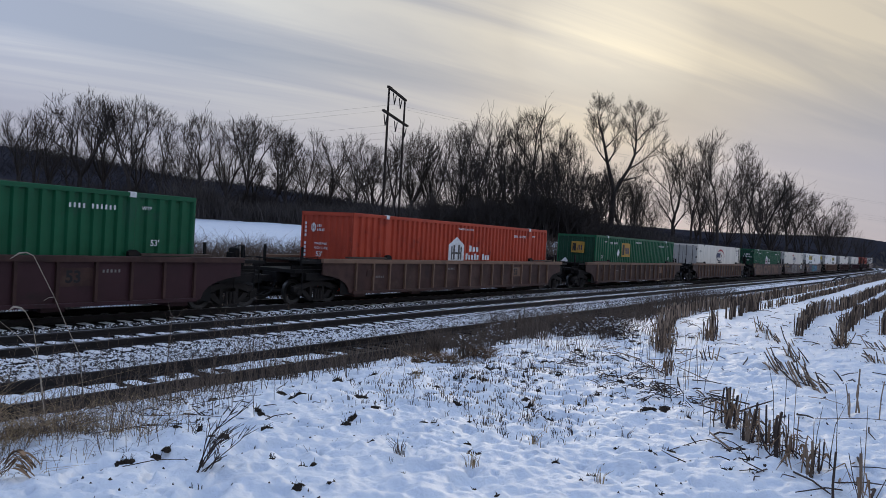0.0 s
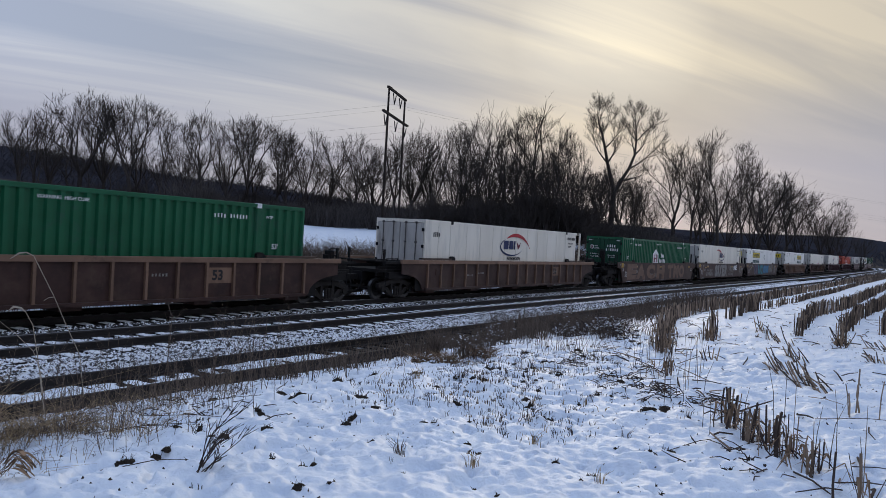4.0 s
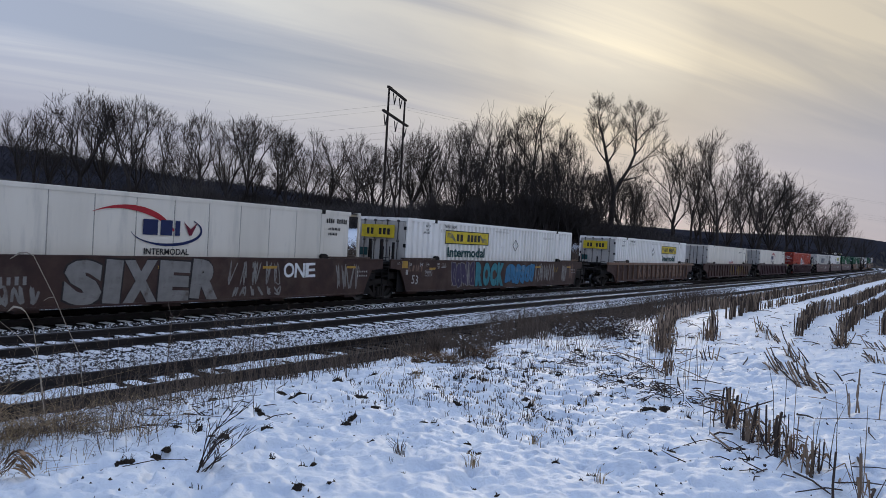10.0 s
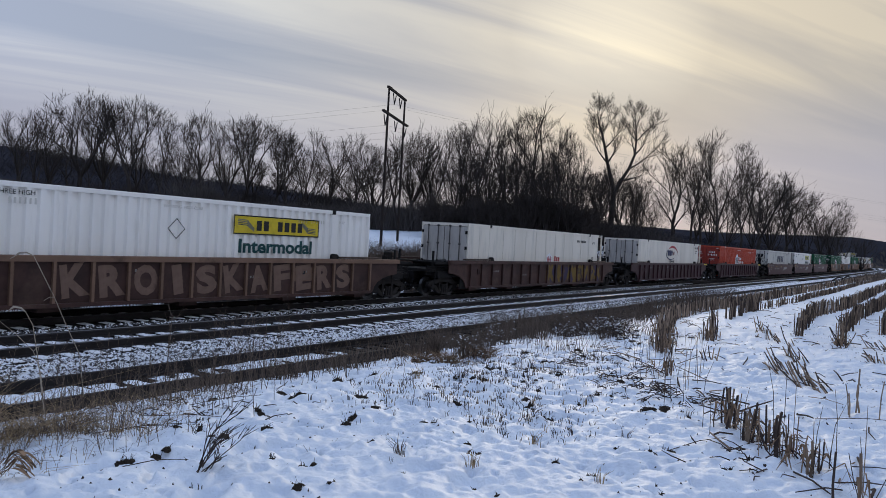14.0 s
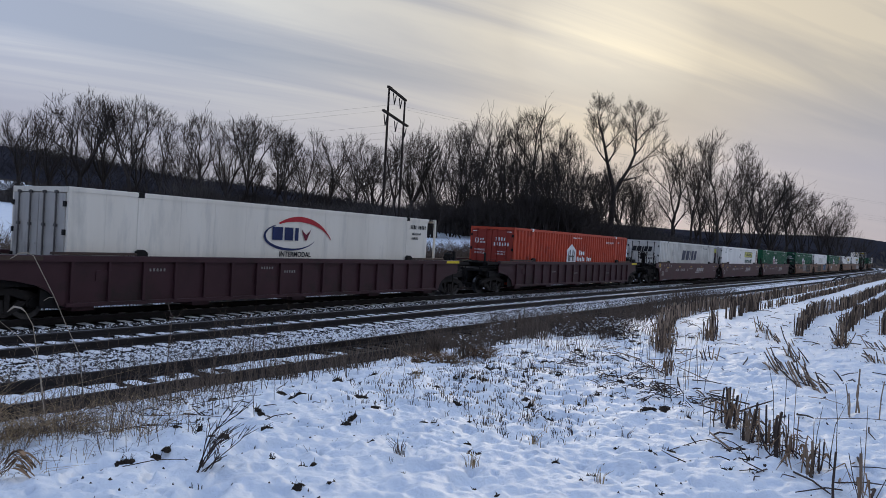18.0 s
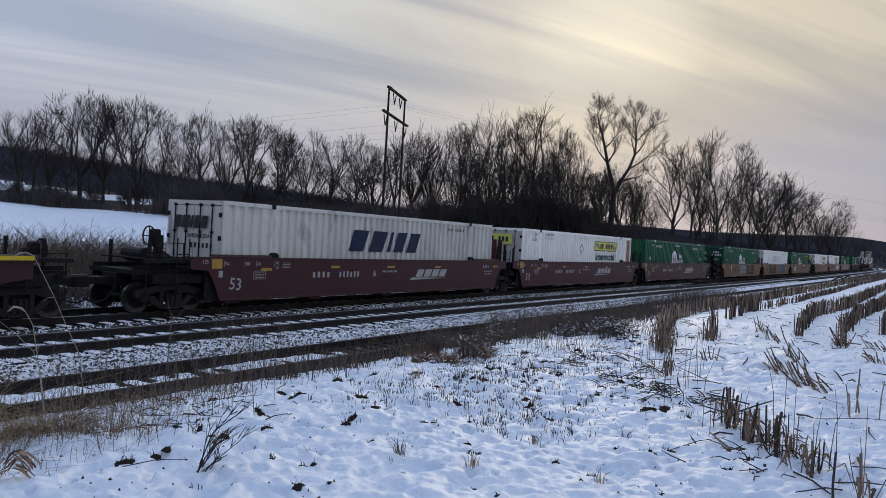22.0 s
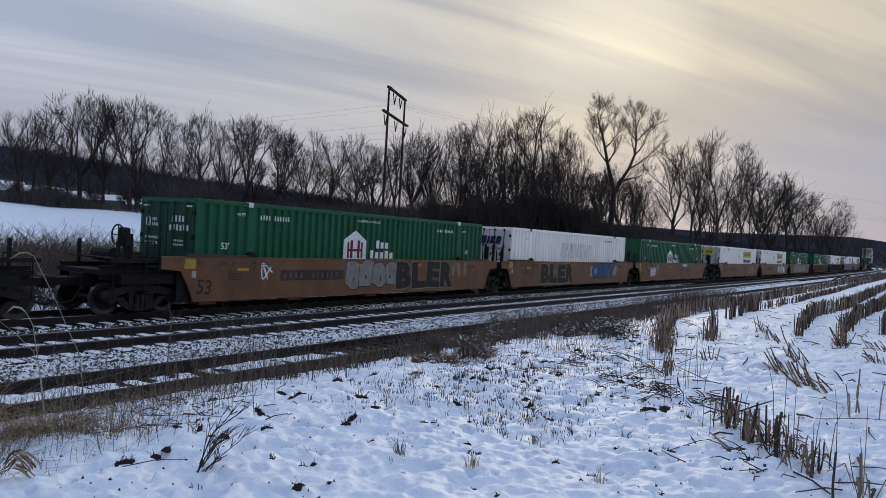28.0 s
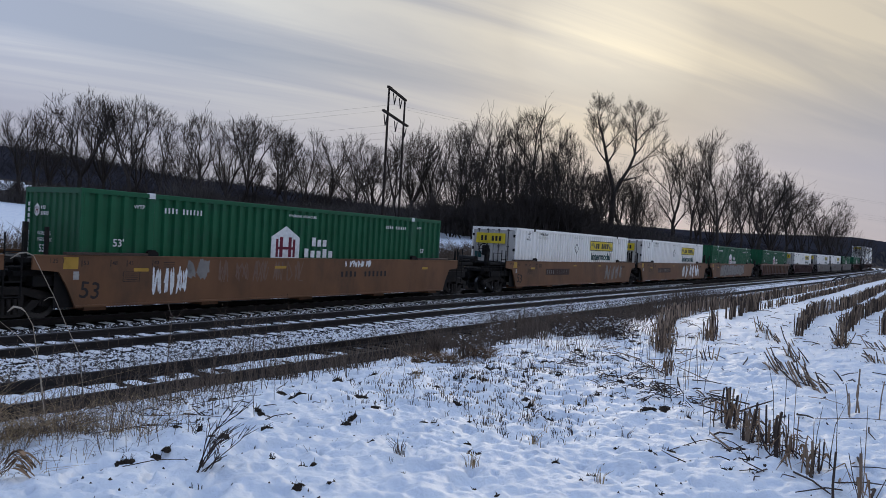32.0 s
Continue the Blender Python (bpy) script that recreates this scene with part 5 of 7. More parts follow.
def side_frame():
    sh = Shape()
    for s in (-1, 1):
        y0, y1 = (-1.10, -0.93) if s < 0 else (0.93, 1.10)
        chord = [(-1.12, 0.44), (-0.92, 0.44), (-0.34, 0.62), (0.34, 0.62), (0.92, 0.44), (1.12, 0.44)]
        sh.plate(chord + [(1.12, 0.60), (0.80, 0.69), (0.30, 0.81), (-0.30, 0.81), (-0.80, 0.69), (-1.12, 0.60)], y0, y1)
        for k in (1, -1):
            sh.plate([(k * -0.76, 0.46), (k * -0.64, 0.30), (k * -0.30, 0.10), (k * -0.30, 0.22), (k * -0.56, 0.48)][::k], y0, y1)
            sh.plate([(k * -0.36, 0.22), (k * -0.24, 0.22), (k * -0.24, 0.62), (k * -0.36, 0.62)][::k], y0, y1)
            sh.plate([(k * -1.04, 0.34), (k * -0.74, 0.34), (k * -0.74, 0.50), (k * -1.04, 0.50)][::k], min(y0, y1) - 0.01, max(y0, y1) + 0.01)
        sh.plate([(-0.30, 0.10), (0.30, 0.10), (0.30, 0.22), (-0.30, 0.22)], y0, y1)
        for x in (-0.14, 0.0, 0.14):
            sh.tube([(x, s * 1.13, 0.16), (x, s * 1.13, 0.52)], 0.055, 8)
        sh.box(-0.26, 0.26, min(s * 1.1, s * 1.17), max(s * 1.1, s * 1.17), 0.10, 0.16)
    sh.box(-0.20, 0.20, -0.93, 0.93, 0.50, 0.78)
    return sh.mesh("side_frames", GRIME)


WHEELSET, FRAMES = wheelset(), side_frame()
SLAT = Shape().box(-0.035, 0.035, -1.32, 1.3, 1.45, 1.49).mesh("slat", IRON)
WHEELS = []


def bogie(car, x):
    b = part("bogie", FRAMES, IRON, car, at=pose(x, 0, 0))
    for dx in (-0.89, 0.89):
        w = part("wheelset", WHEELSET, WHEEL, b, at=pose(dx, 0, 0.42))
        WHEELS.append((w, dx))
    return b


def coupler(car, x, sign):
    sh = Shape().box(min(x, x + sign * 0.75), max(x, x + sign * 0.75), -0.11, 0.11, 0.74, 0.94)
    k = x + sign * 0.75
    sh.chamfer(min(k, k + sign * 0.32), max(k, k + sign * 0.32), -0.2, 0.2, 0.68, 1.0, 0.05)
    part("coupler", sh, IRON, car)
    hose = Shape().tube([(x + sign * 0.1, -0.35, 0.75), (x + sign * 0.4, -0.38, 0.35), (x + sign * 0.75, -0.36, 0.28), (x + sign * 1.05, -0.34, 0.42)], 0.025, 6)
    part("air_hose", hose, IRON, car)


def brake_stand(car, x, sign, foot=1.2):
    """A slim post with a gear case, its hand wheel and a railed platform."""
    rise_by = foot - 1.2
    y = -0.62
    post = Shape().box(x - 0.05, x + 0.05, y - 0.12, y + 0.12, foot - 0.2, foot + 0.95)
    stand = part("brake_stand", post, IRON, car)
    part("gear_case", Shape().chamfer(min(x + sign * 0.05, x + sign * 0.26), max(x + sign * 0.05, x + sign * 0.26), y - 0.17, y + 0.17, foot + 0.62, foot + 1.12, 0.04), IRON, stand)
    ring = Shape()
    cz = 2.12 + rise_by
    pts = [(x + sign * 0.34, y + 0.27 * math.cos(a * 0.3927), cz + 0.27 * math.sin(a * 0.3927)) for a in range(17)]
    ring.tube(pts, 0.024, 6)
    for a in range(0, 16, 4):
        ring.tube([(x + sign * 0.30, y, cz), pts[a]], 0.016, 5)
    part("brake_wheel", ring, IRON, stand)
    part("chain_rod", Shape().tube([(x + sign * 0.16, y, foot + 0.62), (x + sign * 0.16, y + 0.05, foot - 0.3)], 0.018, 5), IRON, stand)
    tank = Shape().tube([(x - sign * 0.05, 0.05, foot + 0.35), (x - sign * 0.05, 0.95, foot + 0.35)], [0.20, 0.20], 12)
    part("air_reservoir", tank, IRON, car)
    rail = Shape().tube([(x + sign * 0.45, -1.25, foot - 0.15), (x + sign * 0.45, -1.25, foot + 0.75), (x - sign * 0.35, -1.25, foot + 0.75), (x - sign * 0.35, -1.25, foot - 0.1)], 0.018, 5)
    rail.tube([(x + sign * 0.45, -1.25, foot + 0.35), (x - sign * 0.35, -1.25, foot + 0.35)], 0.016, 5)
    part("platform_rail", rail, IRON, car)


def ladder(car, x, y=-1.44, top=2.1):
    sh = Shape()
    for dx in (-0.2, 0.2):
        sh.tube([(x + dx, y, 0.55), (x + dx, y, top)], 0.022, 6)
    for z in (0.6, 0.95, 1.3, 1.65):
        sh.tube([(x - 0.2, y, z), (x + 0.2, y, z)], 0.018, 5)
    part("ladder", sh, IRON, car)


def car_end(car, sign, paint, outer=True, half=9.74):
    """The deck over a bogie, its draft sill and fittings."""
    x0, x1 = 8.35, (10.75 if outer else 9.55)
    deck = Shape()
    deck.box(min(sign * x0, sign * x1), max(sign * x0, sign * x1), -1.1, 1.1, 1.06, 1.18)
    deck.box(min(sign * x0, sign * (x1 + 0.1)), max(sign * x0, sign * (x1 + 0.1)), -0.32, 0.32, 0.70, 1.06)
    deck.box(min(sign * 8.3, sign * (x1 - 0.4)), max(sign * 8.3, sign * (x1 - 0.4)), -1.25, 1.25, 0.82, 1.07)
    for y in (-0.95, 0.9):
        deck.box(min(sign * x0, sign * x1), max(sign * x0, sign * x1), y, y + 0.06, 0.92, 1.3)
    part("end_deck", deck, IRON, car)
    bulk = Shape().plate([(sign * 8.2, 0.5), (sign * 8.28, 0.5), (sign * 8.6, 1.5), (sign * 8.5, 1.5)][:: sign], -1.36, 1.36)
    part("bulkhead", bulk, IRON, car)
    grate = Shape()
    grate.box(min(sign * 8.6, sign * x1), max(sign * 8.6, sign * x1), -1.38, -1.32, 1.40, 1.50)
    walkway = part("walkway", grate, IRON, car)
    for i in range(7):
        x = sign * (8.75 + i * (x1 - 9.0) / 7)
        part("slat", SLAT, IRON, walkway, at=pose(x, 0, 0))
    for y in (-0.9, 0.9):
        part("guide_post", Shape().box(sign * 10.25 - 0.04, sign * 10.25 + 0.04, y - 0.035, y + 0.035, 1.15, 1.95) if outer else Shape().box(sign * 9.2 - 0.05, sign * 9.2 + 0.05, y - 0.05, y + 0.05, 1.15, 2.35), IRON, car)
    if not outer:
        part("guide_post", Shape().box(sign * 8.85 - 0.04, sign * 8.85 + 0.04, -1.25, -1.17, 1.5, 2.25), IRON, car)
    if outer:
        coupler(car, sign * 10.75, sign)
        rail = Shape().tube([(sign * 10.6, -1.3, 0.5), (sign * 10.6, -1.3, 1.62), (sign * 9.9, -1.3, 1.62), (sign * 9.9, -1.3, 1.2)], 0.02, 6)
        part("grab_iron", rail, IRON, car)


def guides(car):
    """Stops on the sill against which the container's corners rest."""
    for x in (-6.06, 6.06):
        for s in (-1, 1):
            y = s * 1.40
            sh = Shape().plate([(x - 0.16, 1.57), (x + 0.16, 1.57), (x + 0.16, 1.68), (x + 0.05, 1.75), (x - 0.08, 1.75), (x - 0.16, 1.70)], y - 0.06, y + 0.06)
            part("container_stop", sh, IRON, car)
    for a in (-1, 1):
        x0, x1 = sorted((a * 6.25, a * 8.5))
        part("sill_step", Shape().chamfer(x0, x1, -1.50, -1.33, 1.595, 1.66, 0.01), RUSTED, car)


def well_floor(car, paint):
    # added black plates that hide the container and keep the end gaps dark
    for s in (-1, 1):
        for a in (-1, 1):
            x0, x1 = sorted((a * 7.0, a * 8.7))
            part("dark_filler_plate", Shape().box(x0, x1, min(s * 1.335, s * 1.36), max(s * 1.335, s * 1.36), 0.30, 1.2), IRON, car)
    for x in (-7.6, -4.0, 0.0, 4.0, 7.6):
        part("cross_member", Shape().box(x - 0.3, x + 0.3, -1.36, 1.36, 0.20, 0.34), paint, car)


def ribbed_car(paint, sill, label, yellow=False, sprayed=None, seed=1, tags=()):
    car = thing("well_car", label, "rail car", "well cars of the train")
    arch = [(9.74, 1.02)] + [(9.62 - 1.32 * math.sin(radians(a)) * 1.0 + 0.0, 0.36 + 0.62 * math.cos(radians(a))) for a in (15, 35, 55, 72, 88)]
    right = [(x, z) for x, z in arch]
    outline = [(-8.12, 0.33), (8.12, 0.33)] + right[::-1] + [(9.74, 1.56), (-9.74, 1.56)] + [(-x, z) for x, z in right]
    for s in (-1, 1):
        y = s * 1.40
        side = part("side_wall", Shape().plate(outline, y - 0.025, y + 0.025), paint, car)
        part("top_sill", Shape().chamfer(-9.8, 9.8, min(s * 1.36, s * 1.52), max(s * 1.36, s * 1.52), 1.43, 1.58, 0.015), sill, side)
        part("bottom_sill", Shape().chamfer(-8.12, 8.12, min(s * 1.36, s * 1.50), max(s * 1.36, s * 1.50), 0.32, 0.42, 0.012), paint, side)
        rib = Shape().plate([(-0.038, 0.42), (0.038, 0.42), (0.038, 1.43), (-0.038, 1.43)], s * 1.44 - 0.07, s * 1.44 + 0.07).mesh("rib", sill if s < 0 else paint)
        for i in range(17):
            part("rib", rib, sill, side, at=pose(-8.0 + i * 1.0, 0, 0))
    well_floor(car, paint)
    guides(car)
    for sign in (-1, 1):
        car_end(car, sign, paint)
        bogie(car, sign * 9.62)
    brake_stand(car, 10.0, 1, 0.75)
    part("sill_notice", Shape().box(-9.75, -8.75, -1.524, -1.52, 1.455, 1.56), RUSTED if yellow else sill, car)
    part("sill_notice", Shape().box(8.7, 9.7, -1.524, -1.52, 1.455, 1.56), PAINT_YELLOW if yellow else sill, car)
    if not yellow:
        part("stencil_patch", Shape().box(4.1, 4.95, -1.4275, -1.4255, 0.82, 1.28), sill, car)
        write(car, "53", 4.22, -1.431, 0.92, 0.30, PAINT_BLACK, 0.012)
    part("data_plate", Shape().box(-7.35, -6.9, -1.46, -1.426, 0.95, 1.2), paint, car)
    rng = random.Random(seed)
    for k in range(3):
        x = -7 + rng.randint(0, 12) + 0.2
        tagged(part("stencil", bars(x, 1.05 + rng.uniform(-0.2, 0.2), 5, 0.08, 0.08, 0.03, -1.426), SPRAY_GREY, car), "row of small painted characters", kind="stuff")
    if sprayed:
        for mat, x0, x1, z0, z1, n, w in sprayed:
            spray(rng, car, -1.428, mat, x0, x1, z0, z1, n, w)
    for text, x0, x1, z, h, fill, edge, bold, lean, places in tags:
        tag(rng, car, text, x0, x1, z, h, -1.424, fill, edge, bold, lean, places)
    return car


def smooth_car(paint, label, lead, tail, marks=(), sprayed=(), seed=1, end_bogie=1, tags=()):
    """One unit of an articulated car; lead and tail say whether that end carries a coupler."""
    car = thing("well_car", label, "rail car", "well cars of the train")
    e0, e1 = (-9.3, 9.3)
    outline = [(-8.22, 0.33), (8.22, 0.33), (8.42, 0.78), (8.66, 1.18), (e1, 1.24), (e1, 1.56), (e0, 1.56), (e0, 1.24), (-8.66, 1.18), (-8.42, 0.78)]
    for s in (-1, 1):
        y = s * 1.45
        side = part("side_wall", Shape().plate(outline, y - 0.03, y + 0.03), paint, car)
        part("top_sill", Shape().chamfer(e0, e1, min(s * 1.40, s * 1.495), max(s * 1.40, s * 1.495), 1.545, 1.59, 0.012), paint, side)
        part("bottom_sill", Shape().chamfer(-8.22, 8.22, min(s * 1.40, s * 1.50), max(s * 1.40, s * 1.50), 0.30, 0.36, 0.01), paint, side)
    well_floor(car, paint)
    guides(car)
    for sign, outer in ((-1, lead), (1, tail)):
        car_end(car, sign, paint, outer)
        if outer:
            bogie(car, sign * 9.62)
    if end_bogie:
        bogie(car, end_bogie * 9.62)
    if lead:
        brake_stand(car, -9.75, -1)
        ladder(car, -9.55)
    ladder(car, 9.52)
    rng = random.Random(seed)
    YC = -1.481
    faded = SPRAY_DARK if paint is CAR_TAN else STENCIL
    for text, x, z, h in (("125  T", -8.91, 1.40, 0.11), ("53", -8.05, 1.35, 0.11), ("48", -7.27, 1.35, 0.11), ("45", -6.81, 1.35, 0.11), ("40", -6.04, 1.37, 0.11), ("20", -6.03, 1.23, 0.10)):
        write(car, text, x, YC, z, h, faded)
    for x in (-8.1, -7.32, -6.86, -6.09):
        part("length_tick", Shape().box(x, x + 0.02, YC - 0.003, YC, 1.31, 1.48), faded, car)
    part("reflector", Shape().box(-8.56, -8.18, YC + 0.0005, YC + 0.0015, 1.25, 1.54), PAINT_GOLD, car)
    part("reflector", Shape().box(-6.64, -6.2, YC - 0.003, YC, 1.18, 1.27), PAINT_GOLD, car)
    part("placard", Shape().box(-8.3, -8.15, YC - 0.003, YC, 0.99, 1.19), STENCIL, car)
    frame_lines = Shape()
    for x0, x1, z0, z1 in ((-6.95, -6.45, 0.92, 0.935), (-6.95, -6.45, 1.165, 1.18), (-6.95, -6.935, 0.935, 1.165), (-6.465, -6.45, 0.935, 1.165)):
        frame_lines.box(x0, x1, YC - 0.003, YC, z0, z1)
    part("notice_frame", frame_lines, faded, car)
    for i in range(4):
        part("notice_line", Shape().box(-6.9, -6.52, YC - 0.003, YC, 0.96 + 0.05 * i, 0.975 + 0.05 * i), faded, car)
        part("notice_line", Shape().box(-5.74, -5.38, YC - 0.003, YC, 1.27 + 0.05 * i, 1.285 + 0.05 * i), faded, car)
    for kind, *a in marks:
        if kind == "text":
            text, x, z, h, mat = a
            write(car, text, x, YC, z, h, mat, 0.004, lean=0.2 if text == "53" else 0.0)
        elif kind == "bars":
            x, z, n, w, h, mat = a
            tagged(part("stencil", bars(x, z, n, w, h, w * 0.4, YC), mat, car), "row of small painted characters", kind="stuff")
        elif kind == "plate":
            x0, x1, z0, z1, mat = a
            part("reflector", Shape().box(x0, x1, YC - 0.003, YC, z0, z1), mat, car)
        elif kind == "slant":
            x, z, h, mat = a
            for sh in slants(x, z, (0.46,) * 4, h, 0.55, 0.1, YC):
                part("mark_block", sh, mat, car)
            part("mark_underline", Shape().plate([(x - 0.4, z - 0.12), (x + 2.4, z - 0.06), (x - 0.25, z - 0.02)], YC - 0.003, YC), mat, car)
    for mat, x0, x1, z0, z1, n, w in sprayed:
        spray(rng, car, YC, mat, x0, x1, z0, z1, n, w)
    for text, x0, x1, z, h, fill, edge, bold, lean, places in tags:
        tag(rng, car, text, x0, x1, z, h, YC, fill, edge, bold, lean, places)
    return car


# The train: where each container's leading corner stands at 16 s, its kind and its car.
SPEED = 10.4765
CARS = []


def load(s, box, car, deck=0.36):
    CARS.append((s, box, car, deck))


def bnsf_marks(letter):
    return [("text", "53", -7.91, 0.64, 0.36, STENCIL), ("bars", -4.3, 0.94, 4, 0.17, 0.2, STENCIL), ("bars", -2.95, 0.94, 6, 0.14, 0.2, STENCIL), ("text", letter, -1.07, 0.95, 0.22, STENCIL), ("slant", 1.7, 0.9, 0.3, STENCIL),
            ("text", "WELL LD LMT 110,400", -0.5, 1.1, 0.07, STENCIL), ("plate", -3.41, -2.95, 1.26, 1.34, PAINT_GOLD), ("plate", -0.2, 0.26, 1.26, 1.34, PAINT_GOLD), ("plate", 3.1, 3.5, 1.26, 1.34, PAINT_GOLD), ("plate", 8.0, 8.5, 1.28, 1.36, PAINT_GOLD),
            ("bars", 7.1, 1.25, 4, 0.1, 0.14, STENCIL), ("bars", 7.2, 0.95, 6, 0.09, 0.05, STENCIL), ("bars", 7.2, 1.08, 6, 0.09, 0.05, STENCIL)]


def tan_marks(n):
    return [("text", "53", -8.15, 0.55, 0.42, SPRAY_DARK), ("plate", -4.85, -1.75, 0.86, 1.2, CAR_RUSTY), ("bars", -4.7, 0.93, 4, 0.18, 0.2, SPRAY_GREY), ("bars", -3.4, 0.93, 6, 0.17, 0.2, SPRAY_GREY), ("plate", -1.2, -0.8, 1.33, 1.4, PAINT_GOLD), ("plate", 2.6, 3.0, 1.33, 1.4, PAINT_GOLD), ("bars", 6.6, 1.25, 5, 0.1, 0.12, SPRAY_DARK)]


def rusty_marks():
    return [("text", "53", -7.91, 0.64, 0.36, STENCIL), ("bars", -5.95, 0.88, 4, 0.13, 0.2, SPRAY_GREY), ("bars", -5.1, 0.88, 6, 0.13, 0.2, SPRAY_GREY), ("plate", -6.0, -5.4, 1.25, 1.33, PAINT_GOLD), ("plate", -0.6, 0.0, 1.25, 1.33, PAINT_GOLD), ("plate", 3.2, 3.8, 1.25, 1.33, PAINT_GOLD), ("plate", 7.2, 7.7, 1.25, 1.33, PAINT_GOLD), ("bars", 7.8, 1.1, 5, 0.09, 0.06, STENCIL), ("bars", 7.8, 0.95, 5, 0.09, 0.06, STENCIL)]


def build_train():
    green_d, green_f = hub_green(True), hub_green(False)
    orange_d, orange_f = hub_orange(True), hub_orange(False)
    arc_a, panel_a = white_arc(), yellow_panel_white()
    again = lambda ob: copy_thing(ob, Matrix())
    ribbed = "brown ribbed well car, dusty with a tan top sill"
    maroon = "dark maroon ribbed well car with yellow end plates"
    load(-196.74, green_f, ribbed_car(CAR_MAROON, CAR_BROWN, "dark brown ribbed well car", seed=1))
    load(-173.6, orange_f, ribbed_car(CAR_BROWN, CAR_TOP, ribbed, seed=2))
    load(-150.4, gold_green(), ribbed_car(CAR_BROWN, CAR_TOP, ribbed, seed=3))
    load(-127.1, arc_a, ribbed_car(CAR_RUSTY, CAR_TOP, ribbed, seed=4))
    load(-103.8, again(green_d), smooth_car(CAR_RUSTY, "rusty smooth-sided well car with huge cream painted shapes", True, False, rusty_marks(), [(SPRAY_GREY, -2.6, -1.0, 0.5, 0.85, 5, 0.04)], 21, 1, [("EACH", 0, 1.9, 0.42, 1.06, SPRAY_TAN, None, 0.11, 0.0, (-6.5, -4.6, -2.5, -0.2)), ("TMO", 0, 1.42, 0.42, 1.06, SPRAY_TAN, None, 0.10, 0.0, (2.25, 3.75, 5.25))]))
    load(-84.6, white_arc(True), smooth_car(CAR_RUSTY, "rusty smooth-sided well car covered in silver graffiti", False, False, rusty_marks(), [(SPRAY_GREY, 1.7, 4.0, 0.75, 1.5, 6, 0.035), (SPRAY_GREY, 6.6, 8.0, 0.5, 1.4, 5, 0.045), (SPRAY_GREY, -6.4, -3.8, 0.42, 0.85, 7, 0.07), (SPRAY_TAN, -8.0, -6.8, 0.75, 1.5, 3, 0.08), (SPRAY_GREY, 1.9, 4.0, 0.42, 0.7, 6, 0.05)], 22, 1, [("SIXER", -3.2, 1.6, 0.38, 1.12, SPRAY_GREY, SPRAY_DARK, 0.11, 0.08, ()), ("ONE", 4.1, 5.6, 0.95, 0.48, PAINT_WHITE, None, 0.015, 0.0, ())]))
    load(-65.5, yellow_panel_white(False, 2.77, True), smooth_car(CAR_RUSTY, "brown smooth-sided well car with blue and violet graffiti", False, True, rusty_marks()[:1] + rusty_marks()[5:], [(SPRAY_PURPLE, -4.9, -3.0, 0.42, 1.5, 5, 0.36), (SPRAY_GREY, -5.0, -2.9, 0.42, 1.5, 5, 0.05), (SPRAY_BLUE, 0.0, 3.05, 0.5, 1.5, 6, 0.44), (SPRAY_GREY, 3.2, 5.4, 0.55, 1.45, 9, 0.05), (SPRAY_GOLD, 5.4, 5.9, 1.0, 1.3, 2, 0.05), (SPRAY_GREY, 6.5, 7.1, 0.5, 1.4, 3, 0.06), (SPRAY_TAN, 7.5, 8.1, 0.6, 1.5, 3, 0.05), (SPRAY_TAN, -8.1, -7.1, 1.1, 1.38, 5, 0.04)], 23, 0, [("ROCK", -2.9, -0.2, 0.40, 1.1, SPRAY_TEAL, SPRAY_DARK, 0.12, 0.0, ())]))
    load(-42.15, again(panel_a), ribbed_car(CAR_BROWN, CAR_TOP, "brown ribbed well car with a faded painted shape in each bay", seed=5, tags=[("KROISKAFERS", 0, 0.72, 0.50, 0.80, SPRAY_TAN, None, 0.06, -0.28, tuple(-3.5 + i for i in range(11)))]))
    load(-18.9, white_plain(), ribbed_car(CAR_BROWN, CAR_BROWN, "brown ribbed well car with yellow and violet graffiti", sprayed=[(SPRAY_GOLD, 0.2, 7.6, 0.5, 1.36, 8, 0.24), (SPRAY_PURPLE, 0.2, 7.6, 0.5, 1.36, 8, 0.2), (SPRAY_GOLD, 0.4, 7.6, 0.5, 1.36, 8, 0.07)], seed=6))
    load(4.2, white_arc(False, False), ribbed_car(CAR_MAROON, CAR_MAROON, maroon, True, seed=7))
    load(27.45, orange_d, ribbed_car(CAR_MAROON, CAR_MAROON, maroon, True, seed=8))
    red = "oxide-red smooth-sided well car with white stencils"
    load(50.9, slanted_mark(True), smooth_car(CAR_RED, red, True, False, bnsf_marks("A"), seed=24))
    load(70.25, yellow_panel_white(True, 9.6, True, True), smooth_car(CAR_RED, red, False, False, bnsf_marks("C"), seed=25))
    load(89.5, again(green_f), smooth_car(CAR_RED, red, False, True, bnsf_marks("B"), seed=26, end_bogie=0))
    # a maroon frame that stands over the joint behind the first red unit
    unit = CARS[-3][2]
    frame_part = part("end_frame", Shape().chamfer(8.8, 8.88, -1.15, -0.90, 1.18, 2.62, 0.02).chamfer(9.35, 9.43, -1.15, -0.90, 1.18, 2.62, 0.02).box(8.88, 9.35, -0.96, -0.91, 1.18, 1.6), CAR_RED, unit)
    for x in (8.84, 9.39):
        part("edge_strip", Shape().box(x - 0.012, x + 0.012, -1.16, -1.151, 1.2, 2.58), STENCIL, frame_part)
    tan = "weathered tan smooth-sided well car "
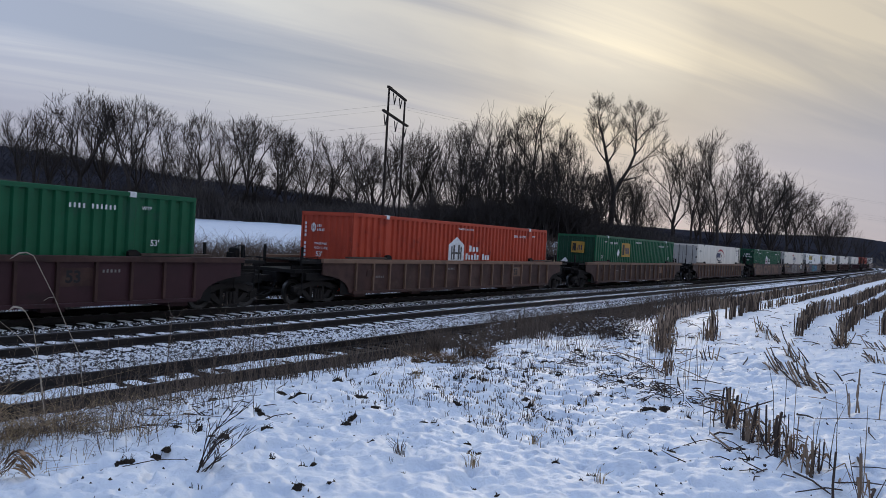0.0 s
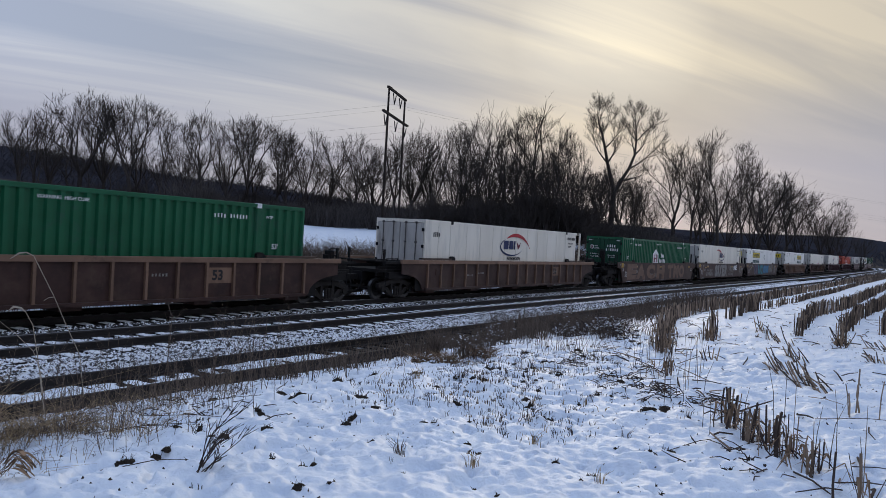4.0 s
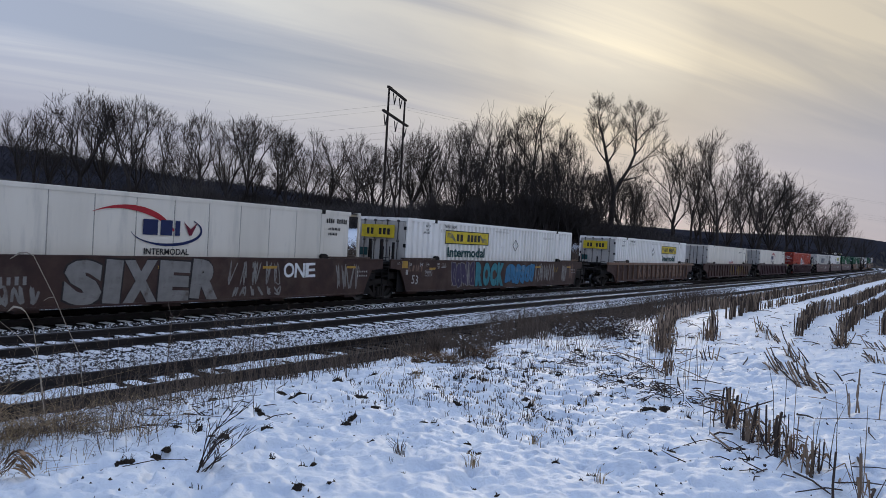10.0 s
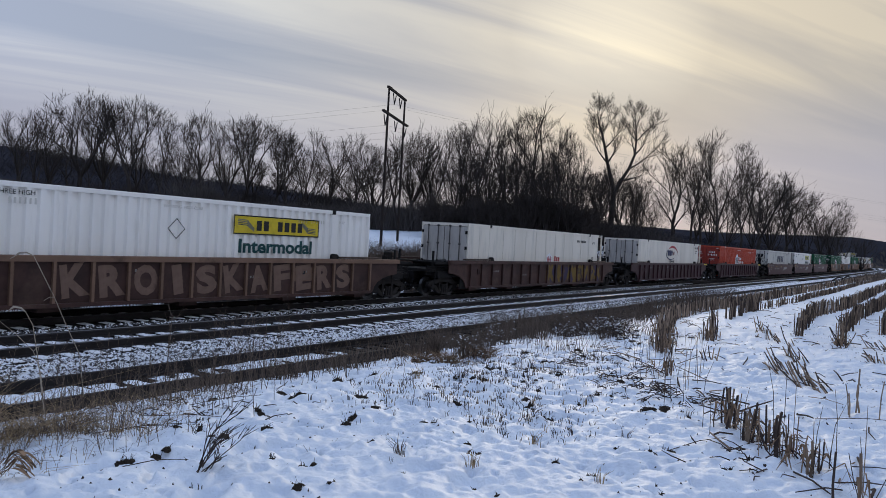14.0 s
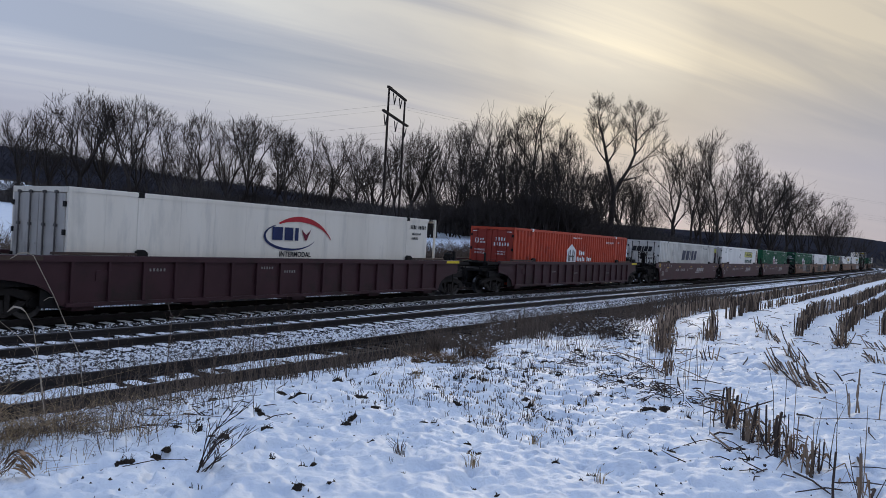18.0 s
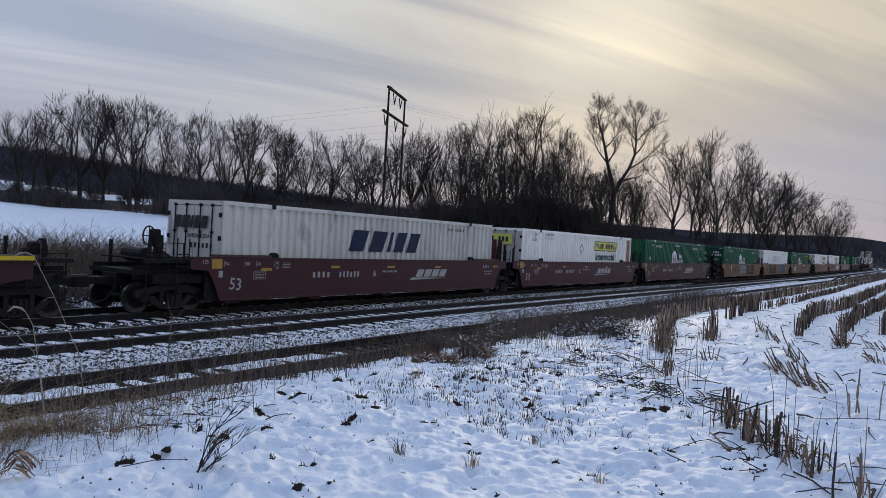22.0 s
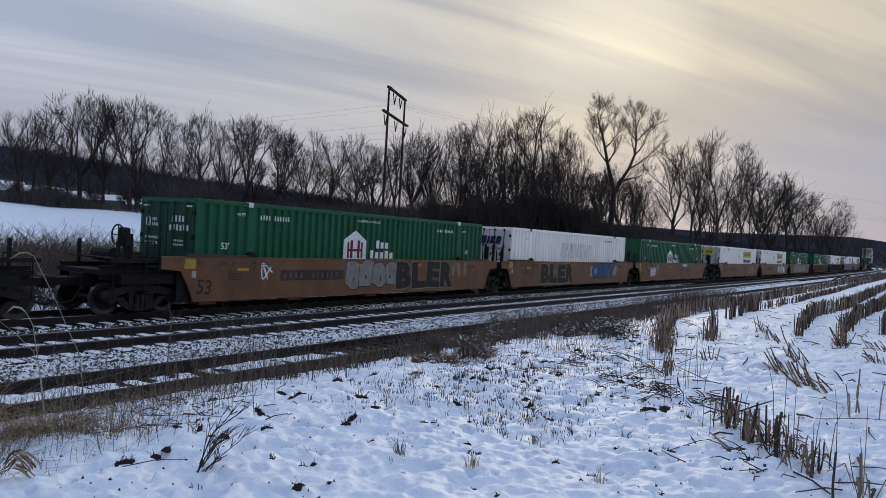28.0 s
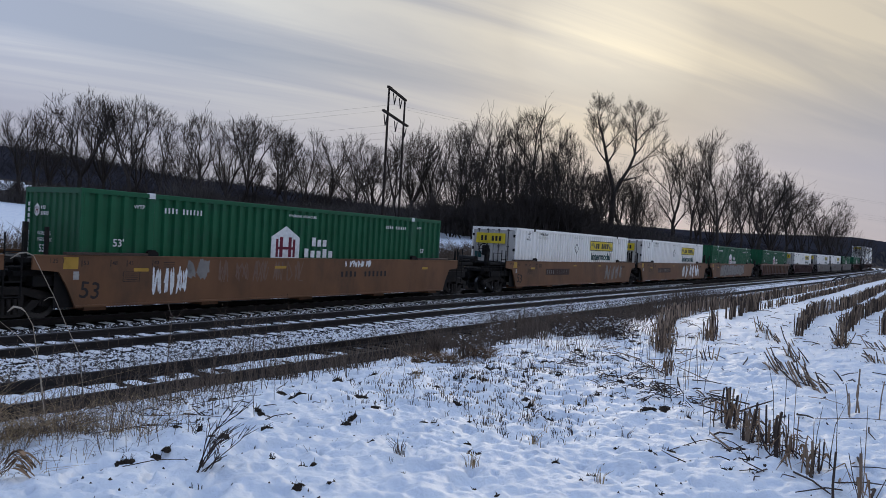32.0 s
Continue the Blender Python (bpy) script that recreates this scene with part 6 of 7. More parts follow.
    load(112.8, green_d, smooth_car(CAR_TAN, tan + "with grey and black graffiti", True, False, tan_marks(1), [(SPRAY_GREY, -1.6, 1.4, 0.5, 1.5, 4, 0.30), (SPRAY_OLIVE, 5.4, 6.6, 0.9, 1.5, 3, 0.08), (PAINT_WHITE, -5.8, -5.3, 0.85, 1.44, 1, 0.05)], 27, 1, [("BLER", 1.35, 5.5, 0.44, 1.06, SPRAY_DARK, SPRAY_OLIVE, 0.09, 0.0, ())]))
    load(131.95, slanted_mark(False), smooth_car(CAR_TAN, tan + "with olive and blue graffiti", False, False, tan_marks(2)[3:], [(SPRAY_PINK, 1.75, 2.9, 0.66, 1.46, 1, 0.3), (SPRAY_PINK, 5.1, 6.2, 0.66, 1.46, 1, 0.3)], 28, 1, [("BLER", -5.0, -0.7, 0.42, 1.04, SPRAY_DARK, SPRAY_OLIVE, 0.09, 0.0, ()), ("OIST", 2.1, 5.9, 0.62, 0.88, SPRAY_NAVY, SPRAY_DARK, 0.10, 0.0, ())]))
    load(151.2, again(green_f), smooth_car(CAR_TAN, tan + "with small white tags", False, True, [("text", "53", -8.15, 0.55, 0.42, SPRAY_DARK), ("bars", 1.6, 0.95, 4, 0.17, 0.2, SPRAY_DARK), ("bars", 2.9, 0.95, 6, 0.17, 0.2, SPRAY_DARK), ("plate", -1.6, -1.1, 1.25, 1.33, PAINT_GOLD), ("plate", 6.6, 7.0, 1.2, 1.3, PAINT_GOLD)], [(PAINT_WHITE, -6.1, -5.0, 0.55, 1.3, 6, 0.045), (SPRAY_GREY, -4.9, -4.2, 1.0, 1.48, 3, 0.16), (SPRAY_TAN, -3.9, -0.2, 0.85, 1.5, 12, 0.035), (PAINT_WHITE, 1.8, 3.3, 1.3, 1.53, 7, 0.045)], 29, 0))
    load(174.3, panel_a, smooth_car(CAR_TAN, tan + "with a pale tag near its end", True, False, tan_marks(3), [(SPRAY_GREY, 3.6, 6.6, 0.5, 1.4, 5, 0.12)], 30))
    load(193.6, again(panel_a), smooth_car(CAR_TAN, tan + "with a big white tag", False, False, tan_marks(4)[1:], [(PAINT_WHITE, 1.6, 6.4, 0.45, 1.45, 6, 0.14)], 31))
    load(213.2, again(green_f), smooth_car(CAR_TAN, tan + "with a blue-grey patch", False, True, [], [(SPRAY_GREY, -5.5, 4.5, 0.4, 1.5, 9, 0.5)], 32, 0))
    load(236.2, again(green_f), ribbed_car(CAR_BROWN, CAR_TOP, ribbed, seed=9))
    load(258.9, again(panel_a), ribbed_car(CAR_MAROON, CAR_BROWN, "dark brown ribbed well car", seed=10))
    grey = "grimy grey smooth-sided well car"
    load(282.2, again(panel_a), smooth_car(CAR_GREY, grey, True, False, tan_marks(5)[1:3], seed=33))
    load(301.4, again(panel_a), smooth_car(CAR_GREY, grey, False, False, tan_marks(6)[1:3], seed=34))
    load(320.6, again(green_d), smooth_car(CAR_GREY, grey, False, True, tan_marks(7)[1:3], seed=35, end_bogie=0))
    load(343.8, again(green_f), ribbed_car(CAR_BROWN, CAR_BROWN, "dark brown ribbed well car", seed=11))
    load(367.0, again(panel_a), ribbed_car(CAR_BROWN, CAR_BROWN, "dark brown ribbed well car under two stacked containers", seed=12))
    load(367.0, again(panel_a), None, 0.37 + CH)
    load(390.2, again(panel_a), ribbed_car(CAR_BROWN, CAR_BROWN, "dark brown ribbed well car under two stacked containers", seed=13))
    load(390.2, again(panel_a), None, 0.37 + CH)


build_train()


# The power line beyond the track.
def build_pylon():
    py = thing("power_pylon", "dark wooden H-frame power pylon with two cross-arms", "power pylon", at=pose(-5.8, 70.2, float(ground_z(-5.8, 70.2)) - 0.4))
    base = py.matrix_basis.translation
    top = 16.3 - base.z
    a, b = Vector((0, 0, 0)), Vector((1.15, 6.0, 0))
    for p in (a, b):
        part("pole", Shape().tube([p, p + Vector((0, 0, top * 0.6)), p + Vector((0, 0, top))], [0.13, 0.115, 0.09], 10), POLE, py)
    d = (b - a).normalized()
    arms = Shape()
    for z, over in ((top - 0.15, 0.35), (top - 2.55, 1.6)):
        p, q = a - d * over + Vector((0, 0, z)), b + d * over + Vector((0, 0, z))
        n = Vector((-d.y, d.x, 0)) * 0.12
        arm = Shape().add([tuple(v + w) for v in (p, q) for w in (n, -n, -n + Vector((0, 0, 0.18)), n + Vector((0, 0, 0.18)))], [(0, 1, 2, 3), (7, 6, 5, 4), (0, 4, 5, 1), (1, 5, 6, 2), (2, 6, 7, 3), (3, 7, 4, 0)])
        part("cross_arm", arm, POLE, py)
    part("brace", Shape().tube([a + Vector((0, 0, top - 6.0)), b + Vector((0, 0, top - 13.0))], 0.07, 6), POLE, py)
    part("brace", Shape().tube([b + Vector((0, 0, top - 6.0)), a + Vector((0, 0, top - 13.0))], 0.07, 6), POLE, py)
    hooks = []
    for z, spots in ((top - 0.3, (0.35, 0.72)), (top - 2.75, (-0.12, 0.5, 1.1))):
        for f in spots:
            p = a.lerp(b, f) + Vector((0, 0, z))
            low = p - Vector((0, 0, 0.95))
            s = Shape().tube([p - d * 0.55, low], 0.05, 6).tube([p + d * 0.55, low], 0.05, 6)
            part("insulator", s, IRON, py)
            hooks.append(base + low)
    wires = thing("power_line", "thin sagging conductors strung from the pylon", "power line")
    for h in hooks:
        for far, fall in ((Vector((-150, 138, 13.5)), 2.6), (Vector((150, 168, 13.0)), 2.2)):
            off = h - hooks[0]
            far = far + off
            pts = []
            for i in range(25):
                f = i / 24
                p = h.lerp(far, f)
                pts.append(p - Vector((0, 0, 4 * fall * f * (1 - f))))
            part("wire", Shape().tube(pts, 0.0065, 4, caps=False), WIRE, wires)


build_pylon()


# Undergrowth beyond the line.
def twig_field(name, spots, mat, label, category, rng, stems, height, spread, thick, lean=0.22):
    """Upright tangled stems around each spot, in one mesh; each stem is a thin three-sided spike with side shoots."""
    sh = Shape()
    for x, y, z, k in spots:
        for i in range(stems):
            px, py = x + rng.gauss(0, spread), y + rng.gauss(0, spread)
            h = height * k * rng.uniform(0.45, 1.0)
            lx, ly = rng.gauss(0, lean) * h, rng.gauss(0, lean) * h
            w = thick * rng.uniform(0.6, 1.3)
            mid = Vector((px + lx * 0.4, py + ly * 0.4, z + h * 0.55))
            tip = Vector((px + lx, py + ly, z + h))
            foot = Vector((px, py, z - 0.1))
            sh.tube([foot, mid, tip], [w, w * 0.7, w * 0.2], 3, caps=False)
            for j in range(3):
                f = rng.uniform(0.3, 0.95)
                b = foot.lerp(mid, f * 2) if f < 0.5 else mid.lerp(tip, f * 2 - 1)
                e = b + Vector((rng.gauss(0, 0.2) * h, rng.gauss(0, 0.2) * h, rng.uniform(0.05, 0.3) * h))
                n = Vector((rng.gauss(0, 1), rng.gauss(0, 1), 0)).normalized() * w * 0.45
                sh.add([tuple(b - n), tuple(b + n), tuple(e)], [(0, 1, 2)])
    return tagged(new(name, sh.mesh(name, mat)), label, category, kind="stuff")


def undergrowth():
    rng = random.Random(9)
    spots = []
    for i in range(2100):
        b = rng.uniform(-0.62, 0.60)
        d0 = float(np.interp(b, [-0.62, -0.2, 0.1, 0.3, 0.45, 0.6], [99, 97, 88, 100, 125, 160]))
        d = d0 + abs(rng.gauss(0, 9 if b > -0.28 else 1.6))
        x, y = b * d, d
        if sq(x, y)[1] > -12:
            continue
        k = rng.uniform(0.6, 1.0) * float(np.interp(b, [-0.62, -0.35, -0.1, 0.05, 0.25, 0.35, 0.6], [0.4, 0.62, 0.85, 1.0, 0.6, 0.34, 0.32]))
        if b < -0.28:
            k *= 3.0 * max(0.0, float(lumps(x, 0.0, 4.0)) - 0.18)
        spots.append((x, y, float(ground_z(x, y)), k))
    twig_field("wood_undergrowth", spots, BRUSH, "dark tangled brush under the bare trees", "brush", rng, 18, 4.6, 1.6, 0.036, 0.4)
    spots = []
    for i in range(2000):
        s, q = (rng.uniform(-30, 200) if i < 300 else rng.uniform(-24, 45)), -rng.uniform(5.0, 12 + 5 * rng.random())
        x, y = xy(s, q)
        if y < 20:
            continue
        spots.append((x, y, float(ground_z(x, y)), rng.uniform(0.5, 1.0)))
    twig_field("trackside_brush", spots, WEED, "dead weeds and brush on the bank beyond the track", "brush", rng, 12, 2.1, 0.9, 0.016, 0.6)
    spots = []
    for i in range(1600):
        s, q = rng.uniform(-24, 30), -rng.uniform(4.5, 13)
        x, y = xy(s, q)
        if y < 20:
            continue
        spots.append((x, y, float(ground_z(x, y)), rng.uniform(0.4, 1.0)))
    twig_field("trackside_weeds", spots, WEED, "short matted weeds in the snow beyond the track", "weeds", rng, 12, 0.6, 0.7, 0.011, 1.0)
    # spindly brush on the verge before the corn
    spots = []
    for i in range(130):
        x, y = xy(rng.uniform(-13.5, 2), rng.uniform(10.6, 12.9))
        spots.append((x, y, float(ground_z(x, y)), rng.uniform(0.4, 1.0)))
    for i in range(120):
        x, y = xy(rng.uniform(-24.0, -13.5), rng.uniform(10.4, 12.3))
        spots.append((x, y, float(ground_z(x, y)), rng.uniform(0.25, 0.6)))
    twig_field("verge_brush", spots, WEED, "spindly dead brush between the siding and the corn", "brush", rng, 7, 0.95, 0.35, 0.0055, 0.35)
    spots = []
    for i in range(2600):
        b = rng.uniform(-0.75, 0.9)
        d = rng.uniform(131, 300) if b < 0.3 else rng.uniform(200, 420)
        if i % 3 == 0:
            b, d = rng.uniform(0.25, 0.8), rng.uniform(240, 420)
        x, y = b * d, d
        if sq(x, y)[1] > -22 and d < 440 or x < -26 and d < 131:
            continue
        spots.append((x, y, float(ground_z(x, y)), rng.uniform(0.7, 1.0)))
    twig_field("hill_woods", spots, FARWOOD, "bare woods on the far hill, distance haze tinted into their grey", "woods", rng, 14, 1.9, 3.4, 0.08, 0.9)


undergrowth()


# Field: corn stubble, weeds and dry grass.
ROWS = (
    ((-22, -21.35, -20.75, -20.2, -19.9, -17.4, -15.2, -11.4, -6.5, -3.8, 0.4, 12, 37, 110), (19.0, 18.67, 18.3, 17.96, 17.6, 16.35, 15.54, 14.39, 13.3, 13.05, 13.15, 13.2, 12.8, 12.8)),
    ((-12.5, -9.6, -8, -5.2, -2.7, 2.4, 15, 36, 110), (15.6, 14.96, 14.75, 14.5, 14.43, 14.6, 14.6, 14.2, 14.1)),
    ((-10.1, -5.2, -2.7, 1, 6, 110), (16.8, 16.3, 16.3, 16.5, 16.5, 15.9)),
    ((-11.9, -9.3, -3, 2, 110), (17.85, 17.46, 17.3, 17.5, 16.8)),
    ((-8.4, -6, 2, 110), (18.2, 18.15, 18.3, 17.7)),
    ((-4.0, 2, 110), (19.1, 19.2, 18.6)),
    ((2.0, 110), (20.1, 19.5)),
)


def row_q(s, k):
    """How far a row of stubble lies from the far track, at s along it."""
    return np.interp(s, *ROWS[k])


def stalk(sh, rng, x, y, z, h, r, lean, mat=0, way=None):
    """A cut stalk with a joint or two and a slanting cut."""
    a = rng.uniform(0, 6.3) if way is None else way
    tip = Vector((x + math.cos(a) * lean * h, y + math.sin(a) * lean * h, z + h))
    foot = Vector((x, y, z - 0.06))
    mid = foot.lerp(tip, rng.uniform(0.4, 0.7)) + Vector((rng.gauss(0, 0.008), rng.gauss(0, 0.008), 0))
    sh.tube([foot, mid, tip], [r * 1.15, r, r * 0.9], 5, mat)
    for k in range(rng.randint(0, 2)):
        # torn leaf sheaths hang from the joints
        b = foot.lerp(tip, rng.uniform(0.25, 0.9))
        e = b + Vector((rng.gauss(0, 0.045), rng.gauss(0, 0.045), rng.uniform(-0.12, 0.03)))
        n = Vector((rng.gauss(0, 1), rng.gauss(0, 1), 0.1)).normalized() * rng.uniform(0.004, 0.011)
        c = b.lerp(e, 0.5) + Vector((rng.gauss(0, 0.012), rng.gauss(0, 0.012), 0.015))
        sh.add([tuple(b - n * 0.5), tuple(b + n * 0.5), tuple(c + n), tuple(c - n), tuple(e)], [(0, 1, 2, 3), (3, 2, 4)], mat)


def corn_field():
    rng = random.Random(21)
    for k in range(7):
        far = Shape()
        s = (-21.5, -12.5, -10.1, -11.9, -8.4, -4.0, 2.0)[k]
        while s < 110:
            near = k == 0 and s < -10
            q = float(row_q(s, k)) + rng.gauss(0, 0.07 if near else 0.035)
            x, y = xy(s, q)
            dist = math.hypot(x, y)
            z = float(ground_z(x, y))
            gap = rng.random() < (0.12 if near else 0.03)
            # bare stretches between the bunches of the nearest row
            if k == 0 and s < -9 and float(lumps(s, 3.0, 0.3)) < 0.30:
                gap = True
            if k == 0 and -19.6 < s < -17.7 or k == 0 and -16.9 < s < -15.8:
                gap = True
            if k in (1, 2, 3, 4) and s < -5.5 and float(lumps(s + 13 * k, 9.0, 0.9)) < 0.45:
                gap = True
            if k == 1 and -1.5 < s < 5:
                gap = gap or rng.random() < 0.4
            if not gap:
                h = (0.34 if s < -19 else 0.40 if s < -12 else 0.44) * rng.uniform(0.85, 1.1)
                if k == 1 and s > -1.5:
                    h *= 0.6
                if dist < 16.5:
                    clump = thing("corn_stubble", "cut brown corn stalks standing in the snow" if k else "ragged cut corn stalks and torn leaves in the snow", "corn stubble", "corn stubble in rows", at=pose(x, y, z))
                    for i in range(rng.randint(3, 6)):
                        sh = Shape()
                        lean = abs(rng.gauss(0, 0.10)) if rng.random() < 0.85 else rng.uniform(0.3, 0.9)
                        stalk(sh, rng, rng.gauss(0, 0.05), rng.gauss(0, 0.05), 0, h * rng.uniform(0.45, 1.12), rng.choice((0.003, 0.005, 0.007, 0.009, 0.011)), lean)
                        part("stalk", sh, CORN if rng.random() < 0.6 else CORN_DARK, clump)
                    husks = Shape()
                    for i in range(7):
                        px, py, l = rng.gauss(0, 0.07), rng.gauss(0, 0.07), rng.uniform(0.08, 0.24)
                        a = rng.uniform(0, 6.3)
                        n = Vector((math.sin(a), -math.cos(a), 0)) * rng.uniform(0.006, 0.013)
                        p0, p1, p2 = Vector((px, py, rng.uniform(0.0, 0.12))), Vector((px + math.cos(a) * l * 0.3, py + math.sin(a) * l * 0.3, l)), Vector((px + math.cos(a) * l, py + math.sin(a) * l, l * rng.uniform(-0.05, 0.8)))
                        husks.add([tuple(p0 - n * 0.6), tuple(p0 + n * 0.6), tuple(p1 + n), tuple(p1 - n), tuple(p2)], [(0, 1, 2, 3), (3, 2, 4)])
                    tagged(part("leaves", husks, CORN_LEAF, clump), "torn dry leaves", kind="stuff")
                else:
                    for i in range(3):
                        stalk(far, rng, x + rng.gauss(0, 0.035), y + rng.gauss(0, 0.035), z, h * rng.uniform(0.75, 1.05), rng.uniform(0.009, 0.015), abs(rng.gauss(0, 0.07)), int(rng.random() < 0.35))
            s += rng.uniform(0.05, 0.10) if s < -19 else rng.uniform(0.09, 0.16) if dist < 16.5 else rng.uniform(0.10, 0.20) if dist < 45 else rng.uniform(0.16, 0.30)
        if far.v:
            solo("corn_row", far, [CORN, CORN_DARK], "row of cut corn stalks running along the track", "corn stubble", kind="stuff")
    # thin dry stems standing among the nearest row
    for i in range(46):
        s = rng.uniform(-21.4, -15.0)
        x, y = xy(s, float(row_q(s, 0)) + rng.gauss(0, 0.28))
        z, h, a = float(ground_z(x, y)), rng.uniform(0.3, 0.75), rng.uniform(0, 6.3)
        o = abs(rng.gauss(0, 0.12)) * h
        solo("dry_stem", Shape().tube([(x, y, z - 0.04), (x + math.cos(a) * o * 0.3, y + math.sin(a) * o * 0.3, z + h * 0.6), (x + math.cos(a) * o, y + math.sin(a) * o, z + h)], [0.0034, 0.0028, 0.0014], 4), CORN_DARK if i % 3 else CORN, "thin dry stem standing in the snow", "plant stem", "dry stems by the corn")
    # broken stalks lying on the snow
    for i in range(330):
        s = -21.5 + 26 * rng.random() ** 1.15
        q = float(row_q(s, 0)) + (rng.uniform(-0.4, 5.0) if i % 3 else rng.gauss(0, 0.25))
        x, y = xy(s, q)
        z = float(ground_z(x, y)) + 0.012
        a, l = rng.gauss(1.0, 0.9) + (3.14 if rng.random() < 0.5 else 0), rng.uniform(0.10, 0.55)
        sh = Shape()
        up = rng.choice((0.0, 0.0, 0.0, 0.1, 0.35)) * l
        tip = Vector((x + math.cos(a) * l, y + math.sin(a) * l, 0))
        tip.z = float(ground_z(tip.x, tip.y)) + 0.012 + up
        mid = Vector((x, y, z)).lerp(tip, 0.5) + Vector((rng.gauss(0, 0.015), rng.gauss(0, 0.015), rng.uniform(0, 0.025)))
        w = rng.uniform(0.4, 1.0)
        sh.tube([(x, y, z), mid, tip], [0.011 * w, 0.010 * w, 0.007 * w], 5)
        solo("fallen_stalk", sh, CORN_DARK if rng.random() < 0.8 else CORN, "broken corn stalk lying on the snow", "corn stalk", "fallen corn stalks")


corn_field()


def blades(sh, rng, x, y, z, n, h, r, droop, w, slot=0):
    """A tuft of thin bent blades."""
    for i in range(n):
        a = rng.uniform(0, 6.3)
        b = rng.uniform(0, r)
        px, py = x + math.cos(a) * b, y + math.sin(a) * b
        hh = h * rng.uniform(0.4, 1.0)
        a2 = a + rng.gauss(0, 0.8)
        o = droop * hh * rng.uniform(0.2, 1.2)
        pts = [Vector((px, py, z - 0.04)), Vector((px + math.cos(a2) * o * 0.3, py + math.sin(a2) * o * 0.3, z + hh * 0.6)), Vector((px + math.cos(a2) * o, py + math.sin(a2) * o, z + hh))]
        sh.tube(pts, [w, w * 0.8, w * 0.25], 3, slot, caps=False)


def weeds():
    rng = random.Random(33)
    # dark stubble poking through the snow, thickest in the middle of the field
    sh = Shape()
    hubs = [(rng.uniform(-21.2, -16.0), rng.gauss(14.9, 0.9)) for i in range(110)]
    for i in range(2500):
        if rng.random() < 0.72:
            s, q = rng.choice(hubs)
            s, q = s + rng.gauss(0, 0.28), q + rng.gauss(0, 0.2)
        else:
            s, q = rng.uniform(-25, -4), rng.uniform(11.2, 18.5)
            if (s < -20.5 or q < 13.2) and rng.random() < 0.75:
                continue
        x, y = xy(s, q)
        if q < 11 or math.hypot(x, y) < 4 or q > float(row_q(s, 0)) - 0.2:
            continue
        blades(sh, rng, x, y, float(ground_z(x, y)), rng.randint(1, 4), rng.uniform(0.018, 0.05) if rng.random() < 0.75 else rng.uniform(0.05, 0.11), 0.05, rng.choice((0.2, 0.5, 1.2)), rng.uniform(0.0022, 0.0050), rng.random() < 0.12)
    # crumbs of leaf and stem scattered on the snow
    for i in range(5200):
        s, q = rng.uniform(-24.5, -6), rng.uniform(11.4, 20.5)
        x, y = xy(s, q)
        if math.hypot(x, y) < 3.6 or float(lumps(x, y, 1.1)) < 0.32:
            continue
        z, r, a = float(ground_z(x, y)), rng.uniform(0.006, 0.02), rng.uniform(0, 6.3)
        c, d = math.cos(a) * r, math.sin(a) * r
        w = rng.uniform(0.25, 0.6)
        sh.add([(x - c, y - d, z - 0.006), (x + d * w, y - c * w, z - 0.006), (x + c, y + d, z - 0.006), (x - d * w, y + c * w, z - 0.006), (x, y, z + r * rng.uniform(0.3, 0.9))], [(0, 1, 4), (1, 2, 4), (2, 3, 4), (3, 0, 4)])
    solo("field_stubble", sh, [CORN_DARK, STRAW], "short dark stubble and grass poking through the snow", "stubble", kind="stuff")
    # tangles of dark broken stems lying on the snow
    for s, q, n, r in ((-16.2, 15.1, 24, 0.4), (-15.0, 14.3, 20, 0.4), (-17.2, 15.9, 26, 0.35), (-18.8, 17.0, 50, 0.35), (-20.6, 18.1, 50, 0.35), (-12.0, 15.0, 30, 0.4), (-23.0, 12.6, 24, 0.6), (-21.6, 12.0, 24, 0.6), (-19.4, 11.6, 24, 0.6), (-17.2, 11.4, 30, 0.6), (-22.4, 13.3, 30, 0.5), (-17.4, 14.95, 30, 0.22), (-18.0, 15.8, 34, 0.25), (-18.6, 16.3, 40, 0.25), (-18.8, 16.6, 30, 0.2), (-22.7, 13.4, 22, 0.7)):
        sh = Shape()
        for i in range(n):
            x, y = xy(s + rng.gauss(0, r), q + rng.gauss(0, r * 0.6))
            a, l = rng.uniform(0, 6.3), rng.uniform(0.05, 0.2)
            e = Vector((x + math.cos(a) * l, y + math.sin(a) * l, 0))
            e.z = float(ground_z(e.x, e.y)) + rng.choice((0.01, 0.015, 0.03, 0.07))
            b = Vector((x, y, float(ground_z(x, y)) + 0.01))
            sh.tube([b, b.lerp(e, 0.5) + Vector((rng.gauss(0, 0.02), rng.gauss(0, 0.02), 0.012)), e], [0.006, 0.005, 0.003], 4, caps=False)
        solo("stem_litter", sh, CORN_DARK, "tangle of dark broken stems on the snow", "plant litter", kind="stuff")
    # tufts
    for s, q, n, h in ((-22.4, 16.4, 26, 0.16), (-22.6, 15.9, 30, 0.2), (-21.6, 16.5, 20, 0.2), (-22.9, 15.3, 14, 0.15), (-19.6, 13.9, 30, 0.24), (-19.5, 14.5, 20, 0.2), (-20.9, 17.0, 16, 0.16), (-24.0, 13.2, 20, 0.18), (-21.2, 15.8, 18, 0.2), (-22.2, 17.3, 16, 0.18)):
        x, y = xy(s, q)
        sh = Shape()
        blades(sh, rng, x, y, float(ground_z(x, y)), n * 2 // 3, h * 0.8, 0.05, 0.7, 0.003)
        solo("grass_tuft", sh, STRAW if rng.random() < 0.4 else WEED, "dry grass tuft in the snow", "grass tuft", "grass tufts in the field")
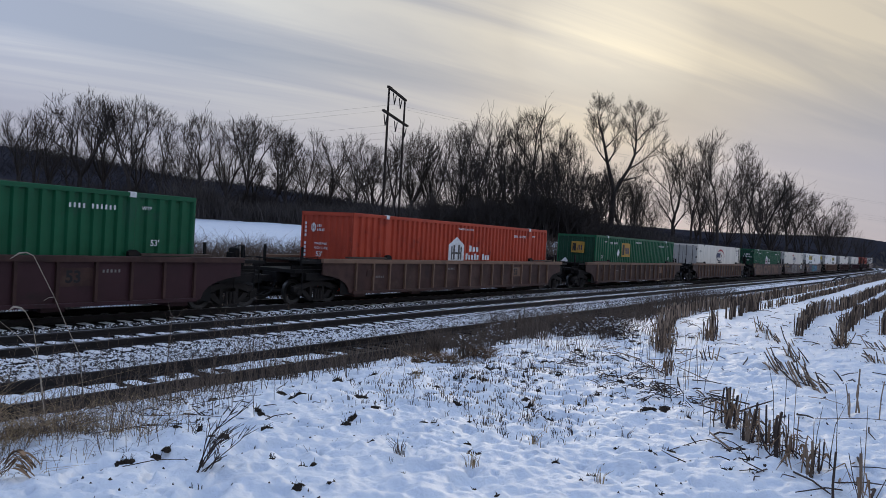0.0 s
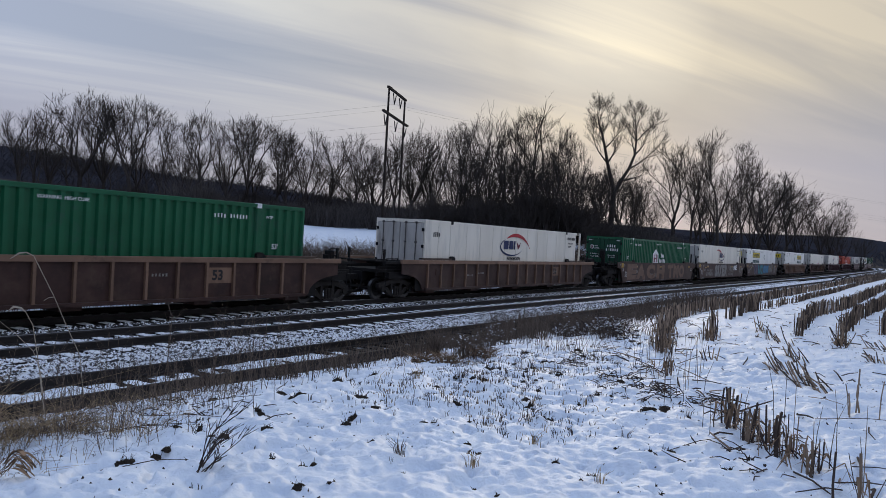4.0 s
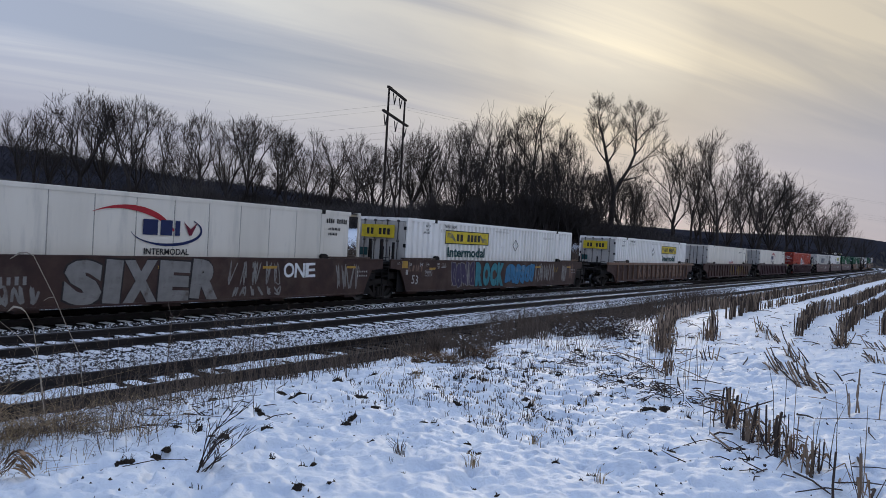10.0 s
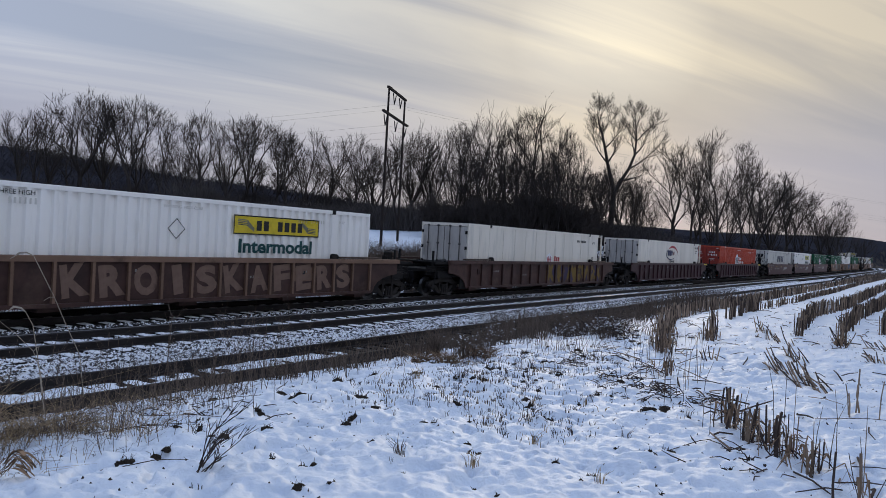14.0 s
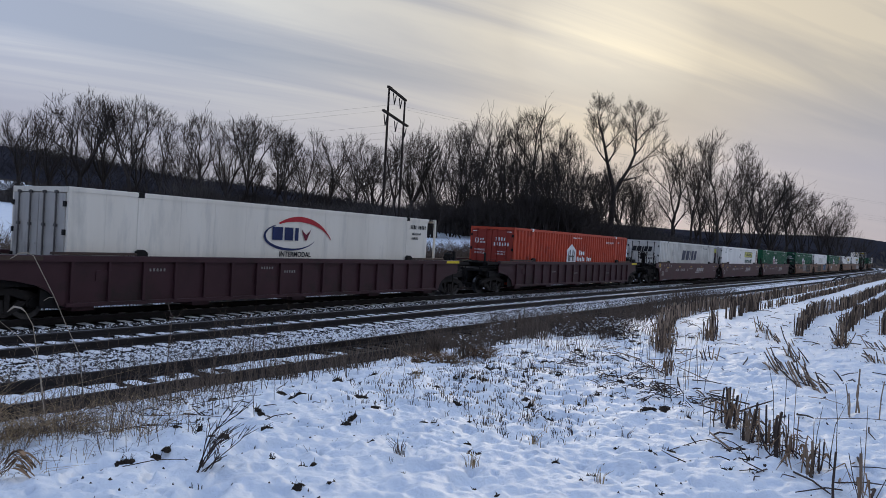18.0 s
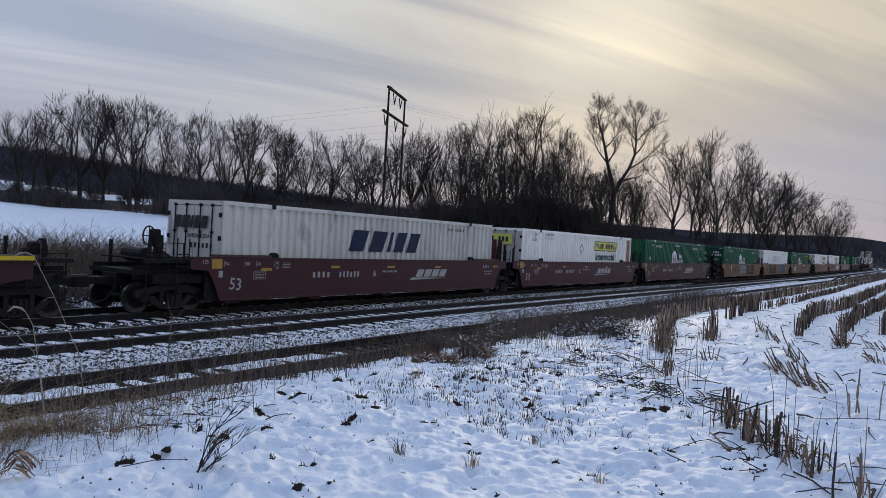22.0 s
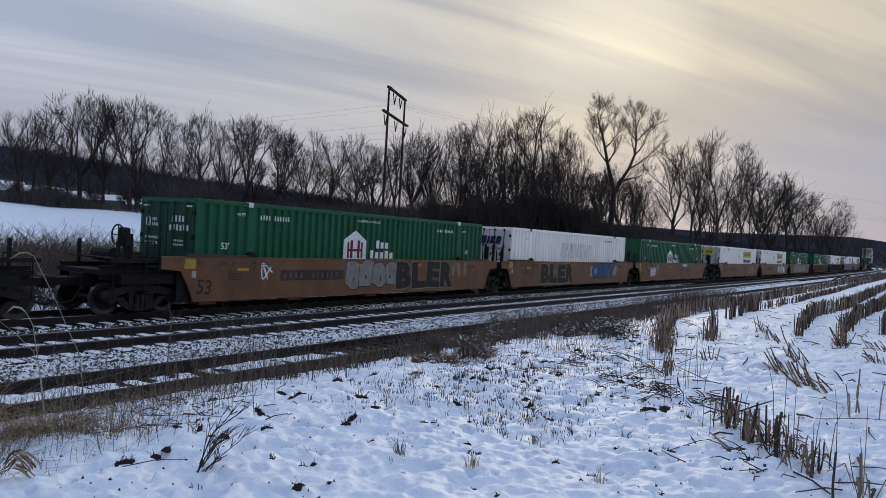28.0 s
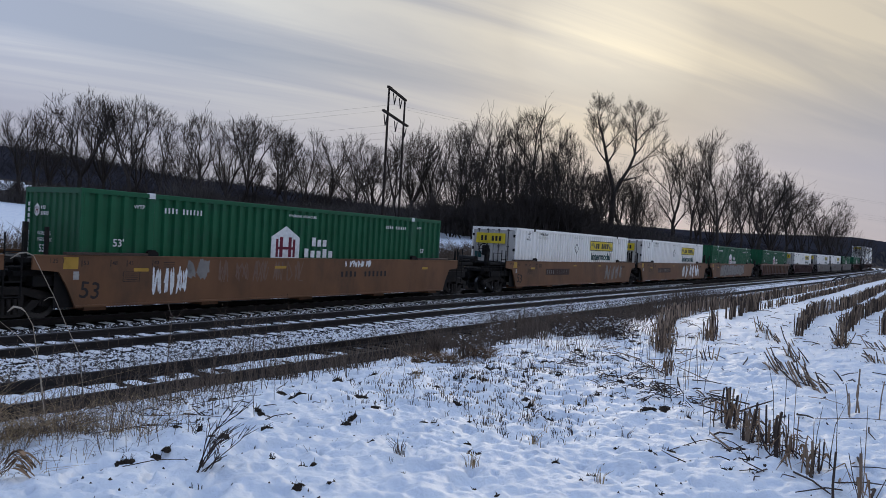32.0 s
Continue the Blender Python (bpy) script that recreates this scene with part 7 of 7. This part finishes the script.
    # dark clods and wet leaves
    for i in range(260):
        s, q = rng.uniform(-24, -12), rng.uniform(12.4, 18.2)
        x, y = xy(s, q)
        if math.hypot(x, y) < 4.2 or q > float(row_q(s, 0)) - 0.3:
            continue
        sh = Shape()
        big = rng.choice((0.5, 0.7, 0.9, 1.3)) * min(1.0, math.hypot(x, y) / 7.5)
        for j in range(rng.randint(1, 4)):
            px, py = x + rng.gauss(0, 0.04) * big, y + rng.gauss(0, 0.03) * big
            z = float(ground_z(px, py))
            r = rng.uniform(0.012, 0.034) * big
            rings = [[(px + r * f * rng.uniform(0.6, 1.4) * math.cos(a), py + r * f * rng.uniform(0.6, 1.4) * math.sin(a), z + up * r + rng.uniform(-0.2, 0.35) * r) for a in np.linspace(0, 5.5, 8)] for f, up in ((1.5, -0.5), (1.2, 0.15), (0.5, 0.4))]
            sh.add(sum(rings, []) + [(px, py, z + r * 0.4)], [(o + k, o + (k + 1) % 8, o + 8 + (k + 1) % 8, o + 8 + k) for o in (0, 8) for k in range(8)] + [(16 + k, 16 + (k + 1) % 8, 24) for k in range(8)])
            blades(sh, rng, px, py, z, rng.randint(1, 4), 0.06 * big, r, 1.0, 0.003)
        solo("clod", sh, CLOD, "dark wet leaves and earth showing through the snow", "clod", kind="stuff")
    # the weedy verge between the siding and the field
    sh = Shape()
    for i in range(1900):
        s = rng.uniform(-25, 30) if i % 3 else rng.uniform(-17, 0)
        q = 10.1 + rng.gauss(0, 0.7)
        if q < 8.9 and s < -17:
            continue
        x, y = xy(s, q)
        dense = 0.6 if s < -16 else 0.7
        if rng.random() < (0.6 if s < -15 else 0.45):
            continue
        blades(sh, rng, x, y, float(ground_z(x, y)), rng.randint(4, 9), rng.uniform(0.15, 0.5) * dense, 0.25, 0.6, 0.0035, rng.random() < 0.12)
    solo("verge_weeds", sh, [WEED, STRAW], "dead weeds along the siding", "weeds", kind="stuff")
    # brown grass mound where the siding ends
    sh = Shape()
    for i in range(500):
        x, y = xy(rng.uniform(62, 110), rng.gauss(11.6, 0.8))
        blades(sh, rng, x, y, float(ground_z(x, y)), 6, rng.uniform(0.4, 0.9), 0.5, 0.6, 0.012, 0)
    solo("grass_bank", sh, WEED, "brown dead grass on the bank by the siding's end", "dry grass", kind="stuff")
    # tall branching weeds
    for i in range(150):
        s = rng.uniform(-24.4, -19) if i < 90 else rng.uniform(-19, -8) if i < 130 else rng.uniform(-8, 10)
        q = 10.2 + (0.8 + 0.55 * max(0, -19 - s)) * rng.random() ** 1.3 * 1.6 if i < 90 else rng.uniform(10.4, 12.0) if i < 130 else rng.uniform(10.6, 13.4)
        x, y = xy(s, q)
        if math.hypot(x, y) < 7.0:
            continue
        z = float(ground_z(x, y))
        h = rng.uniform(0.35, 1.1) if i < 90 else rng.uniform(0.3, 0.95)
        sh = Shape()
        tip = Vector((x + rng.gauss(0, 0.12), y + rng.gauss(0, 0.12), z + h))
        foot = Vector((x, y, z - 0.05))
        sh.tube([foot, foot.lerp(tip, 0.5) + Vector((rng.gauss(0, 0.02), rng.gauss(0, 0.02), 0)), tip], [0.0036, 0.003, 0.0015], 4)
        for j in range(rng.randint(5, 10)):
            f = rng.uniform(0.3, 0.95)
            b = foot.lerp(tip, f)
            e = b + Vector((rng.gauss(0, 0.12), rng.gauss(0, 0.12), rng.uniform(0.06, 0.25)))
            sh.tube([b, b.lerp(e, 0.6) + Vector((0, 0, -0.01)), e], [0.0020, 0.0016, 0.0009], 3)
            if rng.random() < 0.4:
                sh.box(e.x - 0.004, e.x + 0.004, e.y - 0.004, e.y + 0.004, e.z - 0.006, e.z + 0.006)
        solo("tall_weed", sh, WEED, "dead branching weed stalk beside the track", "weed", "tall weeds on the verge", "stuff")
    # straw-coloured grass by the left end of the verge
    for i in range(20):
        s = rng.uniform(-25.3, -24.1)
        q = rng.uniform(11.8, 13.4)
        x, y = xy(s, q)
        sh = Shape()
        blades(sh, rng, x, y, float(ground_z(x, y)), 44, rng.uniform(0.14, 0.42) if i % 4 else 0.6, 0.26, rng.choice((0.7, 1.6, 2.6)), 0.0026, 0)
        solo("dry_grass", sh, STRAW, "straw-coloured clump of dry grass", "dry grass", "dry grass clumps on the verge")
    # long straw arching over the brow of the verge, thinning along it
    for i in range(46):
        f = rng.random() ** 1.5
        s, q = -24.25 + 1.0 * f + rng.gauss(0, 0.06), 13.05 + 0.55 * f + rng.gauss(0, 0.16)
        x, y = xy(s, q)
        sh = Shape()
        blades(sh, rng, x, y, float(ground_z(x, y)) - 0.02, int(34 - 22 * f), rng.uniform(0.14, 0.34), 0.16, rng.choice((0.8, 1.4, 2.2)), rng.uniform(0.0016, 0.0026), 0)
        solo("dry_grass", sh, STRAW if rng.random() < 0.75 else WEED, "straw-coloured clump of dry grass", "dry grass", "dry grass clumps on the verge")
    # wiry stalks standing out of the snow below the brow
    for i in range(64):
        s, q = (rng.uniform(-23.95, -22.9), rng.uniform(13.25, 14.25)) if i < 44 else (rng.uniform(-23.0, -21.6), rng.uniform(12.7, 13.6))
        x, y = xy(s, q)
        z = float(ground_z(x, y))
        h = rng.uniform(0.12, 0.3) if i % 4 else rng.uniform(0.35, 0.6)
        foot, tip = Vector((x, y, z - 0.03)), Vector((x + rng.gauss(0, 0.05), y + rng.gauss(0, 0.05), z + h))
        sh = Shape().tube([foot, foot.lerp(tip, 0.55) + Vector((rng.gauss(0, 0.012), rng.gauss(0, 0.012), 0)), tip], [0.0026, 0.0022, 0.0012], 4)
        for j in range(rng.randint(2, 6)):
            b = foot.lerp(tip, rng.uniform(0.3, 0.95))
            sh.tube([b, b + Vector((rng.gauss(0, 0.05), rng.gauss(0, 0.05), rng.uniform(0.02, 0.1)))], [0.0016, 0.0008], 3)
        solo("wiry_weed", sh, WEED, "thin wiry dead stalk standing in the snow", "weed", "wiry stalks on the verge", "stuff")
    # dark brush with snow lying on it, in front of the corn
    for s, q, r in ((-12.9, 13.0, 0.36), (-12.3, 12.7, 0.42), (-12.4, 13.4, 0.34), (-13.0, 13.9, 0.4), (-11.6, 13.3, 0.4), (-17.7, 12.75, 0.2), (-18.0, 13.35, 0.2), (-17.3, 13.5, 0.2)):
        x, y = xy(s, q)
        z = float(ground_z(x, y))
        pile = thing("brush_pile", "low dark brush with snow lying on its twigs", "brush", "snowy brush by the corn")
        sh = Shape()
        blades(sh, rng, x, y, z, 150, 0.95 * r, r, 1.2, 0.005, 0)
        for k in range(26):
            a, l = rng.uniform(0, 6.3), r * rng.uniform(0.5, 1.3)
            b = Vector((x + rng.gauss(0, r * 0.4), y + rng.gauss(0, r * 0.4), z + rng.uniform(0.02, 0.6) * r))
            sh.tube([b, b + Vector((math.cos(a) * l * 0.6, math.sin(a) * l * 0.6, rng.uniform(-0.1, 0.3) * l))], [0.007, 0.004], 4)
        part("brushwood", sh, CORN_DARK if r > 0.3 else CORN_LEAF, pile)
        caps = Shape()
        for k in range(60):
            a, d = rng.uniform(0, 6.3), r * math.sqrt(rng.random())
            px, py, w = x + math.cos(a) * d, y + math.sin(a) * d, rng.uniform(0.010, 0.028) * r / 0.36
            pz = z + r * rng.uniform(0.3, 0.8) * (1.1 - d / r * 0.6)
            caps.tube([(px - w, py - w * 0.4, pz), (px, py, pz + w * 0.4), (px + w, py + w * 0.4, pz)], [w * 0.25, w * 0.55, w * 0.25], 5)
        tagged(part("snow_dusting", caps, STONE_SNOW, pile), "snow caught on the twigs", kind="stuff")
    # matted straw and weeds lying at the foot of the verge
    for i in range(80):
        s = rng.uniform(-25.0, -21.0)
        q = 12.4 + (-21.6 - s) * 0.42 + rng.gauss(0, 0.35)
        x, y = xy(s, q)
        sh = Shape()
        blades(sh, rng, x, y, float(ground_z(x, y)), rng.randint(8, 22), rng.uniform(0.06, 0.22), 0.22, rng.choice((1.0, 2.0, 3.5)), 0.0019, rng.random() < 0.3)
        solo("matted_weeds", sh, [WEED, STRAW], "matted dead weeds and straw in the snow", "weeds", kind="stuff")
    # rank brown clumps
    for s, q, n, h in ((-11.2, 10.6, 150, 0.75), (-10.4, 10.9, 110, 0.5), (-9.3, 11.0, 110, 0.5), (-8.2, 11.0, 90, 0.45), (-6.6, 11.6, 90, 0.6), (-5.4, 12.0, 110, 0.75), (-4.6, 12.7, 100, 0.7), (-3.5, 11.6, 130, 0.85), (-2.8, 12.6, 110, 0.8), (-1.5, 11.8, 130, 0.95), (-0.6, 12.8, 100, 0.8), (0.5, 11.8, 130, 0.95), (2.0, 11.8, 110, 0.85), (3.5, 12.2, 100, 0.8), (-7.5, 12.6, 60, 0.4)):
        x, y = xy(s, q)
        sh = Shape()
        blades(sh, rng, x, y, float(ground_z(x, y)), n, h, 0.5, 0.5, 0.0055, 0)
        solo("weed_clump", sh, WEED, "rank brown weed clump dusted with snow", "weed clump", "weed clumps on the verge")
    # thicket of thin dead stalks between the verge and the corn
    for i in range(52):
        s = -16.2 + (5.5 if i < 50 else 20) * rng.random() ** 1.2
        q = float(row_q(s, 0)) - rng.uniform(0.5, 2.8) ** 1.0
        x, y = xy(s, q)
        if q < 11.6:
            continue
        sh = Shape()
        blades(sh, rng, x, y, float(ground_z(x, y)), rng.randint(4, 10), rng.uniform(0.3, 0.95), 0.4, rng.choice((0.4, 0.8, 1.4)), 0.0032, 0)
        solo("stalk_thicket", sh, WEED, "stand of thin dead brown stalks in the snow", "weed clump", kind="stuff")
    # a narrow rank tussock and a seedy one powdered with snow
    for s, q, n, h, r, snow in ((-17.1, 12.5, 130, 0.5, 0.10, 0), (-17.4, 13.3, 120, 0.36, 0.28, 1), (-16.6, 12.9, 90, 0.34, 0.3, 1), (-15.4, 12.6, 90, 0.4, 0.3, 1), (-18.6, 12.0, 90, 0.32, 0.3, 0), (-19.6, 11.6, 80, 0.3, 0.3, 0), (-16.2, 11.6, 110, 0.5, 0.35, 0), (-15.0, 11.4, 110, 0.5, 0.35, 0), (-14.2, 12.0, 110, 0.5, 0.35, 1), (-13.4, 12.4, 110, 0.6, 0.35, 0), (-12.6, 11.6, 110, 0.55, 0.35, 0), (-11.6, 12.2, 110, 0.6, 0.35, 1), (-20.6, 11.4, 70, 0.3, 0.3, 0)):
        x, y = xy(s, q)
        z = float(ground_z(x, y))
        clump = thing("tussock", "rank brown tussock powdered with snow" if snow else "narrow dark brown tussock", "weed clump", "weed clumps on the verge")
        sh = Shape()
        blades(sh, rng, x, y, z, n, h, r, 0.7, 0.0045, 0)
        part("grass", sh, WEED, clump)
        if snow:
            caps = Shape()
            for k in range(24):
                px, py, pz, w = x + rng.gauss(0, r * 0.5), y + rng.gauss(0, r * 0.5), z + h * rng.uniform(0.25, 0.85), rng.uniform(0.006, 0.014)
                caps.tube([(px - w, py, pz), (px, py, pz + w * 0.5), (px + w, py + w * 0.5, pz)], [w * 0.3, w * 0.6, w * 0.3], 5)
            tagged(part("snow_dusting", caps, STONE_SNOW, clump), "snow caught on the seed heads", kind="stuff")
    # flattened bundles of corn stalks: foot and tip as distance along the track and off it
    for s0, q0, s1, q1, n in ((-17.0, 17.95, -14.1, 16.8, 18), (-17.3, 18.2, -15.4, 17.4, 14), (-14.8, 17.6, -12.8, 16.9, 14), (-15.3, 16.4, -14.4, 16.0, 8), (-11.2, 16.4, -8.2, 15.6, 14), (-12.0, 17.0, -10.4, 16.2, 10), (-13.6, 18.5, -11.9, 18.0, 12), (-11.9, 18.7, -10.0, 17.9, 12), (-6.0, 17.4, -4.0, 16.8, 8)):
        bundle = thing("stalk_bundle", "flattened bundle of corn stalks leaning over the snow", "corn stubble", "flattened corn stalks")
        for k in range(n):
            f = rng.uniform(0, 0.55)
            a, b = s0 + (s1 - s0) * f + rng.gauss(0, 0.06), q0 + (q1 - q0) * f + rng.gauss(0, 0.07)
            x, y = xy(a, b)
            l = rng.uniform(0.3, 0.6)
            e, g = xy(a + (s1 - s0) * 0.55 * l + rng.gauss(0, 0.06), b + (q1 - q0) * 0.55 * l + rng.gauss(0, 0.05))
            z = float(ground_z(x, y)) - 0.03
            part("stalk", Shape().tube([(x, y, z), ((x + e) / 2, (y + g) / 2, z + l * 0.18), (e, g, z + l * rng.uniform(0.15, 0.5))], [0.011, 0.010, 0.009], 5), CORN if k % 2 else CORN_DARK, bundle)
    # upright stalks standing by themselves
    for s, q in ((-17.8, 18.4), (-17.75, 18.46), (-17.95, 18.42), (-18.12, 18.7), (-18.0, 18.52)):
        x, y = xy(s, q)
        sh = Shape()
        stalk(sh, rng, x, y, float(ground_z(x, y)), rng.uniform(0.2, 0.5), rng.choice((0.006, 0.009, 0.012)), rng.uniform(0, 0.3))
        solo("corn_stalk", sh, CORN, "single cut corn stalk standing upright", "corn stalk", "single corn stalks")
    # a curled brown husk at the field's edge
    x, y = xy(-24.55, 14.3)
    z = float(ground_z(x, y))
    husk = Shape()
    for k in range(14):
        # narrow curled leaves, one over another
        w, l, side = rng.uniform(0.006, 0.014), rng.uniform(0.12, 0.24), rng.gauss(0, 0.045)
        for j in range(6):
            f0, f1 = j / 6, (j + 1) / 6
            quad = []
            for f, o in ((f0, -1), (f0, 1), (f1, 1), (f1, -1)):
                wide = w * (0.35 + math.sin(math.pi * min(max(f, 0.04), 0.96))) * o
                quad.append((x + (f - 0.5) * l + wide * 0.35, y + side + wide * 0.9 + 0.25 * (f - 0.5) * l, z + 0.075 * math.sin(math.pi * f) + 0.008 * k - 0.01 + 0.5 * abs(wide)))
            husk.add(quad, [(0, 1, 2, 3)])
    solo("corn_husk", husk, CORN_LEAF, "curled brown corn husk lying on the snow", "corn husk", kind="stuff")
    # long thin sticks lying in the snow
    for s0, q0, s1, q1 in ((-23.42, 13.45, -23.16, 14.13), (-23.6, 13.6, -22.9, 14.0), (-22.9, 13.2, -22.3, 13.9), (-24.0, 14.6, -23.7, 14.9), (-22.2, 13.0, -21.5, 13.3), (-21.0, 17.4, -20.4, 17.7), (-18.9, 18.2, -18.2, 19.0), (-19.4, 16.3, -18.7, 17.0)):
        (x0, y0), (x1, y1) = xy(s0, q0), xy(s1, q1)
        a, b = Vector((x0, y0, float(ground_z(x0, y0)) + 0.01)), Vector((x1, y1, float(ground_z(x1, y1)) + 0.03))
        solo("fallen_stick", Shape().tube([a, a.lerp(b, 0.5) + Vector((0.01, 0, 0.025)), b], [0.0038, 0.0034, 0.002], 5), CORN_DARK, "thin dark stick lying on the snow", "stick", "fallen sticks")
    # bare shrub leaning in the foreground
    sh = Shape()
    x, y = xy(-23.74, 15.05)
    foot = Vector((x, y, float(ground_z(x, y)) - 0.05))
    for i in range(10):
        p, d = foot + Vector((rng.gauss(0, 0.03), rng.gauss(0, 0.03), 0)), Vector((rng.uniform(-0.25, 0.85), rng.uniform(-0.2, 0.6), 1)).normalized()
        l, pts = rng.uniform(0.2, 0.62), []
        for k in range(5):
            pts.append(p + d * l * k / 4)
            d = (d + Vector((rng.gauss(0.05, 0.08), rng.gauss(0.03, 0.08), 0))).normalized()
        sh.tube(pts, [0.0055, 0.0046, 0.0038, 0.003, 0.0018], 4)
        for k in range(6):
            b = pts[rng.randint(1, 3)].lerp(pts[4], rng.uniform(0, 0.5))
            e = b + (d + Vector((rng.gauss(0, 0.4), rng.gauss(0, 0.4), 0))).normalized() * rng.uniform(0.05, 0.16)
            sh.tube([b, e], [0.0034, 0.0018], 3)
    solo("bare_shrub", sh, CORN_DARK, "small bare shrub leaning in the snow", "shrub")
    # one long bent grass stem close to the camera
    near = [(-3.93, 8.46, 0.5), (-4.0, 8.46, 0.96), (-4.19, 8.47, 1.32), (-4.32, 8.47, 1.59), (-4.58, 8.48, 2.04)]
    sh = Shape().tube(near, [0.004, 0.004, 0.0036, 0.0032, 0.003], 5)
    stem = thing("tall_grass", "single tall bent grass with a drooping seed head", "grass")
    part("stem", sh, PALE, stem)
    part("seed_head", Shape().tube([near[4], (-4.66, 8.48, 2.07), (-4.74, 8.48, 2.06), (-4.84, 8.48, 1.99)], [0.004, 0.009, 0.010, 0.003], 6), PALE, stem)
    part("leaf", Shape().tube([near[3], (-4.38, 8.47, 1.58), (-4.44, 8.47, 1.54)], [0.005, 0.004, 0.002], 4), PALE, stem)

    stem = thing("tall_grass", "pale grass bent over beside the siding", "grass")
    foot = float(ground_z(-4.2, 8.18)) - 0.05
    part("stem", Shape().tube([(-4.2, 8.18, foot), (-4.28, 8.18, 0.79), (-4.37, 8.18, 1.02), (-4.56, 8.18, 1.19), (-4.78, 8.19, 1.34)], [0.0042, 0.004, 0.0036, 0.003, 0.0022], 5), PALE, stem)
    part("leaf", Shape().tube([(-4.37, 8.18, 1.02), (-4.31, 8.18, 1.08), (-4.33, 8.18, 0.98)], [0.004, 0.004, 0.002], 4), PALE, stem)
    stem = thing("tall_grass", "grass with a drooping pale seed head beside the siding", "grass")
    part("stem", Shape().tube([(-4.22, 8.2, foot), (-4.32, 8.2, 0.9), (-4.4, 8.2, 1.3), (-4.48, 8.19, 1.44)], [0.005, 0.0045, 0.004, 0.0035], 5), PALE, stem)
    part("seed_head", Shape().tube([(-4.48, 8.19, 1.44), (-4.53, 8.19, 1.48), (-4.61, 8.19, 1.49), (-4.68, 8.19, 1.43)], [0.004, 0.012, 0.013, 0.004], 6), PALE, stem)


weeds()


def siding_end():
    """Bent pipes and a concrete block where the siding ends."""
    for s, q in ((78.0, 9.0), (86.0, 9.2)):
        x, y = xy(s, q)
        z = float(ground_z(x, y)) + 0.5
        pts = [(x - 1.6, y - 1.0, z + 0.15), (x - 0.6, y - 0.4, z + 0.55), (x + 0.1, y, z + 0.5), (x + 0.25, y + 0.1, z + 0.1), (x + 0.15, y + 0.1, z - 0.6)]
        solo("bent_pipe", Shape().tube(pts, 0.09, 8), IRON, "dark bent pipe guard by the end of the siding", "pipe", "bent pipes by the siding")
    x, y = xy(112.0, 11.0)
    z = float(ground_z(x, y))
    box = thing("relay_box", "grey concrete trackside box", "relay box", at=pose(x, y, z, 0, 0, 57))
    part("body", Shape().chamfer(-0.35, 0.35, -0.3, 0.3, -0.3, 1.0, 0.05), CONCRETE, box)
    part("lid", Shape().chamfer(-0.4, 0.4, -0.35, 0.35, 1.0, 1.1, 0.03), CONCRETE, box)


siding_end()


# Pieces of the setting, last: the tracks with their ties.
build_track("far", 0.0, 0.0, (-120, 420), (-34, 40))
build_track("middle", 3.95, 0.0, (-120, 420), (-34, 70))
build_track("near", 7.575, -0.18, (-120, 150), (-30, 10))


def motions():
    """The train rolls by at one speed; every car and container follows the line, and the wheels turn."""
    for s, box, car, deck in CARS:
        rows_box, rows_car = [], []
        for t in range(0, 33):
            at = s + CL / 2 - SPEED * (t - 16)
            m = on_line(at)
            rows_box.append((t, m @ pose(-CL / 2, 0, deck)))
            rows_car.append((t, m))
        walk(box, rows_box)
        if car:
            walk(car, rows_car)
    # wheels: alike ones share their turning
    first = {}
    for w, dx in WHEELS:
        if dx not in first:
            rows = [(i / FPS, pose(dx, 0, 0.42) @ Matrix.Rotation(-SPEED * i / FPS / 0.42, 4, "Y")) for i in range(0, 32 * FPS + 1)]
            walk(w, rows)
            first[dx] = w
        else:
            keys = first[dx].animation_data
            w.rotation_mode = "QUATERNION"
            mine = w.animation_data_create()
            mine.action = keys.action
            mine.action_slot = keys.action_slot


motions()
